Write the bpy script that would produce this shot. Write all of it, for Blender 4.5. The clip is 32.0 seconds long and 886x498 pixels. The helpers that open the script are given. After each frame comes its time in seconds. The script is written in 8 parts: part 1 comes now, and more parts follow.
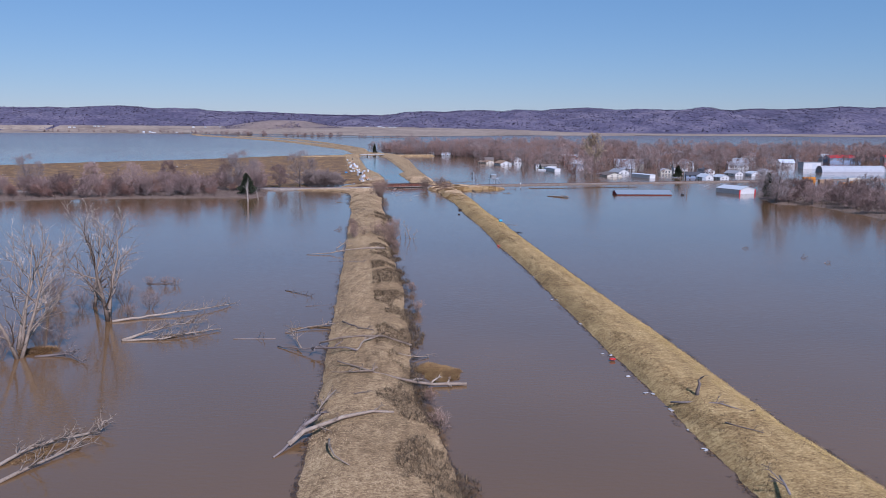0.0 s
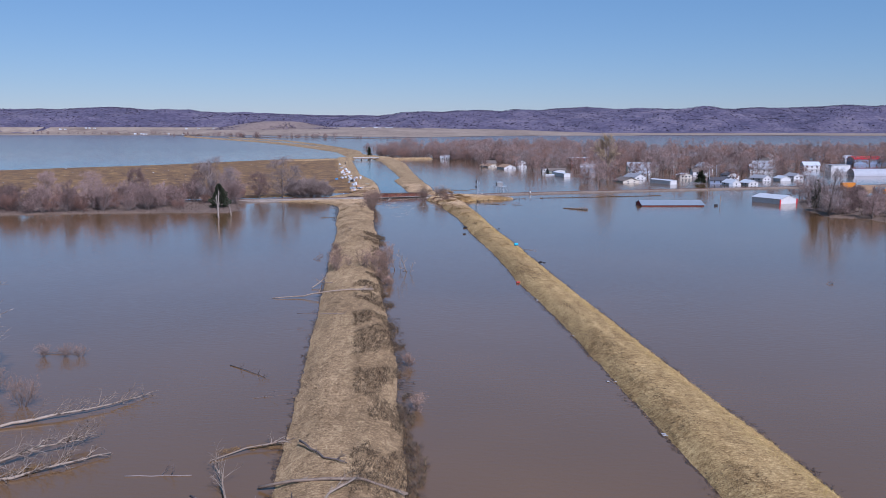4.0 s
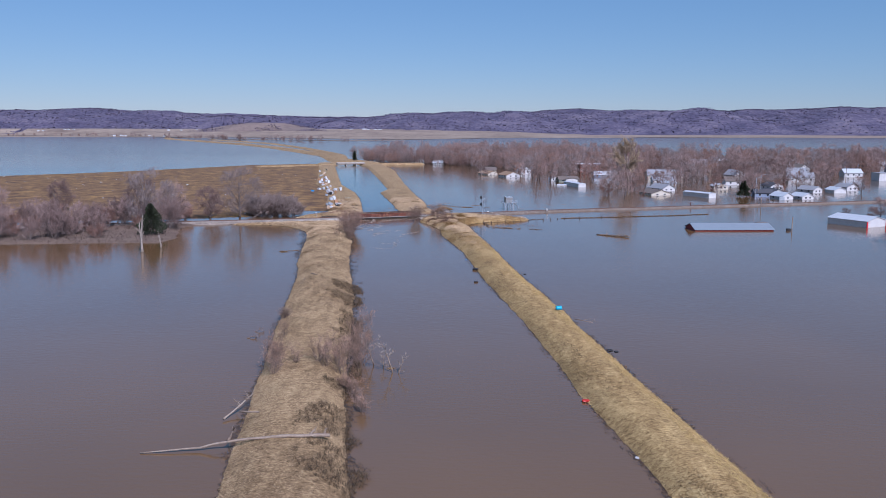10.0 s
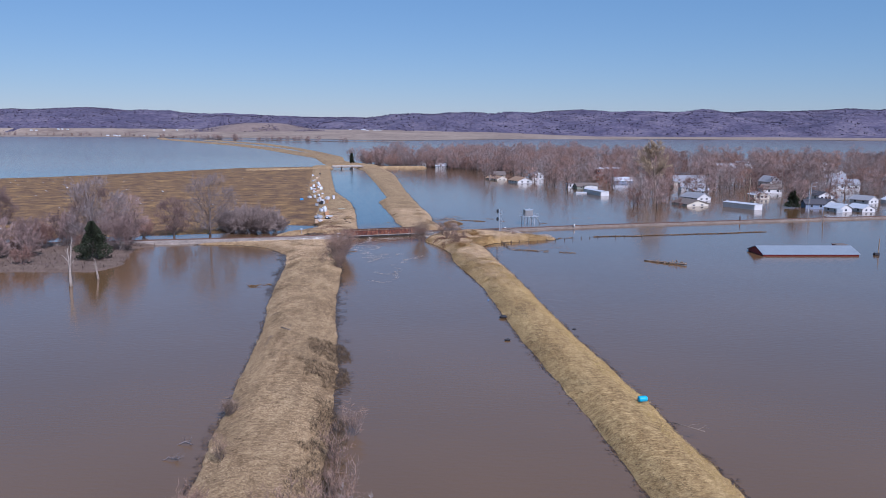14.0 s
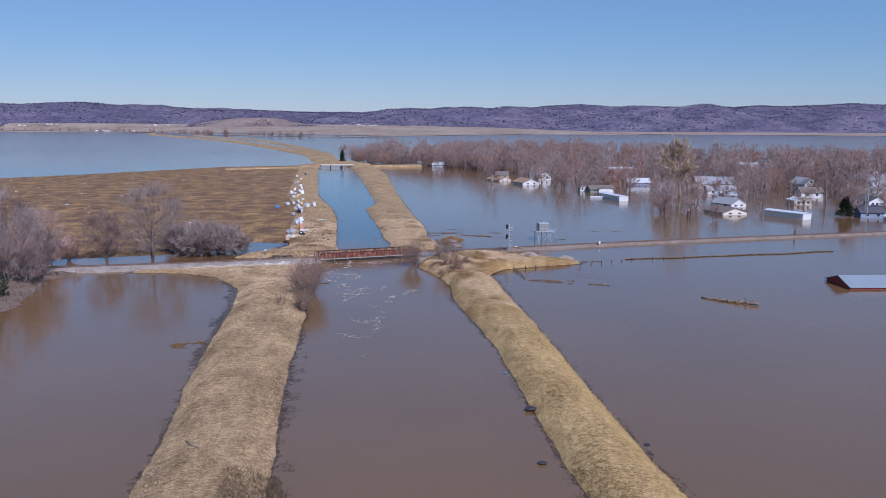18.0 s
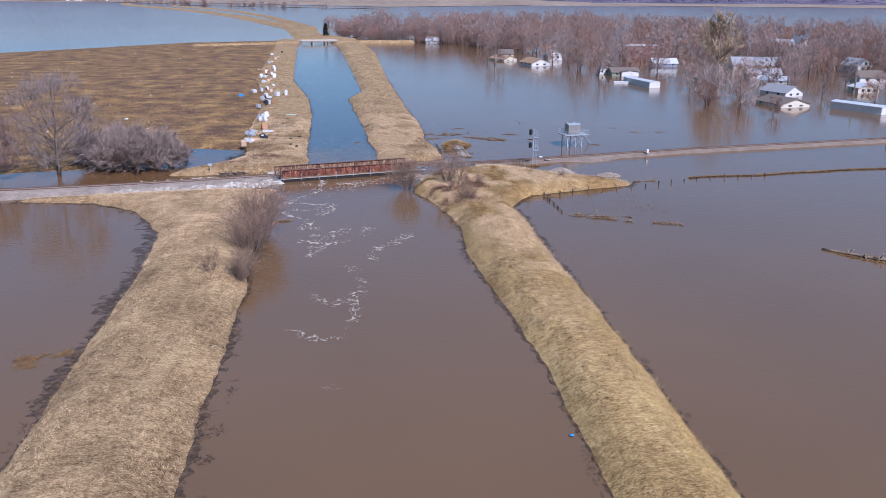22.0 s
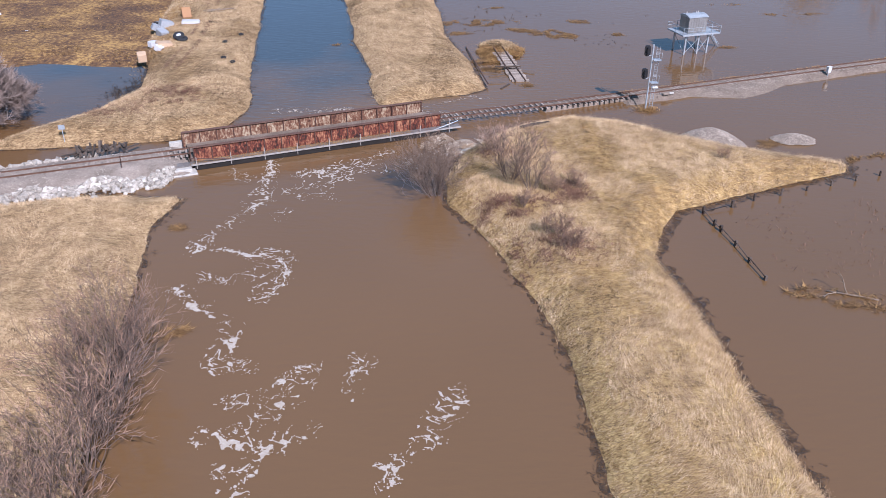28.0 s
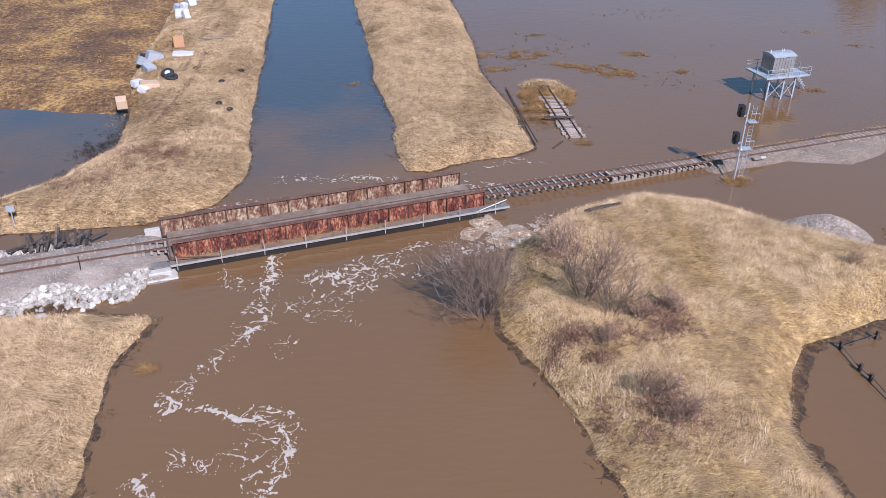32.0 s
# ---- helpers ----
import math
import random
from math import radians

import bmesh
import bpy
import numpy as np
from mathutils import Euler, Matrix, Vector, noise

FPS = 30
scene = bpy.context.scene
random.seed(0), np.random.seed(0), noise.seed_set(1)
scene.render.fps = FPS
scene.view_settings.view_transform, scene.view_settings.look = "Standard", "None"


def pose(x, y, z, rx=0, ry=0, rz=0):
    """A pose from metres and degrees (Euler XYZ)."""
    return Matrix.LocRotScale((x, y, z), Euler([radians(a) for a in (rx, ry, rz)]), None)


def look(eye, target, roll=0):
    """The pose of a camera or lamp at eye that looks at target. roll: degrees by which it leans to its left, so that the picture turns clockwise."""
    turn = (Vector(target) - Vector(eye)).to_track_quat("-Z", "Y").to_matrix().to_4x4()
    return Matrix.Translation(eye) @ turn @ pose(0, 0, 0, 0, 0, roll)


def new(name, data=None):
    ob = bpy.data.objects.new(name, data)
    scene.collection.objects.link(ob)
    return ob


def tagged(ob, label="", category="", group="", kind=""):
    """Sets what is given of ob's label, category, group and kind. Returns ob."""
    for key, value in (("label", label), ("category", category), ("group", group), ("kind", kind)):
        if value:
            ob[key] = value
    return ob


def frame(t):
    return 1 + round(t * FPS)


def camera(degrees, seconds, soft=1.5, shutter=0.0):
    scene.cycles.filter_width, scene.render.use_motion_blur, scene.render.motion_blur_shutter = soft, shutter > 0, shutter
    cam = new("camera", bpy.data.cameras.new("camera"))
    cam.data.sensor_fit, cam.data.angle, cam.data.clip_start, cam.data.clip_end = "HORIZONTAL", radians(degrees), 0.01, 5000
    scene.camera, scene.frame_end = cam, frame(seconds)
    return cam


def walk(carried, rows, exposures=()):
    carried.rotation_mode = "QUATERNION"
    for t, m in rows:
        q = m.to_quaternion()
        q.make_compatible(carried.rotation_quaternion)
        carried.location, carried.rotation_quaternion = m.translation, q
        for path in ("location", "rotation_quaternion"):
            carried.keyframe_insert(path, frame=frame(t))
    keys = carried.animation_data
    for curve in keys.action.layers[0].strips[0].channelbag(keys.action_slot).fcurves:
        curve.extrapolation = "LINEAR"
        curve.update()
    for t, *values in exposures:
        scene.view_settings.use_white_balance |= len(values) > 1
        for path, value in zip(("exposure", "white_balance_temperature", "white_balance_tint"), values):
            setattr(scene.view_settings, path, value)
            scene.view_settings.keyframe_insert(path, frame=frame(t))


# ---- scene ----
cam = camera(56.2, 32.0, soft=0.8)
PATH = [
    (0, (3.103, -254.022, 39.687), (3.119, -252.044, 39.387), 0.3),
    (0.5, (3.065, -246.906, 40.006), (3.081, -244.928, 39.707), 0.2),
    (1, (2.975, -239.758, 40.263), (2.991, -237.78, 39.964), 0.2),
    (2, (2.628, -225.501, 40.465), (2.647, -223.524, 40.166), 0.2),
    (3, (2.042, -211.492, 40.699), (2.063, -209.514, 40.399), 0.2),
    (3.5, (1.789, -204.031, 40.725), (1.81, -202.053, 40.425), 0.0),
    (5.5, (1.487, -173.007, 40.788), (1.515, -171.03, 40.488), 0.3),
    (6, (1.281, -165.291, 40.826), (1.31, -163.314, 40.525), 0.2),
    (7, (0.898, -150.171, 40.898), (0.931, -148.194, 40.598), 0.1),
    (8, (0.396, -134.864, 40.854), (0.433, -132.887, 40.555), 0.1),
    (9, (-0.114, -119.431, 40.644), (-0.074, -117.454, 40.345), 0.2),
    (10, (-0.728, -104.953, 40.848), (-0.681, -102.976, 40.552), 0.1),
    (11, (-1.416, -90.494, 40.846), (-1.364, -88.516, 40.551), 0.2),
    (12, (-2.06, -75.157, 40.675), (-2.005, -73.179, 40.381), 0.3),
    (12.5, (-1.951, -67.142, 40.839), (-1.899, -65.165, 40.546), 0.2),
    (13, (-2.202, -59.443, 40.794), (-2.152, -57.465, 40.502), 0.2),
    (13.5, (-2.75, -52.054, 40.666), (-2.702, -50.076, 40.374), 0.2),
    (14, (-3.18, -44.87, 40.479), (-3.131, -42.892, 40.185), 0.3),
    (14.5, (-3.302, -37.543, 40.523), (-3.251, -35.565, 40.228), 0.2),
    (16.5, (-2.852, -8.244, 40.873), (-2.795, -6.268, 40.571), 0.3),
    (17, (-2.668, -0.885, 40.91), (-2.613, 1.091, 40.607), 0.2),
    (18, (-1.821, 14.033, 40.986), (-1.765, 16.009, 40.68), 0.3),
    (19, (-1.418, 29.183, 41.021), (-1.359, 31.158, 40.712), 0.3),
    (20, (-1.605, 44.151, 41.22), (-1.541, 46.125, 40.91), 0.2),
    (20.5, (-1.807, 51.973, 41.184), (-1.741, 53.947, 40.873), 0.3),
    (21, (-1.986, 59.825, 40.838), (-1.919, 61.794, 40.496), 0.4),
    (21.5, (-2.392, 68.03, 40.338), (-2.322, 69.971, 39.863), 0.3),
    (22, (-2.88, 75.965, 40.155), (-2.804, 77.873, 39.56), 0.5),
    (22.5, (-3.189, 83.051, 40.113), (-3.111, 84.928, 39.427), 0.6),
    (23, (-3.467, 89.859, 40.156), (-3.389, 91.703, 39.387), 0.3),
    (24, (-4.771, 103.995, 40.181), (-4.685, 105.806, 39.335), 0.4),
    (27, (-6.328, 149.387, 39.689), (-6.239, 151.121, 38.697), 0.4),
    (28, (-6.958, 165.216, 39.982), (-6.865, 166.946, 38.983), 0.5),
    (29, (-7.786, 179.161, 40.438), (-7.69, 180.889, 39.437), 0.6),
    (30, (-8.722, 187.139, 40.681), (-8.625, 188.864, 39.675), 0.7),
    (31, (-9.252, 189.686, 40.323), (-9.165, 191.41, 39.312), 0.8),
    (32, (-9.387, 189.472, 39.938), (-9.315, 191.193, 38.922), 0.7),
]
walk(cam, [(t, look(eye, target, roll)) for t, eye, target, roll in PATH],
     [(0, 0.15, 5180, 27), (20.5, 0.15, 5180, 27), (22.5, 0.52, 5360, 27), (24, 0.66, 5480, 26), (32, 0.63, 5520, 26)])  # EXPOSURES

# ---- world ----
SUN_AZ = 156.0     # compass bearing of the sun, degrees clockwise from +y
SUN_EL = 42.0
world = bpy.data.worlds.new("world")
scene.world = world
world.use_nodes = True
wn, wl = world.node_tree.nodes, world.node_tree.links
sky = wn.new("ShaderNodeTexSky")
sky.sky_type, sky.sun_disc = "NISHITA", False
sky.sun_elevation, sky.sun_rotation = radians(SUN_EL), radians(SUN_AZ)
sky.air_density, sky.dust_density, sky.ozone_density = 1.0, 0.0, 2.0
wl.new(sky.outputs[0], wn["Background"].inputs[0])
wn["Background"].inputs[1].default_value = 0.034
# thin even haze over the whole sky
haze, both = wn.new("ShaderNodeBackground"), wn.new("ShaderNodeAddShader")
haze.inputs[0].default_value, haze.inputs[1].default_value = (0.054, 0.129, 0.172, 1), 1.0
wl.new(wn["Background"].outputs[0], both.inputs[0])
wl.new(haze.outputs[0], both.inputs[1])
wl.new(both.outputs[0], wn["World Output"].inputs[0])
sun = new("sun", bpy.data.lights.new("sun", "SUN"))
sun.data.energy, sun.data.angle, sun.data.color = 4.5, radians(0.5), (1.0, 0.95, 0.87)
a, e = radians(SUN_AZ), radians(SUN_EL)
sun.matrix_world = look((0, 0, 300), (-300 * math.sin(a) * math.cos(e), -300 * math.cos(a) * math.cos(e), 300 - 300 * math.sin(e)))
scene.view_settings.exposure = 0.0


# ---- mesh and material helpers ----
def mesh_of(name, verts, faces, smooth=False):
    me = bpy.data.meshes.new(name)
    me.from_pydata([tuple(map(float, v)) for v in verts] if not isinstance(verts, np.ndarray) else verts.tolist(), [], faces)
    if smooth:
        me.polygons.foreach_set("use_smooth", [True] * len(me.polygons))
    me.update()
    return me


def from_bm(name, bm):
    me = bpy.data.meshes.new(name)
    bm.to_mesh(me)
    bm.free()
    return me


def part(name, data, material, parent=None, label="", m=None):
    """Links a bmesh or a mesh as one object, under its thing where there is one."""
    me = data if isinstance(data, bpy.types.Mesh) else from_bm(name, data)
    if material and not me.materials:
        me.materials.append(material)
    ob = new(name, me)
    ob.parent = parent
    if m is not None:
        ob.matrix_basis = m
    if label:
        ob["label"] = label
    return ob


def thing(name, m, label, category, group="", kind=""):
    ob = tagged(new(name), label, category, group, kind)
    ob.empty_display_size = 0.3
    ob.matrix_basis = m
    return ob


def box(bm, x0, x1, y0, y1, z0, z1, m=None, bevel=0.0):
    sub = bmesh.new()
    vs = [sub.verts.new(p) for p in ((x0, y0, z0), (x1, y0, z0), (x1, y1, z0), (x0, y1, z0), (x0, y0, z1), (x1, y0, z1), (x1, y1, z1), (x0, y1, z1))]
    for f in ((3, 2, 1, 0), (4, 5, 6, 7), (0, 1, 5, 4), (1, 2, 6, 5), (2, 3, 7, 6), (3, 0, 4, 7)):
        sub.faces.new([vs[i] for i in f])
    if bevel:
        bmesh.ops.bevel(sub, geom=sub.edges[:], offset=bevel, segments=1, affect="EDGES")
    if m is not None:
        sub.transform(m)
    tmp = from_bm("tmp", sub)
    bm.from_mesh(tmp)
    bpy.data.meshes.remove(tmp)


def boxm(x0, x1, y0, y1, z0, z1, bevel=0.0, m=None):
    bm = bmesh.new()
    box(bm, x0, x1, y0, y1, z0, z1, m, bevel)
    return bm


def tube(verts, faces, pts, radii, n=4, cap=True):
    """Adds a tapered tube along pts to the lists."""
    base = len(verts)
    up = Vector((0.31, 0.17, 0.94))
    for i, p in enumerate(pts):
        d = (pts[min(i + 1, len(pts) - 1)] - pts[max(i - 1, 0)]).normalized()
        s = d.cross(up if abs(d.dot(up)) < 0.95 else Vector((1, 0, 0))).normalized()
        u = s.cross(d)
        for k in range(n):
            a = 2 * math.pi * k / n
            verts.append(p + (s * math.cos(a) + u * math.sin(a)) * radii[i])
    for i in range(len(pts) - 1):
        for k in range(n):
            a, b = base + i * n + k, base + i * n + (k + 1) % n
            faces.append((a, b, b + n, a + n))
    if cap:
        faces.append(tuple(base + (len(pts) - 1) * n + k for k in range(n)))
        faces.append(tuple(base + n - 1 - k for k in range(n)))


def rod(p, q, r, n=6):
    v, f = [], []
    tube(v, f, [Vector(p), Vector(q)], [r, r], n)
    return mesh_of("rod", v, f)


def lattice(x, y, seed=0):
    """Smooth value noise on arrays, from -1 to 1."""
    xi, yi = np.floor(x), np.floor(y)
    fx, fy = x - xi, y - yi
    fx, fy = fx * fx * (3 - 2 * fx), fy * fy * (3 - 2 * fy)

    def h(i, j):
        v = np.sin(i * 127.1 + j * 311.7 + seed * 74.7) * 43758.5453
        return (v - np.floor(v)) * 2 - 1
    return (h(xi, yi) * (1 - fx) + h(xi + 1, yi) * fx) * (1 - fy) + (h(xi, yi + 1) * (1 - fx) + h(xi + 1, yi + 1) * fx) * fy


def fractal(x, y, size, octaves=3, seed=0):
    v, amp, tot = 0, 1.0, 0.0
    for o in range(octaves):
        v = v + amp * lattice(x / size + 13.7 * o, y / size - 7.3 * o, seed + o)
        tot += amp
        amp, size = amp * 0.5, size * 0.5
    return v / tot


def edge_distance(x, y, poly):
    """Signed distance of points to a polygon's rim, positive inside."""
    best = np.full(x.shape, 1e9)
    inside = np.zeros(x.shape, bool)
    for (x0, y0), (x1, y1) in zip(poly, poly[1:] + poly[:1]):
        dx, dy = x1 - x0, y1 - y0
        t = np.clip(((x - x0) * dx + (y - y0) * dy) / (dx * dx + dy * dy + 1e-9), 0, 1)
        best = np.minimum(best, np.hypot(x - x0 - t * dx, y - y0 - t * dy))
        with np.errstate(divide="ignore", invalid="ignore"):
            cross = ((y0 > y) != (y1 > y)) & (x < dx * (y - y0) / (dy if dy else 1e-9) + x0)
        inside ^= cross
    return np.where(inside, best, -best)


class Bank:
    """A piece of raised ground inside a rim that is the waterline."""
    def __init__(self, poly, height, run, rough=0.03, ragged=0.55, seed=0, shape=None):
        self.poly, self.height, self.run, self.rough, self.ragged, self.seed, self.shape = poly, height, run, rough, ragged, seed, shape

    def at(self, x, y):
        d = edge_distance(x, y, self.poly)
        d = d + self.ragged * (fractal(x, y, 6.0, 3, self.seed) + 0.5 * fractal(x, y, 1.3, 2, self.seed + 9)) * np.clip(1.0 - d / 0.7, 0, 1)
        t = np.clip(d / self.run, -0.5, 1)
        z = self.height * np.where(t > 0, 1 - (1 - np.clip(t, 0, 1)) ** 1.7, t * 1.2)
        z = z + np.where(d > 0.1, self.rough * fractal(x, y, 1.7, 2, self.seed + 3) * np.clip(d, 0, 1), 0)
        if self.shape:
            z = z + self.shape(x, y, d)
        return z, d

    def mesh(self, name, material, cell=0.8):
        p = np.array(self.poly)
        x0, y0 = p.min(0) - 3
        x1, y1 = p.max(0) + 3
        nx, ny = int((x1 - x0) / cell) + 2, int((y1 - y0) / cell) + 2
        gx, gy = np.meshgrid(x0 + cell * np.arange(nx), y0 + cell * np.arange(ny), indexing="ij")
        z, d = self.at(gx, gy)
        keep = d > -2.0 * max(1, cell)
        k = keep[:-1, :-1] & keep[1:, :-1] & keep[:-1, 1:] & keep[1:, 1:]
        i, j = np.nonzero(k)
        ids = (i * ny + j)
        quads = np.stack([ids, ids + ny, ids + ny + 1, ids + 1], 1)
        used, inv = np.unique(quads, return_inverse=True)
        verts = np.stack([gx.ravel(), gy.ravel(), z.ravel()], 1)[used]
        me = mesh_of(name, verts, inv.reshape(quads.shape).tolist(), True)
        me.materials.append(material)
        return me

    def scatter(self, n, rng, low=0.15, region=None):
        """n random places on the bank, with their heights."""
        p = np.array(region if region else self.poly)
        a, b = p.min(0), p.max(0)
        out = np.zeros((0, 4))
        while len(out) < n:
            x, y = rng.uniform(a[0], b[0], 4 * n), rng.uniform(a[1], b[1], 4 * n)
            z, d = self.at(x, y)
            ok = d > low
            out = np.concatenate([out, np.stack([x, y, z, d], 1)[ok]])
        return out[:n]


def mat(name, color, rough=0.8, metal=0.0, spec=0.5):
    m = bpy.data.materials.new(name)
    m.use_nodes = True
    b = m.node_tree.nodes["Principled BSDF"]
    b.inputs["Base Color"].default_value = (*color, 1)
    b.inputs["Roughness"].default_value = rough
    b.inputs["Metallic"].default_value = metal
    b.inputs["Specular IOR Level"].default_value = spec
    return m


def mottled(name, colors, sizes=(3.0, 0.25), rough=0.85, bump=0.3, bump_size=0.15, metal=0.0, by_object=0.0, stretch=(1, 1, 1), world_space=True, contrast=0.22, spec=0.4):
    """A surface whose colour wanders between three tones at two scales, with a fine relief. Sizes in metres."""
    m = mat(name, colors[1], rough, metal, spec)
    n, l = m.node_tree.nodes, m.node_tree.links
    b = n["Principled BSDF"]
    tc = n.new("ShaderNodeNewGeometry") if world_space else n.new("ShaderNodeTexCoord")
    src = tc.outputs["Position"] if world_space else tc.outputs["Object"]
    mp = n.new("ShaderNodeMapping")
    mp.inputs["Scale"].default_value = stretch
    l.new(src, mp.inputs[0])
    big, small = n.new("ShaderNodeTexNoise"), n.new("ShaderNodeTexNoise")
    for t, s, d in ((big, sizes[0], 3), (small, sizes[1], 4)):
        t.inputs["Scale"].default_value, t.inputs["Detail"].default_value, t.inputs["Roughness"].default_value = 1 / s, d, 0.65
        l.new(mp.outputs[0], t.inputs["Vector"])
    mix = n.new("ShaderNodeMath")
    mix.operation = "MULTIPLY_ADD"
    l.new(small.outputs[0], mix.inputs[0])
    mix.inputs[1].default_value = 0.55
    half = n.new("ShaderNodeMath")
    half.operation = "MULTIPLY"
    l.new(big.outputs[0], half.inputs[0])
    half.inputs[1].default_value = 0.45
    l.new(half.outputs[0], mix.inputs[2])
    val = mix.outputs[0]
    if by_object:
        oi = n.new("ShaderNodeObjectInfo")
        add = n.new("ShaderNodeMath")
        add.operation = "MULTIPLY_ADD"
        l.new(oi.outputs["Random"], add.inputs[0])
        add.inputs[1].default_value = by_object
        sub = n.new("ShaderNodeMath")
        sub.operation = "SUBTRACT"
        l.new(val, sub.inputs[0])
        sub.inputs[1].default_value = by_object / 2
        l.new(sub.outputs[0], add.inputs[2])
        val = add.outputs[0]
    ramp = n.new("ShaderNodeValToRGB")
    r = ramp.color_ramp
    r.elements[0].position, r.elements[0].color = 0.5 - contrast, (*colors[0], 1)
    r.elements[1].position, r.elements[1].color = 0.5 + contrast, (*colors[2], 1)
    mid = r.elements.new(0.5)
    mid.color = (*colors[1], 1)
    l.new(val, ramp.inputs[0])
    l.new(ramp.outputs[0], b.inputs["Base Color"])
    if bump:
        bn = n.new("ShaderNodeTexNoise")
        bn.inputs["Scale"].default_value, bn.inputs["Detail"].default_value = 1 / bump_size, 3
        l.new(mp.outputs[0], bn.inputs["Vector"])
        bp = n.new("ShaderNodeBump")
        bp.inputs["Strength"].default_value, bp.inputs["Distance"].default_value = bump, bump_size * 0.5
        l.new(bn.outputs[0], bp.inputs["Height"])
        l.new(bp.outputs[0], b.inputs["Normal"])
    return m


# ---- materials ----
def water_material():
    m = mat("muddy_water", (0.190, 0.114, 0.053), 0.06, 0.0, 0.5)
    n, l = m.node_tree.nodes, m.node_tree.links
    b = n["Principled BSDF"]
    b.inputs["IOR"].default_value = 1.6
    g = n.new("ShaderNodeNewGeometry")
    big = n.new("ShaderNodeTexNoise")
    big.inputs["Scale"].default_value, big.inputs["Detail"].default_value = 1 / 60, 3
    l.new(g.outputs["Position"], big.inputs["Vector"])
    ramp = n.new("ShaderNodeValToRGB")
    ramp.color_ramp.elements[0].position, ramp.color_ramp.elements[0].color = 0.35, (0.144, 0.079, 0.033, 1)
    ramp.color_ramp.elements[1].position, ramp.color_ramp.elements[1].color = 0.65, (0.166, 0.091, 0.038, 1)
    l.new(big.outputs[0], ramp.inputs[0])
    # the still canal beyond the railway is clear and dark, with the mud fading out of it
    sep = n.new("ShaderNodeSeparateXYZ")
    l.new(g.outputs["Position"], sep.inputs[0])
    lean = n.new("ShaderNodeMath")
    lean.operation, lean.inputs[1].default_value = "MULTIPLY_ADD", -0.097
    l.new(sep.outputs["Y"], lean.inputs[0])
    lean.inputs[2].default_value = 26.5
    west = n.new("ShaderNodeMath")
    west.operation = "SUBTRACT"
    l.new(lean.outputs[0], west.inputs[0])
    l.new(sep.outputs["X"], west.inputs[1])
    inside = n.new("ShaderNodeMapRange")
    inside.inputs["From Min"].default_value, inside.inputs["From Max"].default_value = 0.0, 5.0
    l.new(west.outputs[0], inside.inputs["Value"])
    swirl = n.new("ShaderNodeTexNoise")
    swirl.inputs["Scale"].default_value, swirl.inputs["Detail"].default_value = 1 / 14, 3
    l.new(g.outputs["Position"], swirl.inputs["Vector"])
    shifted = n.new("ShaderNodeMath")
    shifted.operation, shifted.inputs[1].default_value = "MULTIPLY_ADD", 44.0
    l.new(swirl.outputs[0], shifted.inputs[0])
    l.new(sep.outputs["Y"], shifted.inputs[2])
    beyond = n.new("ShaderNodeMapRange")
    beyond.inputs["From Min"].default_value, beyond.inputs["From Max"].default_value = 288.0, 322.0
    l.new(shifted.outputs[0], beyond.inputs["Value"])
    clear = n.new("ShaderNodeMath")
    clear.operation = "MULTIPLY"
    l.new(inside.outputs[0], clear.inputs[0])
    l.new(beyond.outputs[0], clear.inputs[1])
    wind = n.new("ShaderNodeMapRange")
    wind.inputs["From Min"].default_value, wind.inputs["From Max"].default_value = 550.0, 1100.0
    wind.inputs["To Min"].default_value, wind.inputs["To Max"].default_value = 0.06, 0.15
    l.new(sep.outputs["Y"], wind.inputs["Value"])
    l.new(wind.outputs[0], b.inputs["Roughness"])
    lake = n.new("ShaderNodeMapRange")
    lake.inputs["From Min"].default_value, lake.inputs["From Max"].default_value = 560.0, 800.0
    lake.inputs["To Min"].default_value, lake.inputs["To Max"].default_value = 1.0, 0.1
    l.new(sep.outputs["Y"], lake.inputs["Value"])
    still = n.new("ShaderNodeMath")
    still.operation = "MULTIPLY"
    l.new(clear.outputs[0], still.inputs[0])
    l.new(lake.outputs[0], still.inputs[1])
    tone = n.new("ShaderNodeMix")
    tone.data_type = "RGBA"
    l.new(still.outputs[0], tone.inputs["Factor"])
    l.new(ramp.outputs[0], tone.inputs["A"])
    tone.inputs["B"].default_value = (0.05, 0.058, 0.062, 1)
    l.new(tone.outputs["Result"], b.inputs["Base Color"])
    mp = n.new("ShaderNodeMapping")
    mp.inputs["Scale"].default_value = (0.6, 1.6, 1)
    mp.inputs["Rotation"].default_value = (0, 0, 0.5)
    l.new(g.outputs["Position"], mp.inputs[0])
    rip = n.new("ShaderNodeTexNoise")
    rip.inputs["Scale"].default_value, rip.inputs["Detail"].default_value = 0.9, 3
    l.new(mp.outputs[0], rip.inputs["Vector"])
    bp = n.new("ShaderNodeBump")
    bp.inputs["Distance"].default_value = 0.12
    # the current ruffles the water round the bridge
    gap = n.new("ShaderNodeVectorMath")
    gap.operation, gap.inputs[1].default_value = "DISTANCE", (-12, 272, 0)
    l.new(g.outputs["Position"], gap.inputs[0])
    ruffle = n.new("ShaderNodeMapRange")
    ruffle.inputs["From Min"].default_value, ruffle.inputs["From Max"].default_value = 12.0, 45.0
    ruffle.inputs["To Min"].default_value, ruffle.inputs["To Max"].default_value = 0.7, 0.26
    l.new(gap.outputs["Value"], ruffle.inputs["Value"])
    l.new(ruffle.outputs[0], bp.inputs["Strength"])
    l.new(rip.outputs[0], bp.inputs["Height"])
    l.new(bp.outputs[0], b.inputs["Normal"])
    return m


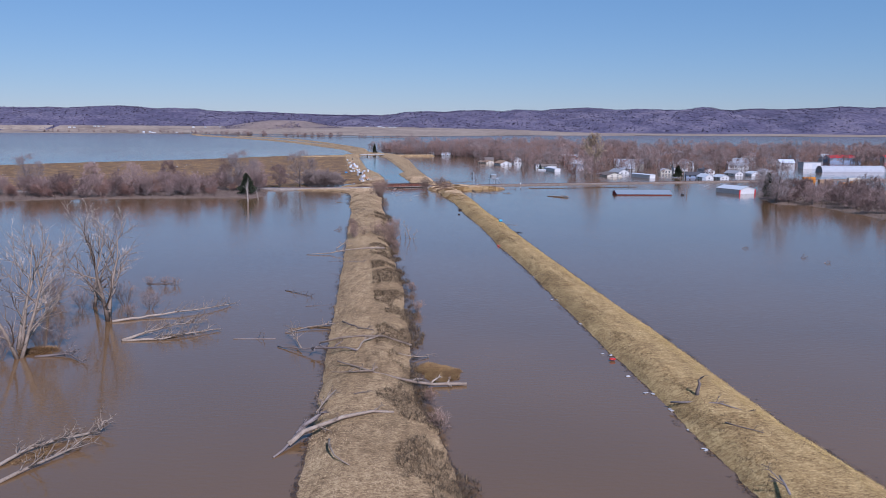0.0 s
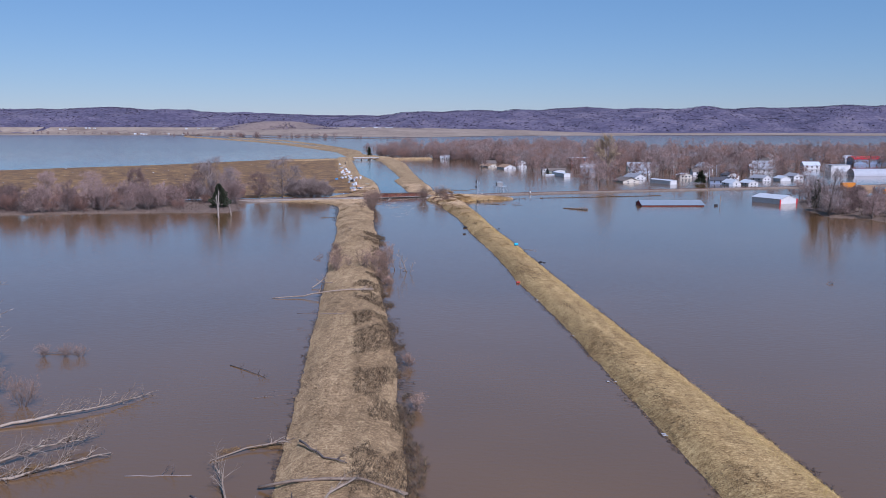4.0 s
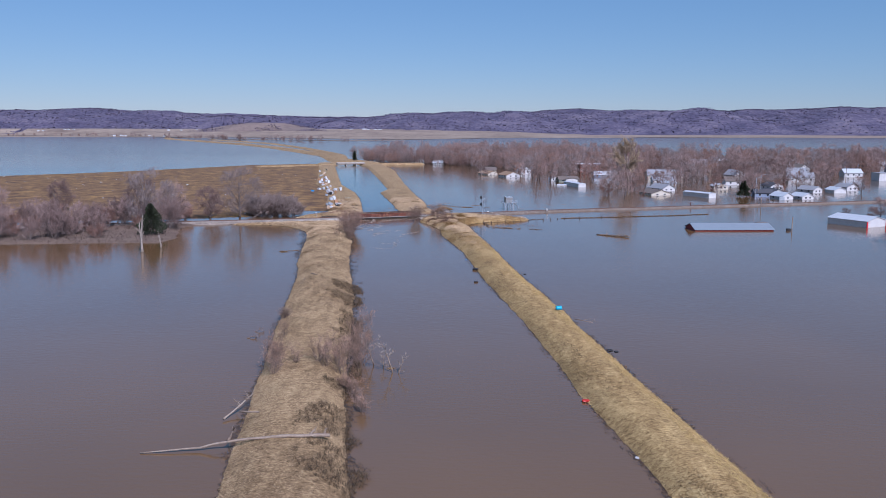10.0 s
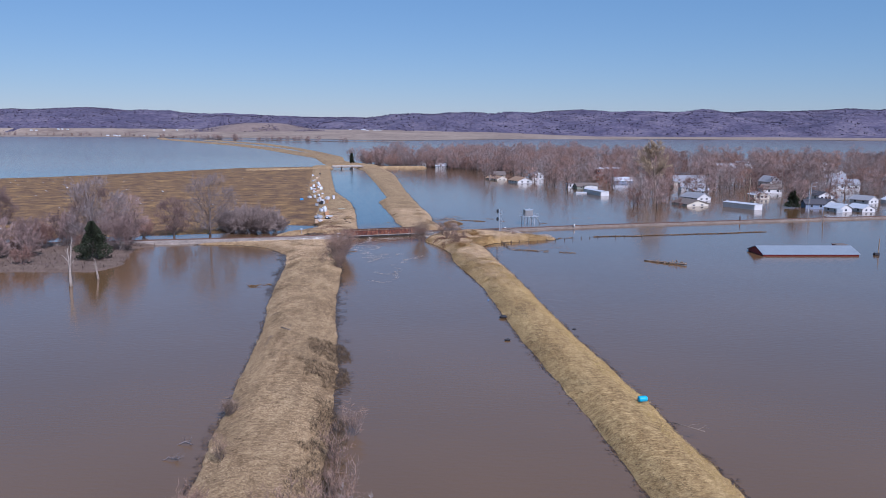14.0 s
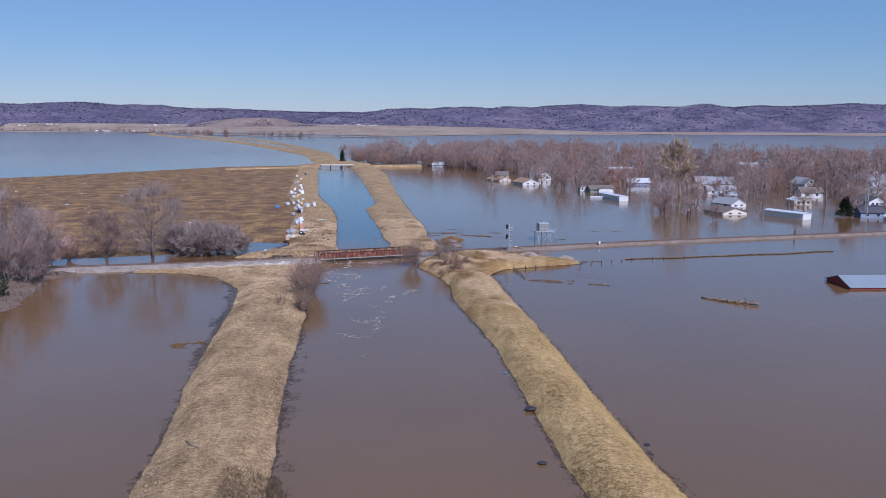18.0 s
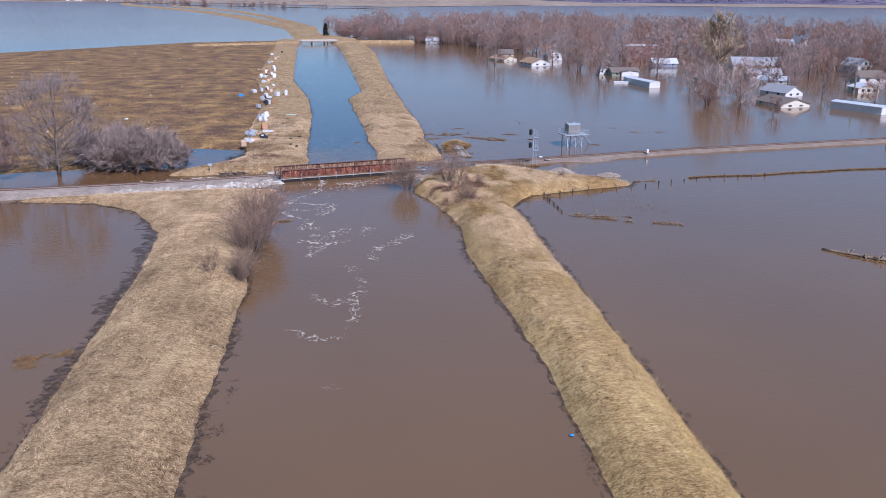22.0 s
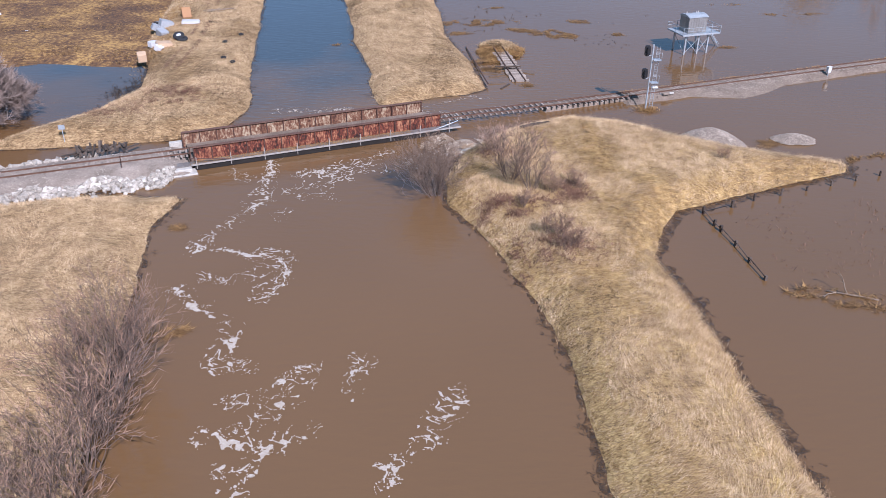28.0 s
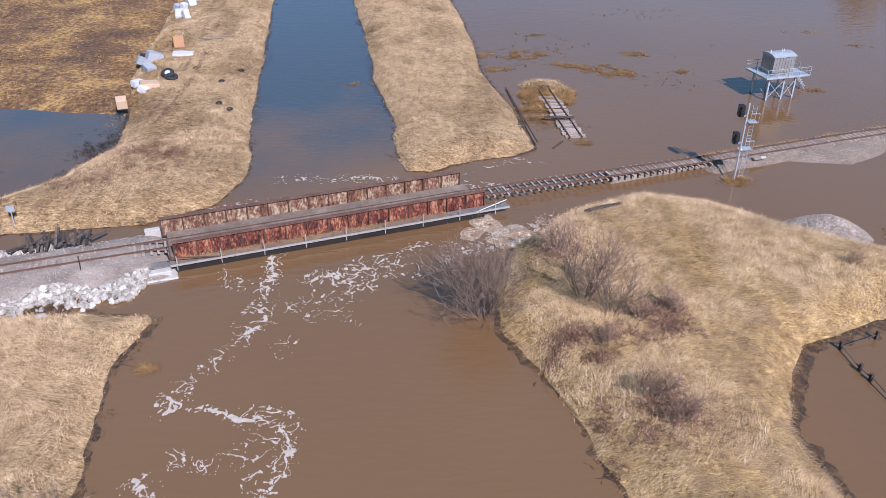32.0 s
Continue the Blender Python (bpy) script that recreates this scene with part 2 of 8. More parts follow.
def turf(name, dark, mid, light, seed=0.0):
    """Matted dry grass: fine stalks, clumps, mown streaks that run along the levee and wide worn patches."""
    m = mat(name, mid, 0.92, 0, 0.25)
    n, l = m.node_tree.nodes, m.node_tree.links
    b = n["Principled BSDF"]
    g = n.new("ShaderNodeNewGeometry")
    total = None
    for size, stretch, weight, detail, twist in ((0.2, (0.6, 1.5, 1), 0.46, 5, 0.6), (0.8, (0.7, 1.3, 1), 0.26, 5, 0.5), (1.6, (1.0, 0.2, 1), 0.14, 3, 0.2), (12.0, (1, 0.6, 1), 0.14, 4, 0.6)):
        mp = n.new("ShaderNodeMapping")
        mp.inputs["Scale"].default_value, mp.inputs["Location"].default_value = stretch, (seed, seed * 2, 0)
        mp.inputs["Rotation"].default_value = (0, 0, -0.09)
        l.new(g.outputs["Position"], mp.inputs[0])
        t = n.new("ShaderNodeTexNoise")
        t.inputs["Scale"].default_value, t.inputs["Detail"].default_value, t.inputs["Roughness"].default_value, t.inputs["Distortion"].default_value = 1 / size, detail, 0.72, twist
        l.new(mp.outputs[0], t.inputs["Vector"])
        q = n.new("ShaderNodeMath")
        q.operation, q.inputs[1].default_value = "MULTIPLY_ADD", weight
        l.new(t.outputs[0], q.inputs[0])
        if total is None:
            q.inputs[2].default_value = 0.0
            fine = t
        else:
            l.new(total, q.inputs[2])
        total = q.outputs[0]
    ramp = n.new("ShaderNodeValToRGB")
    r = ramp.color_ramp
    # dark stop falls in the hollows, as shade between clumps put into colour
    r.elements[0].position, r.elements[0].color = 0.405, (*dark, 1)
    r.elements[1].position, r.elements[1].color = 0.585, (*light, 1)
    r.elements.new(0.495).color = (*mid, 1)
    l.new(total, ramp.inputs[0])
    l.new(ramp.outputs[0], b.inputs["Base Color"])
    bp = n.new("ShaderNodeBump")
    bp.inputs["Strength"].default_value, bp.inputs["Distance"].default_value = 0.65, 0.35
    l.new(total, bp.inputs["Height"])
    l.new(bp.outputs[0], b.inputs["Normal"])
    return m


WATER = water_material()
GRASS = turf("dry_grass", (0.068, 0.039, 0.018), (0.265, 0.166, 0.077), (0.57, 0.40, 0.205))
GRASS_R = turf("dry_grass_golden", (0.10, 0.056, 0.02), (0.35, 0.222, 0.085), (0.66, 0.465, 0.20), 40.0)
FIELD = mottled("stubble_field", ((0.06, 0.033, 0.022), (0.16, 0.084, 0.034), (0.42, 0.25, 0.08)), (9.0, 0.6), 0.95, 0.5, 0.3, contrast=0.12)
FARLAND = mottled("far_bottomland", ((0.17, 0.118, 0.085), (0.27, 0.198, 0.142), (0.37, 0.285, 0.205)), (190.0, 25.0), 0.95, 0, contrast=0.14)
BALLAST = mottled("ballast", ((0.09, 0.07, 0.055), (0.25, 0.20, 0.158), (0.43, 0.36, 0.295)), (2.5, 0.10), 0.9, 0.8, 0.08, contrast=0.2)
RIPRAP = mottled("white_riprap", ((0.17, 0.145, 0.115), (0.39, 0.345, 0.285), (0.60, 0.545, 0.47)), (1.0, 0.2), 0.85, 0.4, 0.1, by_object=0.45)
TIE = mottled("weathered_tie", ((0.03, 0.021, 0.015), (0.075, 0.054, 0.04), (0.16, 0.12, 0.09)), (1.0, 0.1), 0.9, 0.5, 0.04, by_object=0.25)
RAIL = mottled("rail_steel", ((0.10, 0.055, 0.035), (0.17, 0.095, 0.065), (0.24, 0.15, 0.11)), (1.0, 0.1), 0.55, 0.2, 0.03, metal=0.5)
RUST = mottled("rusted_paint", ((0.02, 0.010, 0.008), (0.14, 0.034, 0.018), (0.36, 0.17, 0.09)), (0.8, 0.16), 0.75, 0.3, 0.05, stretch=(1, 1, 0.45), contrast=0.105)
RUST_DARK = mottled("dark_rusted_steel", ((0.03, 0.018, 0.015), (0.075, 0.035, 0.025), (0.15, 0.075, 0.05)), (1.2, 0.15), 0.75, 0.3, 0.05)
STEEL = mottled("galvanised_steel", ((0.27, 0.30, 0.32), (0.37, 0.40, 0.42), (0.48, 0.51, 0.53)), (1.0, 0.15), 0.5, 0.1, 0.05, metal=0.3)
# dark timber painted near black to stand for the shaded void under the bridge
SHADED_TIMBER = mottled("shade_black_timber", ((0.006, 0.005, 0.004), (0.014, 0.011, 0.009), (0.035, 0.027, 0.021)), (1.0, 0.1), 0.7, 0.4, 0.04)
WORN_TIE = mottled("sun_bleached_tie", ((0.13, 0.105, 0.085), (0.27, 0.22, 0.18), (0.40, 0.335, 0.28)), (1.0, 0.1), 0.9, 0.5, 0.04, by_object=0.3)
BLACK = mat("black_paint", (0.015, 0.015, 0.017), 0.5)
CONCRETE = mottled("pale_concrete", ((0.28, 0.255, 0.22), (0.42, 0.39, 0.34), (0.54, 0.505, 0.45)), (1.0, 0.15), 0.9, 0.3, 0.05)
BARK = mottled("grey_bark", ((0.10, 0.075, 0.062), (0.175, 0.135, 0.115), (0.27, 0.22, 0.19)), (1.5, 0.15), 0.9, 0.4, 0.06, by_object=0.25)
TWIG = mottled("bare_twigs", ((0.13, 0.085, 0.07), (0.232, 0.154, 0.128), (0.37, 0.258, 0.215)), (2.0, 0.4), 0.9, 0, by_object=0.5)
TWIG_RED = mottled("reddish_twigs", ((0.16, 0.085, 0.062), (0.25, 0.142, 0.105), (0.34, 0.21, 0.155)), (2.0, 0.4), 0.9, 0, by_object=0.4)
PALE_WOOD = mottled("bleached_wood", ((0.13, 0.09, 0.062), (0.25, 0.185, 0.13), (0.39, 0.31, 0.23)), (0.8, 0.1), 0.85, 0.4, 0.04, by_object=0.2)
CEDAR = mottled("cedar_foliage", ((0.012, 0.016, 0.008), (0.035, 0.042, 0.02), (0.07, 0.075, 0.035)), (1.0, 0.2), 0.9, 0.5, 0.1)
WHITE = mottled("white_siding", ((0.44, 0.43, 0.41), (0.56, 0.55, 0.525), (0.65, 0.64, 0.615)), (2.0, 0.2), 0.7, 0.1, 0.1)
# purple-brown woods with the blue of distance haze put into the colour
HAZY_WOODS = mottled("hazy_hill_woods", ((0.048, 0.042, 0.074), (0.097, 0.08, 0.122), (0.175, 0.144, 0.172)), (130.0, 11.0), 0.95, 0.6, 14.0, contrast=0.11)
HILLGRASS = mottled("hill_pasture", ((0.12, 0.088, 0.078), (0.20, 0.147, 0.12), (0.265, 0.20, 0.16)), (70.0, 10.0), 0.95, 0.4, 8.0)
MUDBALLAST = mottled("muddy_ballast", ((0.085, 0.065, 0.05), (0.18, 0.135, 0.10), (0.31, 0.25, 0.20)), (2.0, 0.14), 0.9, 0.7, 0.1, contrast=0.18)


def blades(name, colors, rough=0.85, patch=1.4):
    """Dry stalks, each of its own tone, paler and darker in patches."""
    m = mat(name, colors[1], rough, 0, 0.3)
    n, l = m.node_tree.nodes, m.node_tree.links
    g = n.new("ShaderNodeNewGeometry")
    t = n.new("ShaderNodeTexNoise")
    t.inputs["Scale"].default_value, t.inputs["Detail"].default_value, t.inputs["Roughness"].default_value = 1 / patch, 3, 0.6
    l.new(g.outputs["Position"], t.inputs["Vector"])
    wide = n.new("ShaderNodeMapRange")
    wide.inputs["From Min"].default_value, wide.inputs["From Max"].default_value, wide.inputs["To Max"].default_value = 0.33, 0.67, 0.35
    l.new(t.outputs[0], wide.inputs["Value"])
    own = n.new("ShaderNodeMath")
    own.operation, own.inputs[1].default_value = "MULTIPLY_ADD", 0.65
    l.new(g.outputs["Random Per Island"], own.inputs[0])
    l.new(wide.outputs[0], own.inputs[2])
    ramp = n.new("ShaderNodeValToRGB")
    r = ramp.color_ramp
    r.elements[0].color, r.elements[1].color = (*colors[0], 1), (*colors[2], 1)
    r.elements.new(0.5).color = (*colors[1], 1)
    l.new(own.outputs[0], ramp.inputs[0])
    l.new(ramp.outputs[0], n["Principled BSDF"].inputs["Base Color"])
    return m


STRAW = blades("straw", ((0.08, 0.048, 0.022), (0.38, 0.25, 0.125), (0.74, 0.55, 0.31)))
STRAW_GOLD = blades("golden_straw", ((0.11, 0.06, 0.02), (0.45, 0.285, 0.105), (0.78, 0.56, 0.25)))
DROWNED = blades("drowned_grass", ((0.02, 0.015, 0.012), (0.045, 0.03, 0.02), (0.12, 0.075, 0.035)), 0.6)
WEEDS = blades("dark_weeds", ((0.032, 0.021, 0.011), (0.092, 0.06, 0.03), (0.25, 0.17, 0.09)))
RUSSET = blades("russet_leaves", ((0.09, 0.045, 0.028), (0.19, 0.098, 0.06), (0.32, 0.185, 0.115)))
LITTER_STRAW = blades("drift_straw", ((0.10, 0.052, 0.02), (0.29, 0.16, 0.058), (0.52, 0.33, 0.12)))
RAFT_STRAW = blades("soaked_straw", ((0.07, 0.038, 0.016), (0.205, 0.112, 0.043), (0.40, 0.24, 0.09)))
PALE_TWIG = mottled("pale_twigs", ((0.21, 0.17, 0.135), (0.31, 0.255, 0.205), (0.42, 0.36, 0.29)), (2.0, 0.4), 0.9, 0, by_object=0.2)
DEAD_TWIG = mottled("bleached_twigs", ((0.25, 0.21, 0.175), (0.38, 0.325, 0.275), (0.50, 0.44, 0.38)), (2.0, 0.4), 0.9, 0, by_object=0.2)
TAN_TWIG = mottled("yellowish_twigs", ((0.30, 0.215, 0.125), (0.47, 0.355, 0.22), (0.60, 0.475, 0.315)), (2.0, 0.4), 0.9, 0, by_object=0.2)
GREY_TWIG = mottled("grey_twigs", ((0.155, 0.118, 0.104), (0.245, 0.194, 0.172), (0.36, 0.295, 0.265)), (2.0, 0.4), 0.9, 0, by_object=0.3)
SCRUBLAND = mottled("brushy_ground", ((0.07, 0.045, 0.03), (0.15, 0.10, 0.068), (0.24, 0.17, 0.115)), (6.0, 0.8), 0.95, 0.6, 0.3)
# crowns share the haze-blue tint painted into the hills
HAZY_TREE = blades("hazy_tree_crowns", ((0.075, 0.062, 0.094), (0.112, 0.09, 0.128), (0.175, 0.145, 0.165)), patch=110.0)
SHRUB_TWIG = mottled("grey_shrub_twigs", ((0.13, 0.086, 0.058), (0.235, 0.16, 0.112), (0.37, 0.27, 0.19)), (1.0, 0.2), 0.9, 0, by_object=0.2)
SHRUB_TAN = mottled("tan_shrub_twigs", ((0.15, 0.086, 0.056), (0.30, 0.182, 0.122), (0.47, 0.32, 0.23)), (1.0, 0.2), 0.9, 0, by_object=0.25)
PEBBLE = blades("crushed_stone", ((0.11, 0.087, 0.068), (0.29, 0.235, 0.185), (0.50, 0.43, 0.355)), 0.9)
def awash(m):
    """Lets the water show through a thin skin of drowned ground, in ragged holes."""
    n, l = m.node_tree.nodes, m.node_tree.links
    g = n.new("ShaderNodeNewGeometry")
    t = n.new("ShaderNodeTexNoise")
    t.inputs["Scale"].default_value, t.inputs["Detail"].default_value, t.inputs["Roughness"].default_value = 1.1, 5, 0.7
    l.new(g.outputs["Position"], t.inputs["Vector"])
    q = n.new("ShaderNodeMapRange")
    q.inputs["From Min"].default_value, q.inputs["From Max"].default_value = 0.40, 0.66
    l.new(t.outputs[0], q.inputs["Value"])
    l.new(q.outputs[0], n["Principled BSDF"].inputs["Alpha"])
    return m


WET_MUD = mottled("wet_margin", ((0.03, 0.02, 0.014), (0.065, 0.042, 0.026), (0.12, 0.078, 0.042)), (1.2, 0.2), 0.5, 0.3, 0.15)
awash(WET_MUD)
RUST_CREAM = mottled("peeling_cream_paint", ((0.05, 0.02, 0.013), (0.17, 0.078, 0.043), (0.42, 0.335, 0.225)), (1.0, 0.2), 0.8, 0.3, 0.05, stretch=(1, 1, 0.5), contrast=0.12)
RUST_BROWN = mottled("brown_rust", ((0.05, 0.026, 0.018), (0.12, 0.062, 0.042), (0.22, 0.13, 0.09)), (1.5, 0.2), 0.8, 0.3, 0.05)
TAN_STRAW = blades("tan_straw", ((0.10, 0.058, 0.028), (0.46, 0.305, 0.16), (0.80, 0.60, 0.36)))
SHRUB_WOOD = mottled("shrub_stems", ((0.09, 0.06, 0.045), (0.17, 0.118, 0.088), (0.28, 0.205, 0.155)), (1.0, 0.2), 0.9, 0, by_object=0.2)
WILLOW = mottled("pinkish_willow_twigs", ((0.165, 0.12, 0.098), (0.26, 0.196, 0.162), (0.37, 0.29, 0.245)), (2.0, 0.4), 0.9, 0, by_object=0.2)


# ---- water and land ----
rng = np.random.default_rng(5)
xs = np.concatenate([np.linspace(-4800, -200, 12), np.linspace(-150, 150, 7), np.linspace(200, 4800, 12)])
ys = np.concatenate([np.linspace(-1500, -400, 6), np.linspace(-300, 900, 13), np.linspace(1100, 4600, 12)])
gv = [(x, y, 0.0) for x in xs for y in ys]
gf = [(i * len(ys) + j, (i + 1) * len(ys) + j, (i + 1) * len(ys) + j + 1, i * len(ys) + j + 1) for i in range(len(xs) - 1) for j in range(len(ys) - 1)]
tagged(part("water", mesh_of("water", gv, gf), WATER), "brown muddy floodwater with a faint ripple, reflecting the sky", "water", kind="structure")

LEFT_EDGE = [(1, -330), (-5, -250), (-11.4, -170), (-15.1, -122), (-20.5, -56), (-23.5, -20), (-27.3, 24), (-29.2, 46), (-31.5, 72), (-35.2, 121), (-38.2, 139), (-40.9, 167), (-43.4, 198), (-46.3, 215), (-55, 229), (-64, 235), (-80, 236), (-78, 239), (-66, 241.5), (-55, 244)]
RIGHT_EDGE = [(-44, 246.6), (-36, 246.8), (-31, 246), (-32.3, 240), (-30.8, 226), (-28.6, 204), (-26, 184), (-24.8, 164), (-23.4, 144), (-20.2, 115), (-17.6, 90), (-15.8, 64), (-13.9, 31), (-11.6, 4), (-8.2, -26), (-5.0, -58), (-3.8, -79), (-2.3, -93), (-1.4, -110), (-1.0, -129), (0.6, -141), (3.3, -150), (4.5, -160), (6.2, -170), (9.5, -210), (11.5, -250), (15, -330)]
LEVEE_L = Bank(LEFT_EDGE + RIGHT_EDGE, 1.8, 5.0, seed=1, shape=lambda x, y, d: -1.0 * np.clip((y - 212) / 26, 0, 1) * np.clip(d / 5, 0, 1))
LEVEE_R = Bank([(46, -330), (42, -250), (38, -170), (35.6, -136), (32.6, -97), (27.8, -27), (23.1, 19), (21.9, 43), (19.6, 72), (15.8, 109), (11.8, 166), (6.4, 200), (5.7, 218), (4.9, 224.5), (2, 234), (-0.8, 241.5), (-2.4, 244), (-2.2, 250), (0.4, 257.7), (6.6, 263.8), (14.5, 267.6), (21.5, 265.4), (27.5, 260.4), (33.4, 256.7), (39.3, 254), (45.3, 252.2), (44, 250.5), (34.5, 247.2), (27.5, 243.9), (21.3, 241.4), (18.2, 236), (16.9, 231.7), (17.6, 224), (18.2, 212), (21.4, 181), (24.0, 144), (26.0, 114), (29.9, 75), (32.3, 40), (34.2, 19), (40.8, -55), (46.0, -107), (49.5, -150), (52.5, -168), (58, -250), (63, -330)], 1.9, 4.0, seed=2)
BANK_L = Bank([(-58, 260.5), (-46, 261), (-36.3, 262.4), (-29.8, 266.3), (-27.9, 272.5), (-28.2, 279), (-29.8, 288), (-31.2, 303), (-33, 322), (-35.6, 351), (-42, 398), (-57, 465), (-87, 711), (-93, 780), (-112, 780), (-104, 711), (-74, 465), (-58, 398), (-49.5, 304), (-45.4, 291), (-44.2, 281), (-48, 272.4), (-54, 266)], 1.45, 4.0, seed=3)
BANK_R = Bank([(-10.1, 274.5), (-11.0, 278.5), (-11.8, 284), (-11.4, 288), (-12.8, 296), (-14.2, 303), (-15.6, 317.7), (-18.1, 335.5), (-20.3, 351), (-26.7, 398.7), (-23, 423), (-36.2, 540), (-55, 698), (-78, 800), (-110, 900), (-100, 905), (-66, 835), (-48.6, 800), (-26.6, 645), (-13.4, 466), (-4.5, 372), (-1.8, 349), (-0.1, 334), (0.6, 319), (0.9, 309), (2.5, 299.6), (3.9, 293), (4.7, 285.4), (5.3, 280.6), (1.9, 278.2), (-1.5, 277.3), (-4.9, 276), (-6.8, 274.3)], 1.3, 3.6, seed=4)
FIELD_B = Bank([(-45.5, 294), (-48.1, 292.2), (-55.7, 293.5), (-63.2, 294.3), (-71, 291), (-76, 268), (-110, 258), (-160, 250), (-260, 228), (-420, 190), (-420, 470), (-330, 560), (-283, 598), (-254, 628), (-173, 738), (-111, 768), (-98, 740), (-74, 465), (-58, 398)], 0.7, 6.0, 0.2, seed=6)
SCRUB_B = Bank([(-420, 120), (-300, 140), (-214, 160), (-194, 172), (-153, 179), (-134, 181), (-114, 182.8), (-93.5, 183), (-90.5, 193), (-97, 225), (-91, 243), (-160, 230), (-420, 178)], 0.6, 5.0, 0.2, 1.4, seed=14)
SCRUB_R = Bank([(175, 163), (189, 157), (193, 126), (194, 94), (215, 60), (300, 40), (340, 120), (300, 240), (262, 262), (215, 264), (196, 242), (179, 196)], 0.7, 6.0, 0.25, 1.6, seed=15)
for nm, bk, mt, c, lb in (("levee_1", LEVEE_L, GRASS, 0.8, "long low levee covered in trampled straw-coloured dry grass"), ("levee_2", LEVEE_R, GRASS_R, 0.8, "long low levee covered in golden dry grass"),
                          ("levee_3", BANK_L, GRASS, 1.2, "grassy canal bank beside the stubble field"), ("levee_4", BANK_R, GRASS, 1.2, "grassy canal levee with wheel tracks"),
                          ("ground_1", SCRUB_B, SCRUBLAND, 2.0, "low bank of brush along the railway"), ("ground_2", SCRUB_R, SCRUBLAND, 2.0, "low brushy island in the flood"),
                          ("field", FIELD_B, FIELD, 2.5, "flat brown stubble field strewn with flood litter")):
    tagged(part(nm, bk.mesh(nm, mt, c), None), lb, nm.split("_")[0], kind="structure")


def along(pts, step):
    """Evenly spaced places on a line, each with the way it runs."""
    pts = [Vector((*p, 0)) for p in pts]
    out, carry = [], 0.0
    for a, b in zip(pts, pts[1:]):
        d, w = (b - a).length, (b - a).normalized()
        while carry <= d:
            out.append((a + w * carry, w))
            carry += step
        carry -= d
    return out


def ribbon(pts, left, right):
    """A closed outline of a line's strip."""
    vs = [Vector((*p, 0)) for p in pts]
    ws = [(vs[min(i + 1, len(vs) - 1)] - vs[max(i - 1, 0)]).normalized() for i in range(len(vs))]
    a = [(v.x - w.y * left, v.y + w.x * left) for v, w in zip(vs, ws)]
    b = [(v.x + w.y * right, v.y - w.x * right) for v, w in zip(vs, ws)]
    return b + a[::-1]


FAR_LINE = [(-85, 790), (-125, 1000), (-180, 1150), (-260, 1370), (-365, 1610), (-500, 1860), (-690, 2210), (-760, 2400)]
tagged(part("levee_5", Bank(ribbon(FAR_LINE, 13, 13), 2.2, 6, ragged=1.5, seed=8).mesh("levee_5", GRASS, 4.0), None), "distant levee curving away between the waters", "levee", kind="structure")

# ---- far shore and wooded hills ----
def far_strip(name, outline, z, material, label):
    me = mesh_of(name, [(x, y, z) for x, y in outline], [tuple(range(len(outline)))])
    tagged(part(name, me, material), label, "land", kind="structure")


far_strip("ground", [(-60, 2200), (200, 2480), (487, 2740), (846, 2667), (1176, 2648), (1409, 2600), (4700, 2500), (4700, 4600), (-4700, 4600), (-4700, 3600), (-1821, 3320), (-1310, 3130), (-745, 2700)], 0.6, FARLAND, "flat tan farmland at the foot of the hills")


def apron_z(x, y):
    """The fields that climb gently to the foot of the hills."""
    w = np.interp(x, (-2600, -200, 250, 700), (1, 1, 0.7, 0))
    front = np.interp(x, (-2600, -1583, -1310, -745, -120), (3330, 3230, 3140, 2790, 2600))
    return 22 * w * np.clip((y - front) / (3360 - front), 0, 1) ** 0.9


gx, gy = np.meshgrid(np.linspace(-2600, 700, 90), np.linspace(2600, 3380, 40), indexing="ij")
gz = 0.7 + apron_z(gx, gy) + 0.9 * fractal(gx, gy, 120, 3, 44) * np.clip(apron_z(gx, gy) / 4, 0, 1) - np.where(apron_z(gx, gy) <= 0, 0.6, 0)
tagged(part("ground_9", mesh_of("ground_9", np.stack([gx.ravel(), gy.ravel(), gz.ravel()], 1), [(i * 40 + j, (i + 1) * 40 + j, (i + 1) * 40 + j + 1, i * 40 + j + 1) for i in range(89) for j in range(39)], True), FARLAND), "tan fields rising gently to the hills", "land", kind="structure")


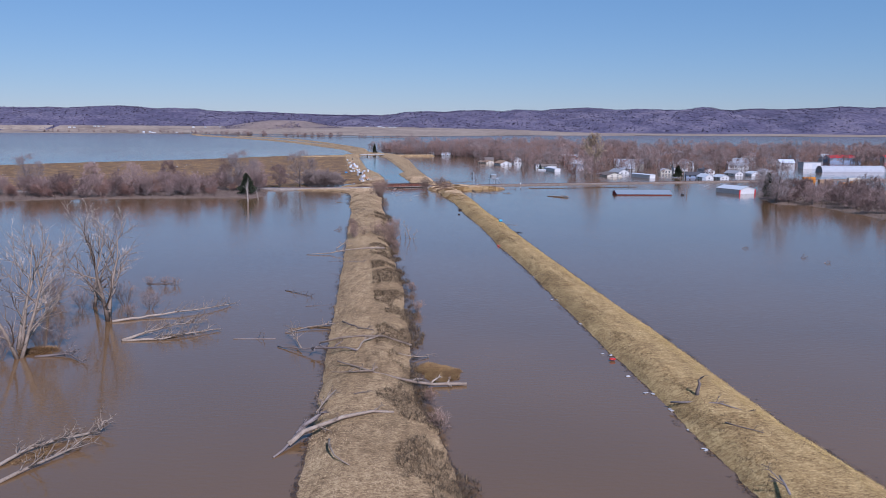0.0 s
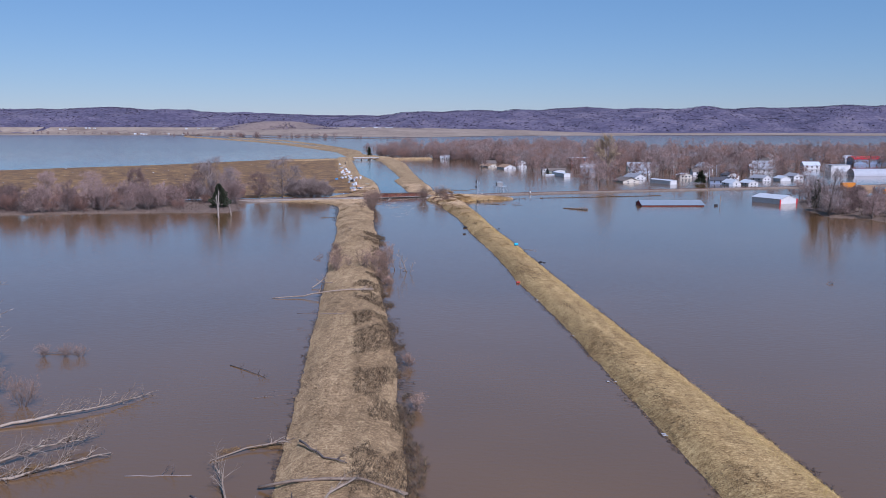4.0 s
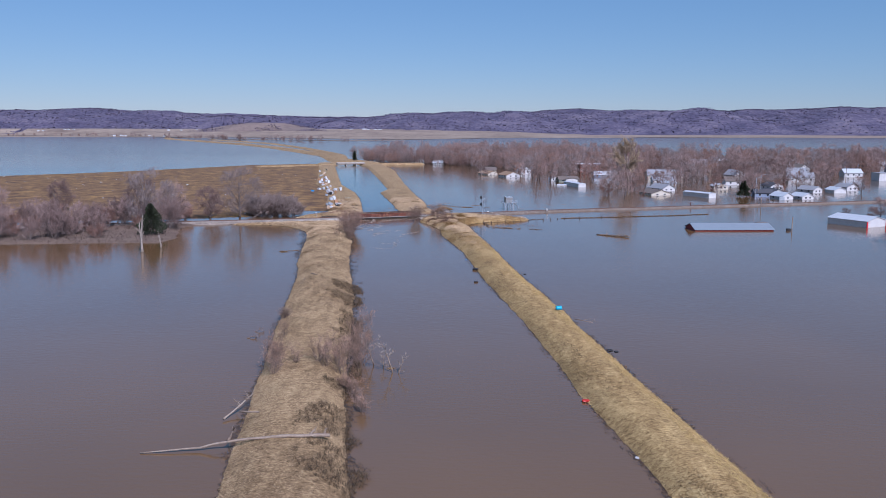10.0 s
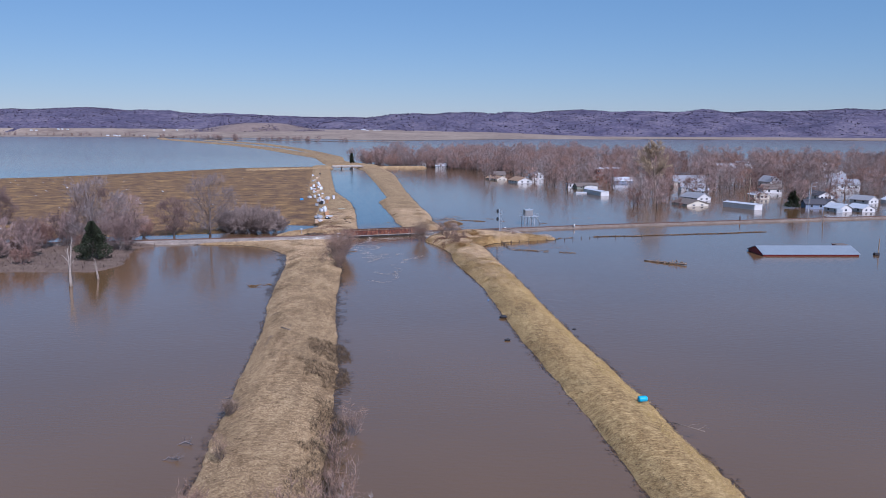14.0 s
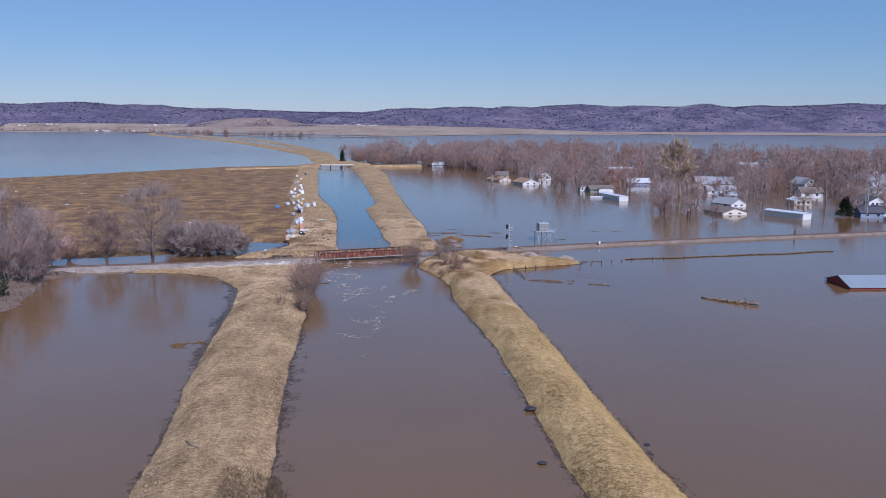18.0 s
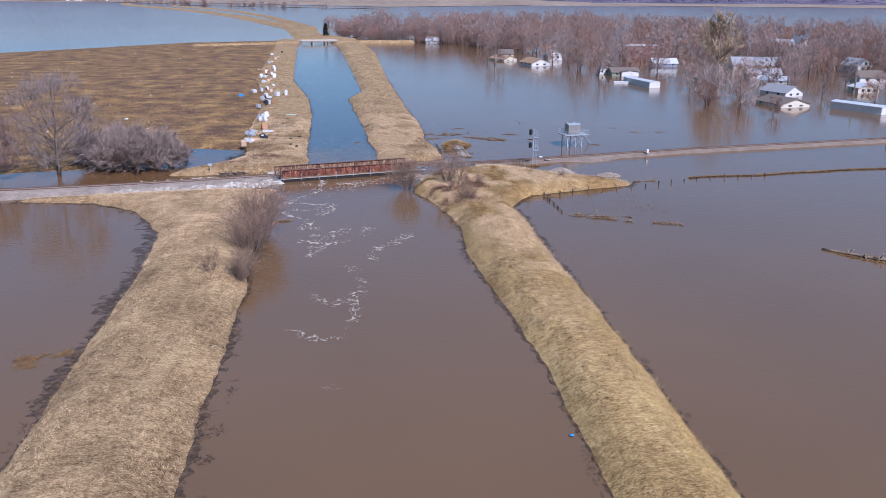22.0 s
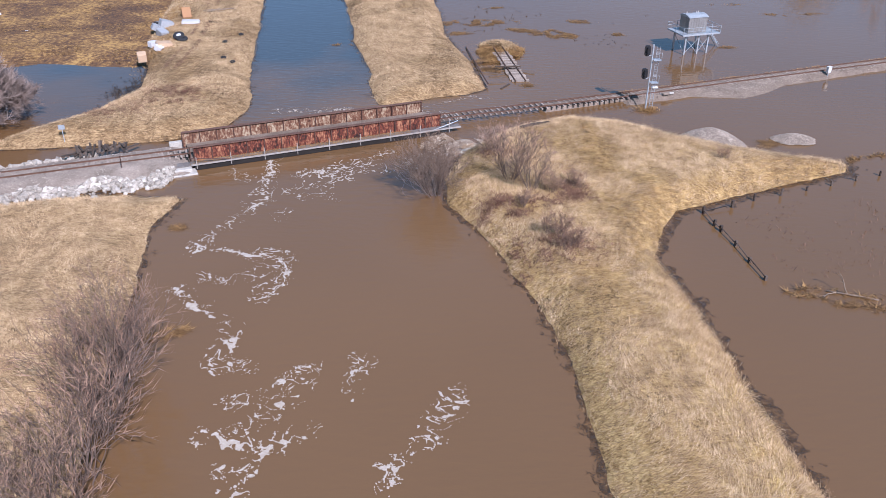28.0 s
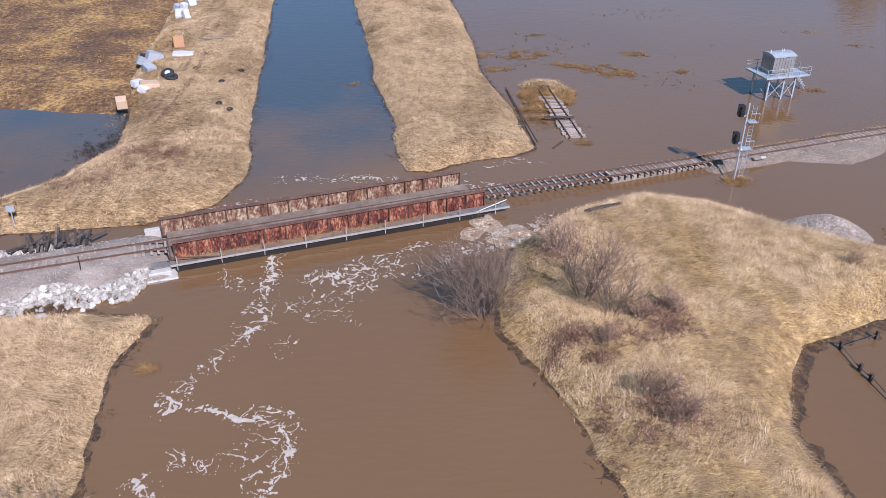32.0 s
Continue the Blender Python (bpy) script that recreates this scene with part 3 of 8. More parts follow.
def hills():
    nx, ny = 620, 56
    X = np.linspace(-3700, 3700, nx)[:, None] + np.zeros((1, ny))
    V = np.linspace(0, 1, ny)[None, :] + np.zeros((nx, 1))
    Y = 3250 - 0.00001 * X * X + V * 1000 + 120 * fractal(X, X * 0 + 3, 700, 2, 21)
    ridge = np.interp(X, (-3700, -1700, -900, -300, 150, 700, 1500, 2400, 3700), (100, 106, 100, 84, 92, 108, 108, 118, 118)) + 7 * fractal(X, X * 0, 620, 3, 31) + 5 * fractal(X, X * 0, 110, 3, 32)
    Z = ridge * np.sin(np.clip(V * 1.25, 0, 1) * math.pi / 2) ** 1.2 + 26 * fractal(X, Y, 420, 3, 33) * V * (1.15 - V) * 3 + 3.0 * fractal(X, Y, 30, 3, 34) * np.clip(V * 8, 0, 1)
    spur = 1 - 2 * np.abs(fractal(X + 60 * fractal(X, Y, 200, 2, 36), Y * 0.4, 190, 3, 35))
    Z = Z + 15 * (spur - 0.45) * np.clip(V * 5, 0, 1) * np.clip((0.85 - V) * 5, 0, 1)
    Z = Z - np.where(V == 0, 5, 0)
    f = [(i * ny + j, (i + 1) * ny + j, (i + 1) * ny + j + 1, i * ny + j + 1) for i in range(nx - 1) for j in range(ny - 1)]
    me = mesh_of("backdrop", np.stack([X.ravel(), Y.ravel(), Z.ravel()], 1), f, True)
    tagged(part("backdrop", me, HAZY_WOODS), "long ridge of hills under bare purple-brown woods, coloured bluer as by haze", "hills", kind="structure")
    # tree crowns along the slopes and the skyline, in the same haze tint
    r = np.random.default_rng(41)
    n = 22000
    i, j = r.integers(0, nx, n), r.integers(3, ny - 12, n)
    j[: n // 3] = r.integers(ny - 16, ny - 10, n // 3)
    P = np.stack([X[i, j], Y[i, j], Z[i, j]], 1) + np.stack([r.normal(0, 8, n), r.normal(0, 8, n), np.zeros(n)], 1)
    d = np.stack([r.normal(0, 0.35, n), r.normal(0, 0.3, n), np.ones(n)], 1)
    pts = np.concatenate([P, np.zeros((n, 1))], 1)
    tufts("hill_trees", pts, HAZY_TREE, "countless bare trees on the far slopes", (3, 7), 8.0, 2, 0.05, None, 42, scatter=7.0)


def pasture(name, cx, cy, rx, ry, h, label):
    nx, ny = 60, 30
    v = []
    for i in range(nx + 1):
        for j in range(ny + 1):
            a, b = i / nx * 2 - 1, j / ny * 2 - 1
            q = max(0, 1 - a * a) * max(0, 1 - b * b)
            v.append((cx + a * rx, cy + b * ry, h * q ** 0.9 * (0.85 + 0.3 * noise.noise(Vector((a * 2.2, b * 1.5, cx)))) + 2.0 * noise.noise(Vector((a * 6, b * 6, cx))) * q - 1))
    f = [(i * (ny + 1) + j, (i + 1) * (ny + 1) + j, (i + 1) * (ny + 1) + j + 1, i * (ny + 1) + j + 1) for i in range(nx) for j in range(ny)]
    tagged(part(name, mesh_of(name, v, f, True), HILLGRASS), label, "hill", kind="structure")
    r = random.Random(int(cx))
    pts = []
    for p in v:
        for _ in range(3):
            q = Vector((p[0] + r.uniform(-6, 6), p[1] + r.uniform(-9, 9), 0))
            if noise.noise(q * 0.011) + 0.5 * noise.noise(q * 0.03) + 0.35 * abs(p[0] - cx) / rx > 0.27 and p[2] > 1:
                pts.append((q.x, q.y, p[2] - 1.5, 0))
    if pts:
        tufts("hill_trees", np.array(pts), HAZY_TREE, "clumps of bare trees on the pasture hill", (4, 9), 4.5, 2, 0.05, None, 43, scatter=5.0)


# ---- plants ----
def bend(r, p, d, length, n, wander, rise):
    """A crooked line from p towards d."""
    pts, d = [p.copy()], d.normalized()
    for _ in range(n):
        d = (d + Vector((r.gauss(0, wander), r.gauss(0, wander), r.gauss(0, wander) + rise))).normalized()
        pts.append(pts[-1] + d * (length / n))
    return pts


def along_line(pts, f):
    f = f * (len(pts) - 1)
    i = min(int(f), len(pts) - 2)
    return pts[i].lerp(pts[i + 1], f - i), (pts[i + 1] - pts[i]).normalized()


def sideways(r, d, tilt):
    """A random direction that leans off d by tilt radians."""
    q = Vector((r.gauss(0, 1), r.gauss(0, 1), r.gauss(0, 1)))
    q = (q - d * q.dot(d)).normalized()
    return d * math.cos(tilt) + q * math.sin(tilt)


def grow(seed, height, spread, stems=1, limbs=11, branches=6, twigs=9, trunk_r=0.28, bare=0.28, twig_len=1.3, twig_w=0.05, lean=0.08, tilt=0.85, rise=0.06, broken=False, cheap=False):
    """A leafless tree: the wood (stems, limbs, branches) and the fine twigs, as two meshes."""
    r = random.Random(seed)
    wv, wf, tv, tf = [], [], [], []
    for s in range(stems):
        a = r.uniform(0, 6.28)
        base = Vector((math.cos(a), math.sin(a), 0)) * (0 if stems == 1 else r.uniform(0.1, 0.05 * spread + 0.25))
        out = Vector((math.cos(a), math.sin(a), 0)) * (r.uniform(0.15, 0.75) * (spread / height) if stems > 1 else lean)
        h = height * r.uniform(0.75, 1.0) if stems > 1 else height * 0.92
        st = bend(r, base - Vector((0, 0, 0.5)), Vector((0, 0, 1)) + out, h + 0.5, 7, 0.07, 0.02)
        tr = trunk_r / math.sqrt(stems) * 1.3 if stems > 1 else trunk_r
        tube(wv, wf, st, [tr * (1 - 0.86 * (k / 7) ** 0.8) for k in range(8)], 5 if trunk_r > 0.2 else 4)
        for li in range(limbs):
            f = bare + (0.97 - bare) * (li + r.random()) / limbs
            p, d = along_line(st, f)
            ll = spread * r.uniform(0.6, 1.05) * (1.05 - 0.55 * f)
            lb = bend(r, p, sideways(r, d, r.uniform(0.65, 1.1) * tilt), ll, 4, 0.16, rise)
            lr = tr * (1 - 0.8 * f) * 0.55 + 0.012
            tube(wv, wf, lb, [lr * (1 - 0.2 * k) for k in range(5)], 3, False)
            if broken and r.random() < 0.4:
                continue
            for bi in range(branches):
                q, e = along_line(lb, 0.2 + 0.8 * (bi + r.random()) / branches)
                bl = ll * r.uniform(0.28, 0.55)
                br = bend(r, q, sideways(r, e, r.uniform(0.4, 0.9)), bl, 1 if cheap else 2, 0.2, rise * 1.5)
                tube(wv, wf, br, [lr * 0.38 + 0.006, 0.006] if cheap else [lr * 0.38 + 0.006, lr * 0.25 + 0.005, 0.005], 3, False)
                for _ in range(twigs):
                    u, g = along_line(br, r.uniform(0.1, 1.0))
                    w = sideways(r, g, r.uniform(0.3, 0.9)) + Vector((0, 0, rise * 3))
                    e2 = u + w.normalized() * twig_len * r.uniform(0.5, 1.2)
                    sd = sideways(r, w.normalized(), 1.5708) * twig_w * 0.5
                    i = len(tv)
                    tv += [u - sd, u + sd, e2]
                    tf.append((i, i + 1, i + 2))
    return mesh_of("trunk", wv, wf, True), mesh_of("crown", tv, tf)


PLANT_KINDS = {}


def plant_kind(key, name, wood, twig, label, category, group, **kw):
    tm, cm = grow(**kw)
    tm.materials.append(wood)
    cm.materials.append(twig)
    PLANT_KINDS[key] = (name, tm, cm, label, category, group)


def plant(key, x, y, z=0.0, size=1.0, turn=None, r=random, label="", tall=1.0):
    name, tm, cm, lb, cat, grp = PLANT_KINDS[key]
    m = pose(x, y, z, 0, 0, r.uniform(0, 360) if turn is None else turn)
    ob = thing(name, m, label or lb, cat, grp)
    ob.scale = (size, size, size * tall)
    part("trunk", tm, None, ob)
    part("crown", cm, None, ob)
    return ob


def cloud(seed, height, spread, clusters=27, each=30, trunk_r=0.5, twig_len=2.3, twig_w=0.24, low=0.16):
    """A leafless crown seen from afar: limbs that end in sprays of twigs."""
    r = random.Random(seed)
    wv, wf, tv, tf = [], [], [], []
    st = bend(r, Vector((0, 0, -0.5)), Vector((r.gauss(0, 0.08), r.gauss(0, 0.08), 1)), height * 0.9, 5, 0.06, 0.02)
    tube(wv, wf, st, [trunk_r * (1 - 0.17 * k) for k in range(6)], 5)
    for i in range(clusters):
        t = low + (1 - low) * (i + r.random()) / clusters
        a, q = r.uniform(0, 6.28), spread * math.sqrt(max(0.05, 1 - ((t - 0.55) / 0.52) ** 2)) * math.sqrt(r.uniform(0.12, 1))
        c = Vector((q * math.cos(a), q * math.sin(a), height * t * 0.95))
        p, _ = along_line(st, max(0.1, t * 0.75 - 0.08))
        tube(wv, wf, bend(r, p, c - p, (c - p).length, 2, 0.12, 0.03), [trunk_r * 0.34 * (1.1 - t), trunk_r * 0.2 * (1.1 - t) + 0.03, 0.04], 3, False)
        way = (c - p).normalized() * 0.6 + Vector((0, 0, 0.6))
        for _ in range(each):
            u = c + Vector((r.gauss(0, 1), r.gauss(0, 1), r.gauss(0, 0.8))) * spread * 0.13
            d = (way + Vector((r.gauss(0, 0.6), r.gauss(0, 0.6), r.gauss(0, 0.5)))).normalized()
            sd = sideways(r, d, 1.5708) * twig_w * 0.5
            k = len(tv)
            tv += [u - sd, u + sd, u + d * twig_len * r.uniform(0.5, 1.25)]
            tf.append((k, k + 1, k + 2))
    return mesh_of("trunk", wv, wf, True), mesh_of("crown", tv, tf)


town = "bare trees round the houses"
for i, (wd, tw) in enumerate(((BARK, TWIG), (BARK, TWIG_RED), (BARK, TWIG), (BARK, GREY_TWIG), (BARK, TWIG_RED), (BARK, TWIG))):
    tm, cm = cloud(40 + i, (21, 18, 23, 19, 15, 21)[i], (8.5, 8, 9, 9.5, 7.5, 8)[i])
    tm.materials.append(wd)
    cm.materials.append(tw)
    PLANT_KINDS["far%d" % i] = ("bare_tree", tm, cm, "leafless brown tree standing in the flood", "tree", town)


def triangles(me):
    n = len(me.vertices)
    v = np.empty(n * 3)
    me.vertices.foreach_get("co", v)
    t = [(f.vertices[0], f.vertices[i], f.vertices[i + 1]) for f in me.polygons for i in range(1, len(f.vertices) - 1)]
    return v.reshape(-1, 3), np.array(t)


def woods(name, places, label):
    """Far trees grown together into one object: trunks and three tones of crowns."""
    src = {k: (triangles(PLANT_KINDS[k][1]), triangles(PLANT_KINDS[k][2])) for k in {p[0] for p in places}}
    ob = thing(name, pose(0, 0, 0), label, "woods", kind="stuff")
    bins = {}
    for k, x, y, s, a in places:
        c, d = math.cos(a), math.sin(a)
        m = np.array(((c, d, 0), (-d, c, 0), (0, 0, 1))) * s
        for (v, t), mt in zip(src[k], (PLANT_KINDS[k][1].materials[0], PLANT_KINDS[k][2].materials[0])):
            bins.setdefault((mt.name, mt != BARK), []).append((v @ m + (x, y, 0), t))
    for (mn, crown), lst in bins.items():
        off, V, T = 0, [], []
        for v, t in lst:
            V.append(v)
            T.append(t + off)
            off += len(v)
        V, T = np.concatenate(V), np.concatenate(T)
        me = bpy.data.meshes.new("crowns" if crown else "trunks")
        me.vertices.add(len(V))
        me.vertices.foreach_set("co", V.ravel())
        me.loops.add(3 * len(T))
        me.loops.foreach_set("vertex_index", T.ravel())
        me.polygons.add(len(T))
        me.polygons.foreach_set("loop_start", np.arange(0, 3 * len(T), 3))
        me.polygons.foreach_set("loop_total", np.full(len(T), 3))
        me.update(calc_edges=True)
        tagged(part("crown_mass" if crown else "trunk_mass", me, bpy.data.materials[mn], ob), kind="stuff")


plant_kind("cottonwood", "cottonwood_tree", PALE_WOOD, TAN_TWIG, "large pale-barked bare tree with a yellowish crown", "tree", "", seed=71, height=25, spread=13, limbs=20, branches=10, twigs=16, trunk_r=0.7, twig_len=2.0, twig_w=0.2, bare=0.2)
brush = "brush along the railway"
for i, (wd, tw, st, h, sp, lb) in enumerate(((BARK, TWIG, 8, 13, 8, "dense leafless brown thicket beside the railway"), (BARK, TWIG_RED, 8, 9, 6.5, "reddish leafless brush beside the railway"), (BARK, TWIG, 6, 16, 8, "leafless multi-stemmed tree among brush"), (SHRUB_WOOD, WILLOW, 18, 6.5, 7.0, "rounded silver-grey willow bush beside a pond"))):
    plant_kind("brush%d" % i, ("thicket", "brush", "bare_tree", "willow_bush")[i], wd, tw, lb, ("bush", "bush", "tree", "bush")[i], brush,
               seed=80 + i, height=h, spread=sp, stems=st, limbs=7, branches=5, twigs=17, trunk_r=0.24, twig_len=1.7, twig_w=0.085, bare=0.08 if i < 3 else 0.01, tilt=0.75 if i < 3 else 1.0, cheap=True)
for i in range(3):
    tm, cm = cloud(90 + i, (22, 19, 16)[i], (9.5, 8.5, 6.5)[i], 46, 70, 0.5, 1.8, 0.15, 0.14)
    tm.materials.append(BARK)
    cm.materials.append(GREY_TWIG if i == 0 else TWIG)
    PLANT_KINDS["edge%d" % i] = ("bare_tree", tm, cm, "tall leafless grey tree beside the railway", "tree", "trees beside the railway")
for i in range(4):
    plant_kind("dead%d" % i, "dead_tree", PALE_WOOD, DEAD_TWIG, "dead pale-grey tree standing in the flood", "tree", "dead trees in the water",
               seed=130 + i, height=(24, 22, 22, 15)[i], spread=(14, 11, 7, 9)[i], stems=(2, 2, 1, 2)[i], limbs=(8, 7, 9, 7)[i], branches=8, twigs=9, trunk_r=(0.55, 0.42, 0.42, 0.4)[i], twig_len=1.2, twig_w=0.07, bare=0.12, tilt=1.0, rise=0.10)
plant_kind("low_brush", "brush", BARK, TWIG, "low leafless brush on the drowned island", "bush", "brush on the island", seed=141, height=7.5, spread=6.0, stems=6, limbs=5, branches=4, twigs=9, trunk_r=0.2, twig_len=1.7, twig_w=0.15, bare=0.05, tilt=0.9, cheap=True)
for i, (wd, tw, st, h, sp) in enumerate(((SHRUB_WOOD, SHRUB_TWIG, 30, 5.4, 5.6), (SHRUB_WOOD, SHRUB_TAN, 11, 6.0, 4.6), (SHRUB_WOOD, SHRUB_TAN, 7, 2.2, 2.0), (SHRUB_WOOD, SHRUB_TAN, 6, 4.4, 2.2))):
    plant_kind("shrub%d" % i, ("shrub", "shrub", "shrub", "sapling")[i], wd, tw, ("dark grey leafless shrub overhanging the water", "leafless reddish-brown shrub in dry grass", "low russet shrub in dry grass", "thin leafless sapling on the levee")[i],
               "shrub", "shrubs on the levees", seed=110 + i, height=h, spread=sp, stems=st, limbs=6, branches=4, twigs=3, trunk_r=(0.16, 0.12, 0.07, 0.09)[i], twig_len=0.9, twig_w=0.036, bare=0.1, tilt=0.6)

plant_kind("snag", "dead_tree", PALE_TWIG, PALE_TWIG, "broken white dead trunk in the water", "tree", "", seed=124, height=12, spread=3.6, stems=2, limbs=5, branches=2, twigs=1, trunk_r=0.62, twig_len=0.8, twig_w=0.05, bare=0.35, tilt=0.6, rise=0.2)

# standing trees
pr = random.Random(3)
for k, x, y, s in ((0, -62.8, -90.5, 1.0), (1, -71.1, -77.7, 1.0), (2, -78.2, -83.8, 0.95), (0, -67.4, -117.5, 0.85), (1, -70.6, -111.7, 1.05), (3, -84, -104, 1.0)):
    plant("dead%d" % k, x, y, 0, s, r=pr)
for x, y, s in ((-73, -79, 0.7), (-65, -76, 0.8), (-58, -80, 0.7), (-80, -77, 0.8), (-66, -112, 0.9), (-64.5, -110, 0.6), (-74, -114, 0.8), (-70, -119, 0.8), (-60, -87, 0.5), (-67, -54, 0.4), (-63, -54.5, 0.4), (-60.5, -54, 0.35), (-83, -70, 0.8), (-75, -66, 0.6)):
    plant("shrub1", x, y, -0.3, s, r=pr, label="half-drowned leafless shrub at the foot of dead trees")
for k, x, y, s in ((0, -110.8, 226, 1.05), (1, -104.8, 240, 0.85), (2, -93.4, 256, 0.85), (0, -81.9, 262, 1.0), (1, -125, 262, 0.9), (2, -170, 285, 0.9), (2, -205, 250, 0.9), (1, -178, 240, 0.8), (0, -240, 240, 0.9)):
    plant("edge%d" % k, x, y, 0.3, s, r=pr)
for x, y, s in ((-66.5, 265, 1.1), (-62.5, 268, 1.0), (-71, 267, 1.1), (-59.5, 271, 0.75), (-76, 270, 0.9), (-68, 272, 1.0), (-73, 275, 0.9)):
    plant("brush3", x, y, 0.1, s, r=pr)
for i in range(96):
    x = pr.uniform(-300, -92) if i % 4 else pr.uniform(-170, -92)
    front = np.interp(x, (-420, -300, -214, -153, -93), (122, 142, 162, 181, 186)) + 4
    y = pr.uniform(front, np.interp(x, (-300, -160, -107), (192, 222, 233)))
    if -118 < x and y < 214:
        continue
    plant("brush%d" % pr.choice((0, 0, 1, 2)), x, y, 0.2, pr.uniform(0.45, 0.85), r=pr)
for i in range(30):
    x = pr.uniform(-300, -100)
    plant("brush%d" % pr.choice((0, 1, 1, 2)), x, np.interp(x, (-300, -160, -107, -67), (204, 233, 245, 254)) + pr.uniform(3, 12), 0.2, pr.uniform(0.4, 0.7), r=pr)
k = 0
while k < 120:
    x, y = pr.uniform(172, 300), pr.uniform(60, 262)
    d = edge_distance(np.array([x]), np.array([y]), SCRUB_R.poly)[0]
    if d < 0.5 or d > 45 and pr.random() < 0.6:
        continue
    k += 1
    plant("low_brush" if k % 6 else pr.choice(("edge1", "edge2", "brush2")), x, y, 0.3, pr.uniform(0.6, 1.15) if k % 6 else pr.uniform(0.4, 0.75), r=pr)
plant("edge0", 177, 168, 0.2, 1.0, r=pr)
for x, y, s in ((196, 252, 0.3), (205, 262, 0.5), (211, 258, 0.55), (186, 256, 0.25)):
    plant("edge1", x, y, 0, s, r=pr, label="leafless tree standing in open floodwater")

# shrubs on the levees
for k, x, y, s in ((0, -3.6, 246.3, 1.0), (1, 4.6, 246.0, 1.0), (1, 6.4, 243.5, 0.8), (2, 8.5, 243.0, 0.9), (2, 11.0, 243.6, 0.8), (2, 7.3, 233.5, 1.0), (2, 5.0, 239.5, 0.7), (2, 8.2, 231.0, 0.9), (2, 4.0, 253.5, 1.1), (2, 29.5, 250.5, 0.5),
                (1, -28.2, 205.0, 1.3), (1, -27.8, 209.5, 1.3), (1, -28.8, 213.5, 1.25), (1, -29.4, 218.0, 1.1), (1, -28.0, 200.0, 1.1), (3, -27.0, 188.6, 1.0), (0, -27.4, 189.2, 0.6), (3, -31.4, 188.6, 0.8), (1, -29.5, 203, 1.0),
                (3, -27.0, 49.0, 0.7), (3, -25.5, 30.0, 1.1), (3, -24.6, 27.0, 1.2), (3, -25.0, 24.5, 0.9), (3, -14.0, 27.0, 1.2), (3, -15.5, 31.0, 1.2), (3, -18.4, 30.0, 0.9), (3, -11.5, 16.0, 0.9), (3, -12.0, 36.0, 1.3), (3, -17.0, 27.5, 1.0),
                (3, -13.0, 42.0, 1.0), (3, -14.2, 52.0, 0.9), (3, -12.5, 60.0, 0.9), (2, -12.8, 20.0, 0.9), (2, -9.6, 10.0, 0.9), (2, -26.2, 36.0, 0.8), (0, -29.8, 66.0, 0.35), (3, -11.4, 31.4, 1.2), (3, -22.0, 29.0, 0.7),
                (2, -2.5, -60.0, 0.8), (2, -1.0, -82.0, 0.9), (2, 3.4, -150.0, 0.9), (2, 2.0, -140.0, 0.8)):
    plant("shrub%d" % k, x, y, float((LEVEE_L if x < -8 or y < 0 else LEVEE_R).at(np.array([x]), np.array([y]))[0][0].clip(0, 3)) - 0.05, s, r=pr)
for x, y, s in ((-9.3, 33.2, 0.28), (-5.9, 29.0, 0.32), (-4.9, 28.0, 0.18), (-7.6, 32.4, 0.15)):
    plant("dead2", x, y, 0, s, r=pr, label="small bleached dead tree by the levee")
plant("snag", -92, 162.7, 0, 1.0, 20, label="broken white dead trunk in the water")
plant("snag", -88.5, 172, 0.1, 0.45, 80, label="leaning white dead stem")


def conifer(x, y, z, h, rad, label, seed):
    r = random.Random(seed)
    ob = thing("cedar_tree", pose(x, y, z), label, "tree")
    v, f = [], []
    tube(v, f, [Vector((0, 0, -0.4)), Vector((0.1, 0, h * 0.95))], [0.17, 0.03], 6)
    part("trunk", mesh_of("trunk", v, f), BARK, ob)
    v, f = [], []
    for _ in range(6500):
        t = r.random() ** 0.8
        a = r.uniform(0, 6.28)
        k = rad * (1 - t) ** 0.6 * (0.8 + 0.75 * noise.noise(Vector((math.cos(a) * 1.6, math.sin(a) * 1.6, t * 5 + seed)))) * math.sqrt(r.uniform(0.25, 1.15))
        p = Vector((math.cos(a) * k, math.sin(a) * k, h * (0.06 + 0.94 * t)))
        d = Vector((math.cos(a) + r.gauss(0, 0.4), math.sin(a) + r.gauss(0, 0.4), r.gauss(0.5, 0.4))).normalized()
        s = sideways(r, d, 1.57)
        w, ln = r.uniform(0.12, 0.28), r.uniform(0.35, 0.8)
        i = len(v)
        v += [p - s * w, p + s * w, p + d * ln]
        f.append((i, i + 1, i + 2))
    part("crown", mesh_of("crown", v, f), CEDAR, ob)


conifer(-101, 201, 0.3, 11.5, 5.2, "dark green cedar beside a white dead trunk", 1)
conifer(184.9, 371.6, 0, 9, 3.6, "dark green conifer in the flood beside houses", 2)
conifer(181, 190, 0.4, 14, 3.4, "tall dark conifer on the brushy island", 3)
conifer(-78, 835, 0.6, 11, 3, "dark conifer among bare trees", 4)

# trees of the town
HOUSE_SPOTS = []


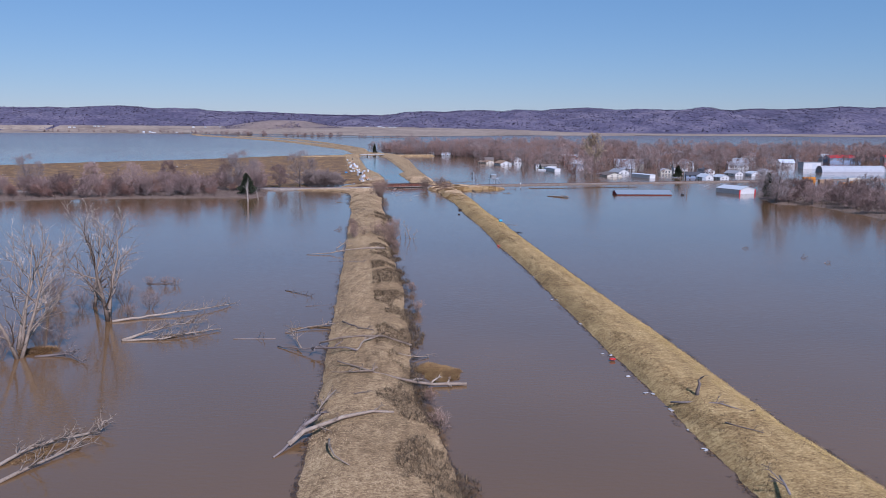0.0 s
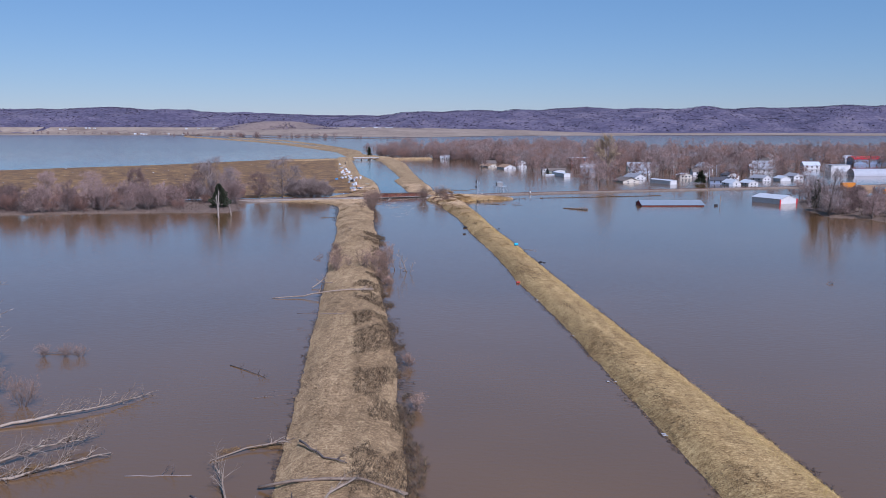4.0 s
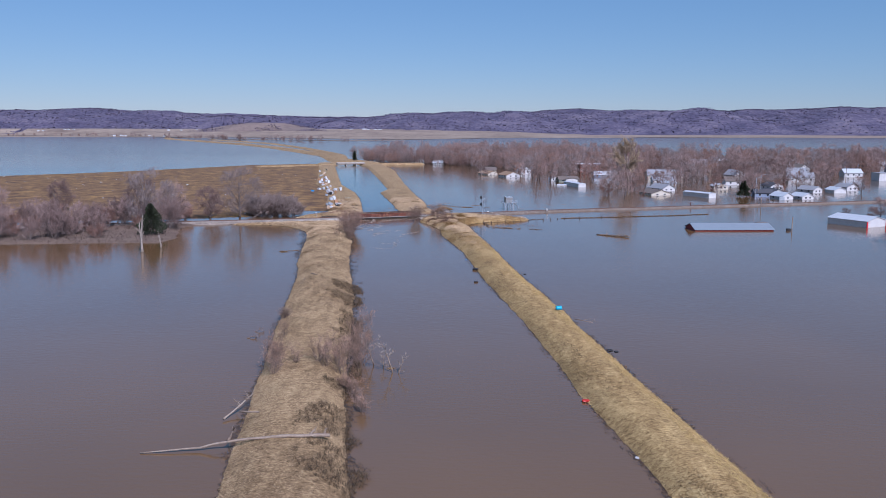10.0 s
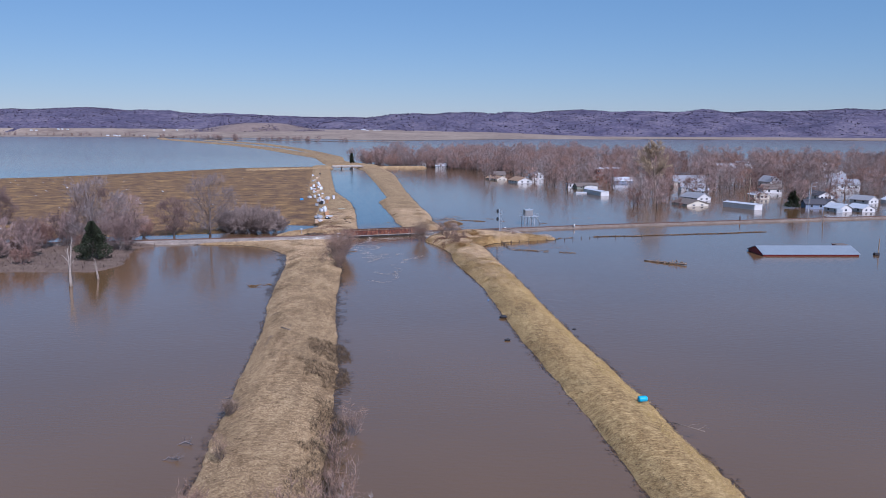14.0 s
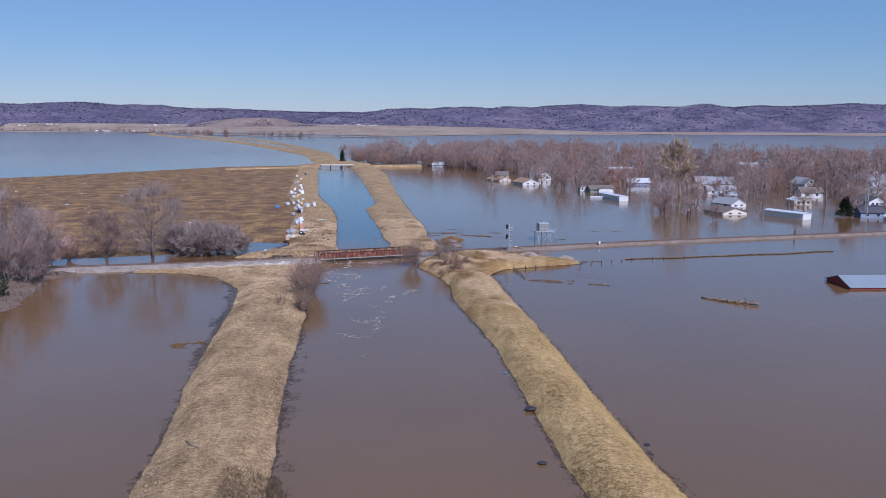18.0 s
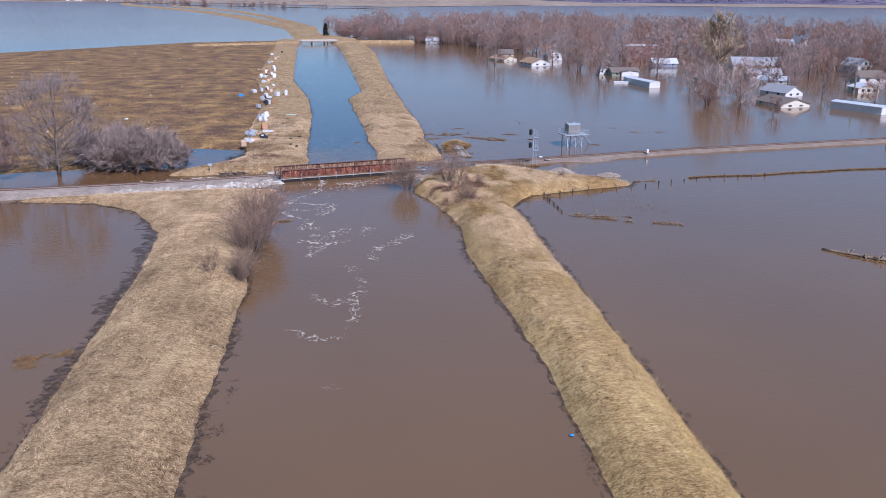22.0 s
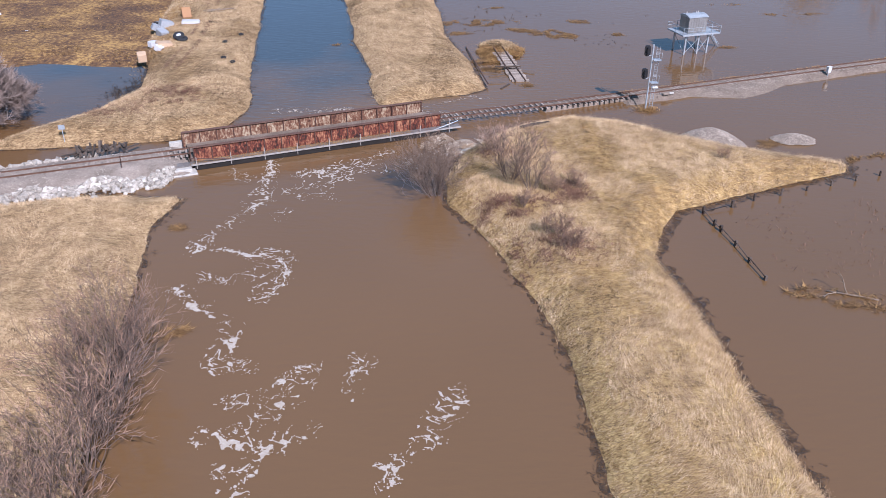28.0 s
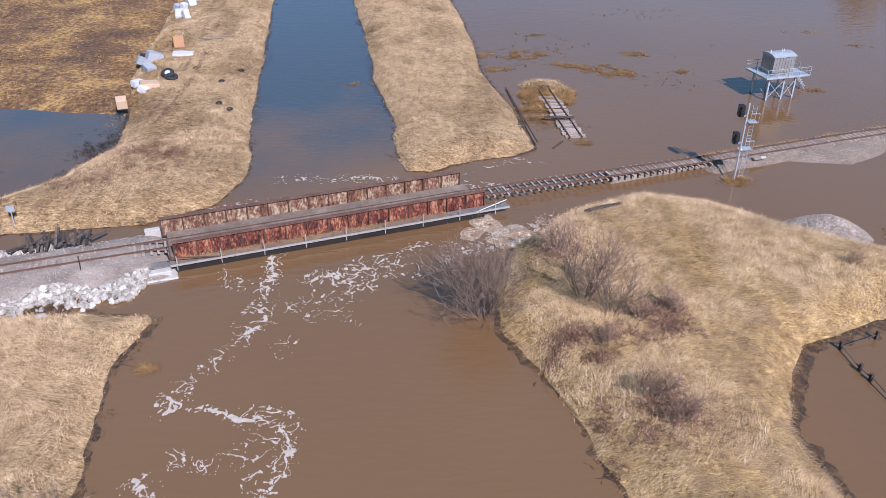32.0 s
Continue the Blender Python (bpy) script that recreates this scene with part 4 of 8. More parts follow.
def town_trees():
    r = random.Random(12)
    poly = [(-70, 835), (-22, 786), (18, 745), (61, 690), (84, 560), (100, 510), (150, 560), (200, 470), (230, 430), (330, 560), (500, 620), (640, 760), (480, 850), (300, 900), (230, 1120), (60, 1120), (-60, 960)]
    a = np.array(poly)
    near, far = 0, []

    def hides(x, y):
        """A tree here would stand before a house as seen from the canal."""
        for hx, hy in HOUSE_SPOTS:
            ex, ey = hx, hy - 30
            ln = math.hypot(ex, ey)
            f = ((x * ex) + (y - 30) * ey) / ln
            if ln - 55 < f < ln + 9 and abs(x * ey - (y - 30) * ex) / ln < 9 and ln < 690:
                return True
        return False
    while len(far) < 500:
        x, y = r.uniform(a[:, 0].min(), a[:, 0].max()), r.uniform(a[:, 1].min(), a[:, 1].max())
        d = edge_distance(np.array([x]), np.array([y]), poly)[0]
        if d < 0 or hides(x, y) and r.random() < 0.8:
            continue
        if y < 800 and near < 100:
            plant("far%d" % r.randrange(6), x, y, 0, r.uniform(0.65, 1.0), r=r)
            near += 1
        else:
            far.append(("far%d" % r.randrange(6), x, y, r.uniform(0.65, 0.95), r.uniform(0, 6.28)))
    k = 0
    while k < 84:
        x, y = r.uniform(112, 300), r.uniform(395, 660)
        if x < 250 and y < 395 + (x - 112) * 0.2 or hides(x, y) and r.random() < 0.7:
            continue
        plant("far%d" % r.randrange(6), x, y, 0, r.uniform(0.42, 0.78), r=r)
        k += 1
    for _ in range(120):
        t = r.random()
        x = -70 + 150 * t
        far.append(("far%d" % r.randrange(6), x, np.interp(x, (-70, -22, 18, 61, 84), (835, 786, 745, 690, 640)) + r.uniform(0, 40), r.uniform(0.3, 0.8), r.uniform(0, 6.28)))
    woods("woodland", far, "dense leafless brown woods standing in the flood behind houses")
    front = [(-66, 832), (-50, 815), (-36, 798), (-22, 784), (-10, 772), (4, 757), (14, 747), (26, 738), (38, 722), (45, 602), (46, 700), (55, 690), (45.5, 561.6), (79, 562.9), (77, 575), (84, 540), (85.6, 521.5), (88, 528), (91.4, 497),
             (116, 430), (107, 384), (111, 392), (115.8, 372.8), (121.7, 358), (126, 400), (158.7, 425.7), (154, 440), (146, 470), (122, 500), (128, 520), (188, 374), (192, 380), (214, 392), (223, 420), (205, 430), (247, 440), (198, 458), (240, 470), (176, 392)]
    for i, (x, y) in enumerate(front):
        plant("far%d" % (i * 5 % 6), x, y, 0, 0.35 if (x, y) == (121.7, 358) else r.uniform(0.5, 0.82), r=r)
    plant("cottonwood", 140.0, 462, 0, 1.2, 40)


# trees across the far bottomland
def far_trees():
    r = random.Random(33)
    lst = []
    for x0, x1, y0, y1, n, s in ((-640, -470, 2120, 2260, 26, 0.75), (-420, -250, 1960, 2080, 26, 0.7), (-240, -60, 1900, 2000, 10, 0.5), (-120, -90, 1080, 1150, 7, 0.45), (-75, -20, 900, 1250, 16, 0.6), (-1500, -800, 2700, 2850, 40, 0.6), (-820, -640, 2330, 2400, 14, 0.5), (640, 900, 1080, 1130, 16, 0.6)):
        for _ in range(n):
            t = r.random()
            lst.append(("far%d" % r.randrange(6), x0 + (x1 - x0) * t, y0 + (y1 - y0) * (1 - t if x1 < 0 else t) + r.uniform(-12, 12), s * r.uniform(0.6, 1.1), r.uniform(0, 6.28)))
    woods("tree_line", lst, "distant lines of bare trees across far water")


# ---- dry grass ----
def tufts(name, pts, material, label, length=(0.35, 0.85), width=0.04, per=4, flat=0.5, way=None, seed=1, scatter=0.12, swirl=0.0):
    """Stalks in clumps on given places, as one mesh."""
    r = np.random.default_rng(seed)
    p = np.repeat(pts[:, :3], per, 0) + np.concatenate([r.normal(0, scatter, (len(pts) * per, 2)), np.zeros((len(pts) * per, 1))], 1)
    n = len(p)
    a = r.uniform(0, 2 * np.pi, n) if way is None else r.normal(way, 0.8 if not swirl else 0.4, n) + swirl * fractal(p[:, 0], p[:, 1], 5.0, 3, seed)
    lift = np.abs(r.normal(1 - flat, np.interp(flat, (0.75, 0.98), (0.3, 0.07)), n)).clip(0.05, 1.5)
    d = np.stack([np.cos(a), np.sin(a), lift], 1)
    d /= np.linalg.norm(d, axis=1)[:, None]
    side = np.stack([-np.sin(a), np.cos(a), np.zeros(n)], 1) * (width * r.uniform(0.6, 1.3, n) / 2)[:, None]
    ln = r.uniform(*length, n)[:, None]
    low = p - [0, 0, 0.03]
    v = np.stack([low - side, low + side, p + d * ln], 1).reshape(-1, 3)
    me = bpy.data.meshes.new(name)
    me.vertices.add(3 * n)
    me.vertices.foreach_set("co", v.ravel())
    me.loops.add(3 * n)
    me.loops.foreach_set("vertex_index", np.arange(3 * n))
    me.polygons.add(n)
    me.polygons.foreach_set("loop_start", np.arange(0, 3 * n, 3))
    me.polygons.foreach_set("loop_total", np.full(n, 3))
    me.update(calc_edges=True)
    tagged(part(name, me, material), label, "grass", kind="stuff")


gr = np.random.default_rng(8)
tufts("dry_grass", LEVEE_L.scatter(76000, gr, 0.15), STRAW, "trampled straw-coloured grass on the levee", (0.2, 0.55), 0.035, way=2.6, flat=0.78, seed=2, swirl=2.6)
tufts("dry_grass", LEVEE_R.scatter(76000, gr, 0.15), STRAW_GOLD, "matted golden grass on the levee", (0.2, 0.55), 0.035, way=-0.5, flat=0.78, seed=3, swirl=2.2)
tufts("dry_grass", BANK_L.scatter(22000, gr, 0.2), STRAW, "dry grass on the canal bank", (0.2, 0.55), seed=4, way=1.2, flat=0.78, swirl=3.0)
tufts("dry_grass", BANK_R.scatter(22000, gr, 0.2), STRAW, "dry grass on the canal levee", (0.2, 0.55), seed=5, way=2.0, flat=0.78, swirl=3.0)
p = LEVEE_R.scatter(42000, gr, 0.1, [(-4, 150), (46, 268)])
p = p[gr.uniform(150, 232, len(p)) < p[:, 1]]
tufts("tall_grass", p, TAN_STRAW, "long wind-laid tan grass", (0.3, 0.8), 0.028, 7, 0.78, 0.3, 6, 0.2, 3.2)
p = p[fractal(p[:, 0], p[:, 1], 7.0, 3, 66) > 0.12]
tufts("tall_grass", p[::3], TAN_STRAW, "upright tussocks of pale dead grass", (0.4, 0.9), 0.028, 6, 0.55, 0.3, 66, 0.25, 2.0)
p = LEVEE_L.scatter(22000, gr, 0.1, [(-66, 196), (-26, 248)])
tufts("tall_grass", p, TAN_STRAW, "matted tan grass on the levee's end", (0.25, 0.6), 0.025, 6, 0.8, 2.2, 7, 0.15, 3.0)
p = BANK_L.scatter(22000, gr, 0.1, [(-58, 260), (-28, 340)])
tufts("tall_grass", p, TAN_STRAW, "matted tan grass on the canal bank", (0.25, 0.7), 0.028, 6, 0.8, 1.0, 8, 0.15, 3.0)
p = BANK_R.scatter(17000, gr, 0.1, [(-20, 274), (10, 350)])
tufts("tall_grass", p, TAN_STRAW, "matted tan grass on the canal levee", (0.25, 0.7), 0.028, 6, 0.8, 2.0, 9, 0.15, 3.0)
for i, (bk, reach) in enumerate(((LEVEE_L, 0.5), (LEVEE_R, 0.5), (BANK_L, 0.4), (BANK_R, 0.4))):
    p0, p1 = np.array(bk.poly).min(0) - 3, np.array(bk.poly).max(0) + 3
    cell = 0.22
    gx, gy = np.meshgrid(np.arange(p0[0], p1[0], cell), np.arange(max(p0[1], -200), min(p1[1], 480), cell), indexing="ij")
    ed = bk.at(gx, gy)[1]
    rim = -reach * (0.9 + 1.1 * fractal(gx, gy, 9.0, 4, 300 + i) + 1.1 * fractal(gx, gy, 1.1, 3, 310 + i))
    if i == 1:
        rim = rim * np.where((gx > 14) & (gy > 190), 2.2, 1.0)
    if i == 0:
        rim = rim * np.where((gx > np.interp(gy, (-170, 40, 115, 200), (-3, -19, -29, -35))) & (gy < 175), 1.5, 1.0) * np.where((gx < -38) & (gy > 150), 3.4, 1.0)
    ok = (ed > rim - 0.35) & (ed < 0.3)
    wz = np.clip(0.09 * (ed - rim), -0.05, 0.014)
    ok = ok[:-1, :-1] & ok[1:, :-1] & ok[:-1, 1:] & ok[1:, 1:]
    ii, jj = np.nonzero(ok)
    ny = gx.shape[1]
    quads = np.stack([ii * ny + jj, (ii + 1) * ny + jj, (ii + 1) * ny + jj + 1, ii * ny + jj + 1], 1)
    used, inv = np.unique(quads, return_inverse=True)
    V = np.stack([gx.ravel(), gy.ravel(), wz.ravel()], 1)[used]
    tagged(part("wet_margin", mesh_of("wet_margin", V, inv.reshape(quads.shape).tolist()), WET_MUD), "dark soaked ground just awash along the bank", "mud", kind="stuff")
for bk, sd in ((LEVEE_L, 7), (LEVEE_R, 8), (BANK_L, 9), (BANK_R, 10)):
    q = bk.scatter(60000 if sd == 7 else 30000, gr, -2.6 if sd == 7 else -1.2)
    q = q[(q[:, 3] < 0.35) & ((q[:, 3] > -1.1) | ((q[:, 1] < 165) & (q[:, 0] > np.interp(q[:, 1], (-170, 40, 115, 200), (-3, -19, -29, -35)))))]
    keep = fractal(q[:, 0], q[:, 1], 3.0, 2, sd) > 0.08
    q = q[keep]
    q[:, 2] = np.maximum(q[:, 2], 0.02)
    tufts("drowned_grass", q, DROWNED, "dark soaked grass along the waterline", (0.25, 0.7), 0.07, 3, 0.9, None, sd)
    q = bk.scatter(16000 if sd < 9 else 7000, gr, -0.5)
    q = q[(q[:, 3] < 0.7) & (fractal(q[:, 0], q[:, 1], 6.0, 3, sd + 40) > -0.25)]
    q[:, 2] = np.maximum(q[:, 2], 0.03)
    tufts("soaked_straw", q, RAFT_STRAW, "wet reddish-brown straw washed up along the waterline", (0.2, 0.6), 0.05, 4, 0.88, None, sd + 50)
q = LEVEE_L.scatter(100000, gr, -2.4)
q[:, 2] = np.maximum(q[:, 2], 0.05)
u = np.interp(q[:, 1], (-170, -141, -93, 4, 64, 115), (6.2, 0.6, -2.3, -11.6, -15.8, -20.2)) - q[:, 0]
k = (u < 6.5) & (q[:, 1] < 105) & (fractal(q[:, 0] * 1.4, q[:, 1], 7.0, 4, 77) > -0.22 + 0.06 * np.abs(u) + 0.13 * np.maximum(-u, 0))
tufts("weeds", q[k], WEEDS, "dark tangled weeds along the levee's edge", (0.4, 1.1), 0.06, 4, 0.35, None, 12)
q = LEVEE_R.scatter(60000, gr, 0.1)
lo, hi = np.interp(q[:, 1], (-250, -170, -97, -27, 43, 109, 166, 218), (42, 38, 32.6, 27.8, 21.9, 15.8, 11.8, 5.7)), np.interp(q[:, 1], (-250, -168, -107, -55, 19, 75, 144, 212), (58, 52.5, 46, 40.8, 34.2, 29.9, 24, 18.2))
u = (q[:, 0] - lo) / (hi - lo)
worn = fractal(q[:, 0], q[:, 1] * 0.5, 5.0, 4, 81)
tufts("dry_grass", q[(u > 0.66 + 0.12 * worn) & (q[:, 1] < 225)], blades("greenish_straw", ((0.15, 0.093, 0.025), (0.45, 0.305, 0.098), (0.70, 0.51, 0.21))), "yellow-green grass along the levee's crest", (0.15, 0.4), 0.035, 5, 0.7, 1.5, 82, 0.15, 1.5)
tufts("weeds", q[(u < 0.36 + 0.2 * worn) & (worn > 0.02) & (q[:, 1] < 225)], WEEDS, "rough brown weeds on the levee's canal slope", (0.15, 0.45), 0.045, 4, 0.6, None, 83, 0.2)
tufts("weeds", q[(u > 0.3) & (u < 0.62) & (fractal(q[:, 0] * 2.5, q[:, 1] * 0.25, 3.0, 3, 84) > 0.3) & (q[:, 1] < 225)], WEEDS, "brown worn streaks along the levee's top", (0.1, 0.3), 0.04, 3, 0.85, 1.6, 85, 0.15)
q = LEVEE_L.scatter(40000, gr, 0.2)
k = (fractal(q[:, 0] * 2.0, q[:, 1] * 0.3, 3.5, 3, 86) > 0.28) & (q[:, 1] < 215)
tufts("weeds", q[k], WEEDS, "brown worn streaks along the trampled levee", (0.1, 0.3), 0.04, 3, 0.85, 1.7, 87, 0.15)
q = FIELD_B.scatter(70000, gr, 0.5)
k = fractal(q[:, 0], q[:, 1] * 1.6, 22.0, 4, 55) > -0.08
tufts("stubble", q[k], LITTER_STRAW, "scattered flattened corn stubble", (0.5, 1.3), 0.16, 2, 0.93, None, 13)
q = FIELD_B.scatter(26000, gr, 0.2, [(-125, 288), (-44, 420)])
k = fractal(q[:, 0], q[:, 1] * 1.3, 7.0, 4, 57) > 0.02
tufts("stubble", q[k], LITTER_STRAW, "flattened yellow corn stubble in patches", (0.3, 0.9), 0.08, 4, 0.95, None, 16)
for bk, n, sd in ((SCRUB_B, 9000, 14), (SCRUB_R, 7000, 15)):
    tufts("undergrowth", bk.scatter(n, gr, -1.0), WEEDS if sd == 15 else blades("brush_stems", ((0.09, 0.06, 0.05), (0.16, 0.11, 0.09), (0.26, 0.19, 0.15))), "low tangled brush and dead weeds", (0.6, 1.8), 0.12, 3, 0.2, None, sd)


# ---- railway ----
TRACK = [(-300, 196), (-160, 225), (-107, 237.5), (-67, 246.2), (-51.2, 250.6), (-32.3, 256.8), (-3.2, 266.9), (7.3, 270.3), (24, 275.4), (42.6, 281.6), (70.4, 290.4), (126, 305.4), (165, 315.5), (320, 354), (560, 400)]
TRACK_L, TRACK_R = TRACK[:6], TRACK[8:]
EMB_L = Bank(ribbon(TRACK_L, 4.2, 5.0), 0.98, 3.0, 0.04, 0.3, 11)
tagged(part("embankment_1", EMB_L.mesh("embankment_1", BALLAST, 0.7), None), "grey crushed-stone railway embankment", "embankment", kind="structure")
EMB_R = Bank(ribbon(TRACK_R, 1.9, 2.2), 0.72, 1.0, 0.04, 0.6, 12)
tagged(part("embankment_2", EMB_R.mesh("embankment_2", MUDBALLAST, 1.0), None), "low railway embankment barely above the flood", "embankment", kind="structure")
EMB_W = Bank(ribbon([(12, 271.8), (24.5, 276.1)], 1.0, 1.0), 0.70, 0.35, 0.04, 0.15, 13)
tagged(part("embankment_3", EMB_W.mesh("embankment_3", MUDBALLAST, 0.35), None), "washed-out strip of ballast under the track", "embankment", kind="structure")

SPIT = Bank([(30.5, 277.0), (35.1, 276.6), (41.4, 275.6), (46, 278), (49.9, 281), (62, 285.5), (61, 287), (31, 278.6)], 0.62, 2.0, 0.04, 0.35, 16)
tagged(part("ground_8", SPIT.mesh("ground_8", MUDBALLAST, 0.5), None), "pale gravel spit washed out beside the track", "ground", kind="structure")


def pebbles(name, pts, size, label, seed):
    """Small broken stones lying on given places, as one mesh."""
    r = np.random.default_rng(seed)
    n = len(pts)
    o = np.array(((1, 0, 0), (-1, 0, 0), (0, 1, 0), (0, -1, 0), (0, 0, 0.8), (0, 0, -0.8)), float)
    s = r.uniform(0.5, 1.3, (n, 1, 1)) * size * r.uniform(0.7, 1.3, (n, 6, 1))
    a = r.uniform(0, 6.28, n)
    c, d = np.cos(a)[:, None], np.sin(a)[:, None]
    v = o[None] * s
    v = np.stack([v[..., 0] * c - v[..., 1] * d, v[..., 0] * d + v[..., 1] * c, v[..., 2]], 2) + pts[:, None, :3]
    t = np.array(((0, 2, 4), (2, 1, 4), (1, 3, 4), (3, 0, 4), (2, 0, 5), (1, 2, 5), (3, 1, 5), (0, 3, 5)))
    T = (t[None] + 6 * np.arange(n)[:, None, None]).reshape(-1, 3)
    tagged(part(name, mesh_of(name, v.reshape(-1, 3), T.tolist()), PEBBLE), label, "gravel", kind="stuff")


q = EMB_L.scatter(26000, gr, 0.1)
pebbles("ballast_stones", q[q[:, 0] > -95], 0.07, "loose crushed stone on the embankment", 5)
q = EMB_R.scatter(24000, gr, 0.1)
pebbles("ballast_stones", q[q[:, 0] < 130], 0.07, "loose crushed stone along the wet track", 6)

pebbles("ballast_stones", SPIT.scatter(5000, gr, 0.1), 0.06, "loose pale gravel on the washed-out spit", 7)
q = EMB_R.scatter(6000, gr, 0.1, [(24, 272), (75, 294)])
k = (fractal(q[:, 0], q[:, 1], 3.0, 3, 61) > 0.0) & (q[:, 1] - np.interp(q[:, 0], [t[0] for t in TRACK], [t[1] for t in TRACK]) > 0.6)
tufts("straw_litter", q[k], LITTER_STRAW, "orange drift straw caught along the track", (0.3, 0.8), 0.05, 4, 0.9, None, 33)


def rail_z(x):
    return float(np.interp(x, (-60, -32, -3, 10, 30, 60), (1.18, 1.12, 1.08, 0.95, 0.9, 0.9)))


track = thing("railway_track", pose(0, 0, 0), "rusty railway track on weathered wooden ties, washed out beyond the bridge", "railway track")
for side in (-0.76, 0.76):
    v, f = [], []
    prof = ((-0.07, -0.17), (-0.07, -0.14), (-0.02, -0.12), (-0.02, -0.04), (-0.037, -0.03), (-0.037, 0), (0.037, 0), (0.037, -0.03), (0.02, -0.04), (0.02, -0.12), (0.07, -0.14), (0.07, -0.17))
    st = along(TRACK, 4.0)
    for i, (p, w) in enumerate(st):
        sag = 0.05 * math.sin(p.x * 0.7) if -2 < p.x < 14 else 0
        for a, b in prof:
            v.append((p.x - w.y * (side + a), p.y + w.x * (side + a), rail_z(p.x) + b + sag))
    n = len(prof)
    for i in range(len(st) - 1):
        for k in range(n):
            f.append((i * n + k, i * n + (k + 1) % n, (i + 1) * n + (k + 1) % n, (i + 1) * n + k))
    part("rail", mesh_of("rail", v, f), RAIL, track)
tie_me = from_bm("tie", boxm(-0.115, 0.115, -1.3, 1.3, -0.18, 0, 0.015))
tie_me.materials.append(TIE)
track_tie = from_bm("tie", boxm(-0.115, 0.115, -1.3, 1.3, -0.18, 0, 0.015))
track_tie.materials.append(WORN_TIE)
rest_v, rest_f = [], []
tr = random.Random(4)
due = 0.0
for i, (p, w) in enumerate(along(TRACK, 0.1)):
    if i * 0.1 < due:
        continue
    due = i * 0.1 + (0.8 if -3 < p.x < 25 else 0.6)
    ang = math.degrees(math.atan2(w.y, w.x)) + tr.uniform(-2, 2)
    m = pose(p.x, p.y, rail_z(p.x) - 0.165, 0, tr.uniform(-1, 1), ang)
    if -62 < p.x < 84:
        part("tie", track_tie, None, track, m=m)
    elif p.x < 240:
        b = len(rest_v)
        rest_v += [m @ q.co for q in tie_me.vertices]
        rest_f += [tuple(b + i for i in g.vertices) for g in tie_me.polygons]
tagged(part("far_tie", mesh_of("far_tie", rest_v, rest_f), WORN_TIE, track), kind="stuff")

# ---- girder bridge ----
BR = pose(-32.1, 256.9, 0, 0, 0, 19.2)
LEN = 30.6
GALV = mottled("dull_galvanised", ((0.20, 0.18, 0.155), (0.30, 0.275, 0.245), (0.41, 0.38, 0.35)), (1.0, 0.15), 0.6, 0.1, 0.05)
GRATING = mottled("rusty_grating", ((0.07, 0.06, 0.055), (0.16, 0.14, 0.125), (0.27, 0.24, 0.21)), (0.9, 0.12), 0.8, 0.3, 0.06)
bridge = thing("girder_bridge", BR, "rusted red-brown plate girder railway bridge over the flooded canal", "bridge")
for side, name in ((2.5, "girder"), (-2.5, "girder")):
    sk0 = -0.4 if side > 0 else 0.3
    gd = part(name, boxm(sk0, sk0 + LEN, side - 0.03, side + 0.03, 0.58, 2.34), RUST if side < 0 else RUST_CREAM, bridge, "maroon rust-streaked riveted girder web" if side < 0 else "girder web of peeling cream paint")
    part("flange", boxm(sk0, sk0 + LEN, side - 0.26, side + 0.26, 2.342, 2.42, 0.01), RUST_BROWN, gd)
    part("flange", boxm(sk0, sk0 + LEN, side - 0.24, side + 0.24, 0.51, 0.578, 0.01), RUST_DARK, gd)
    for i in range(16):
        x = sk0 + 0.05 + i * (LEN - 0.1) / 15
        st = bmesh.new()
        box(st, x - 0.06, x + 0.06, side - 0.2, side + 0.2, 0.58, 2.34)
        part("stiffener", st, RUST_DARK, gd)
    rv, rf = [], []
    for i in range(75):
        x = sk0 + 0.2 + i * 0.4
        for zz in (2.26, 0.66):
            for sg in (-1, 1):
                c = Vector((x, side + sg * 0.035, zz))
                b = len(rv)
                rv += [c + Vector((-0.035, 0, 0)), c + Vector((0, 0, -0.035)), c + Vector((0.035, 0, 0)), c + Vector((0, 0, 0.035)), c + Vector((0, sg * 0.03, 0))]
                rf += [(b + k, b + (k + 1) % 4, b + 4) for k in range(4)]
    tagged(part("rivets", mesh_of("rivets", rv, rf), RUST, gd), kind="stuff")
part("deck", boxm(0, LEN, -2.2, 2.2, 0.5, 1.0), MUDBALLAST, bridge, "gravel-covered deck")
for i in range(14):
    x = 0.6 + i * (LEN - 1.2) / 13
    part("floor_beam", boxm(x - 0.16, x + 0.16, -3.6, 2.6, 0.05, 0.5, 0.02), RUST_DARK, bridge)
part("stringer", boxm(0, LEN, -2.85, -2.6, 0.02, 0.5), SHADED_TIMBER, bridge, "dark timber along the waterline, painted black as the bridge's shade")
part("stringer", boxm(0.2, LEN - 0.2, -3.72, -3.5, 0.03, 0.5), SHADED_TIMBER, bridge)
wk = part("walkway", boxm(-0.2, LEN + 2.6, -3.75, -2.8, 0.74, 0.80), GRATING, bridge, "grey steel walkway grating littered with straw")
for i in range(9):
    x = 0.4 + i * 3.9
    part("post", boxm(x - 0.04, x + 0.04, -3.82, -3.74, 0.2, 1.65), GALV, bridge, "pale galvanised post")
part("edge_rail", boxm(-0.2, LEN + 2.6, -3.86, -3.76, 0.66, 0.84), GALV, bridge, "pale steel edge of the walkway")
part("brace", rod((-0.3, -3.75, 1.6), (4.6, -3.75, 0.8), 0.05), RUST_DARK, bridge, "bent loose handrail")
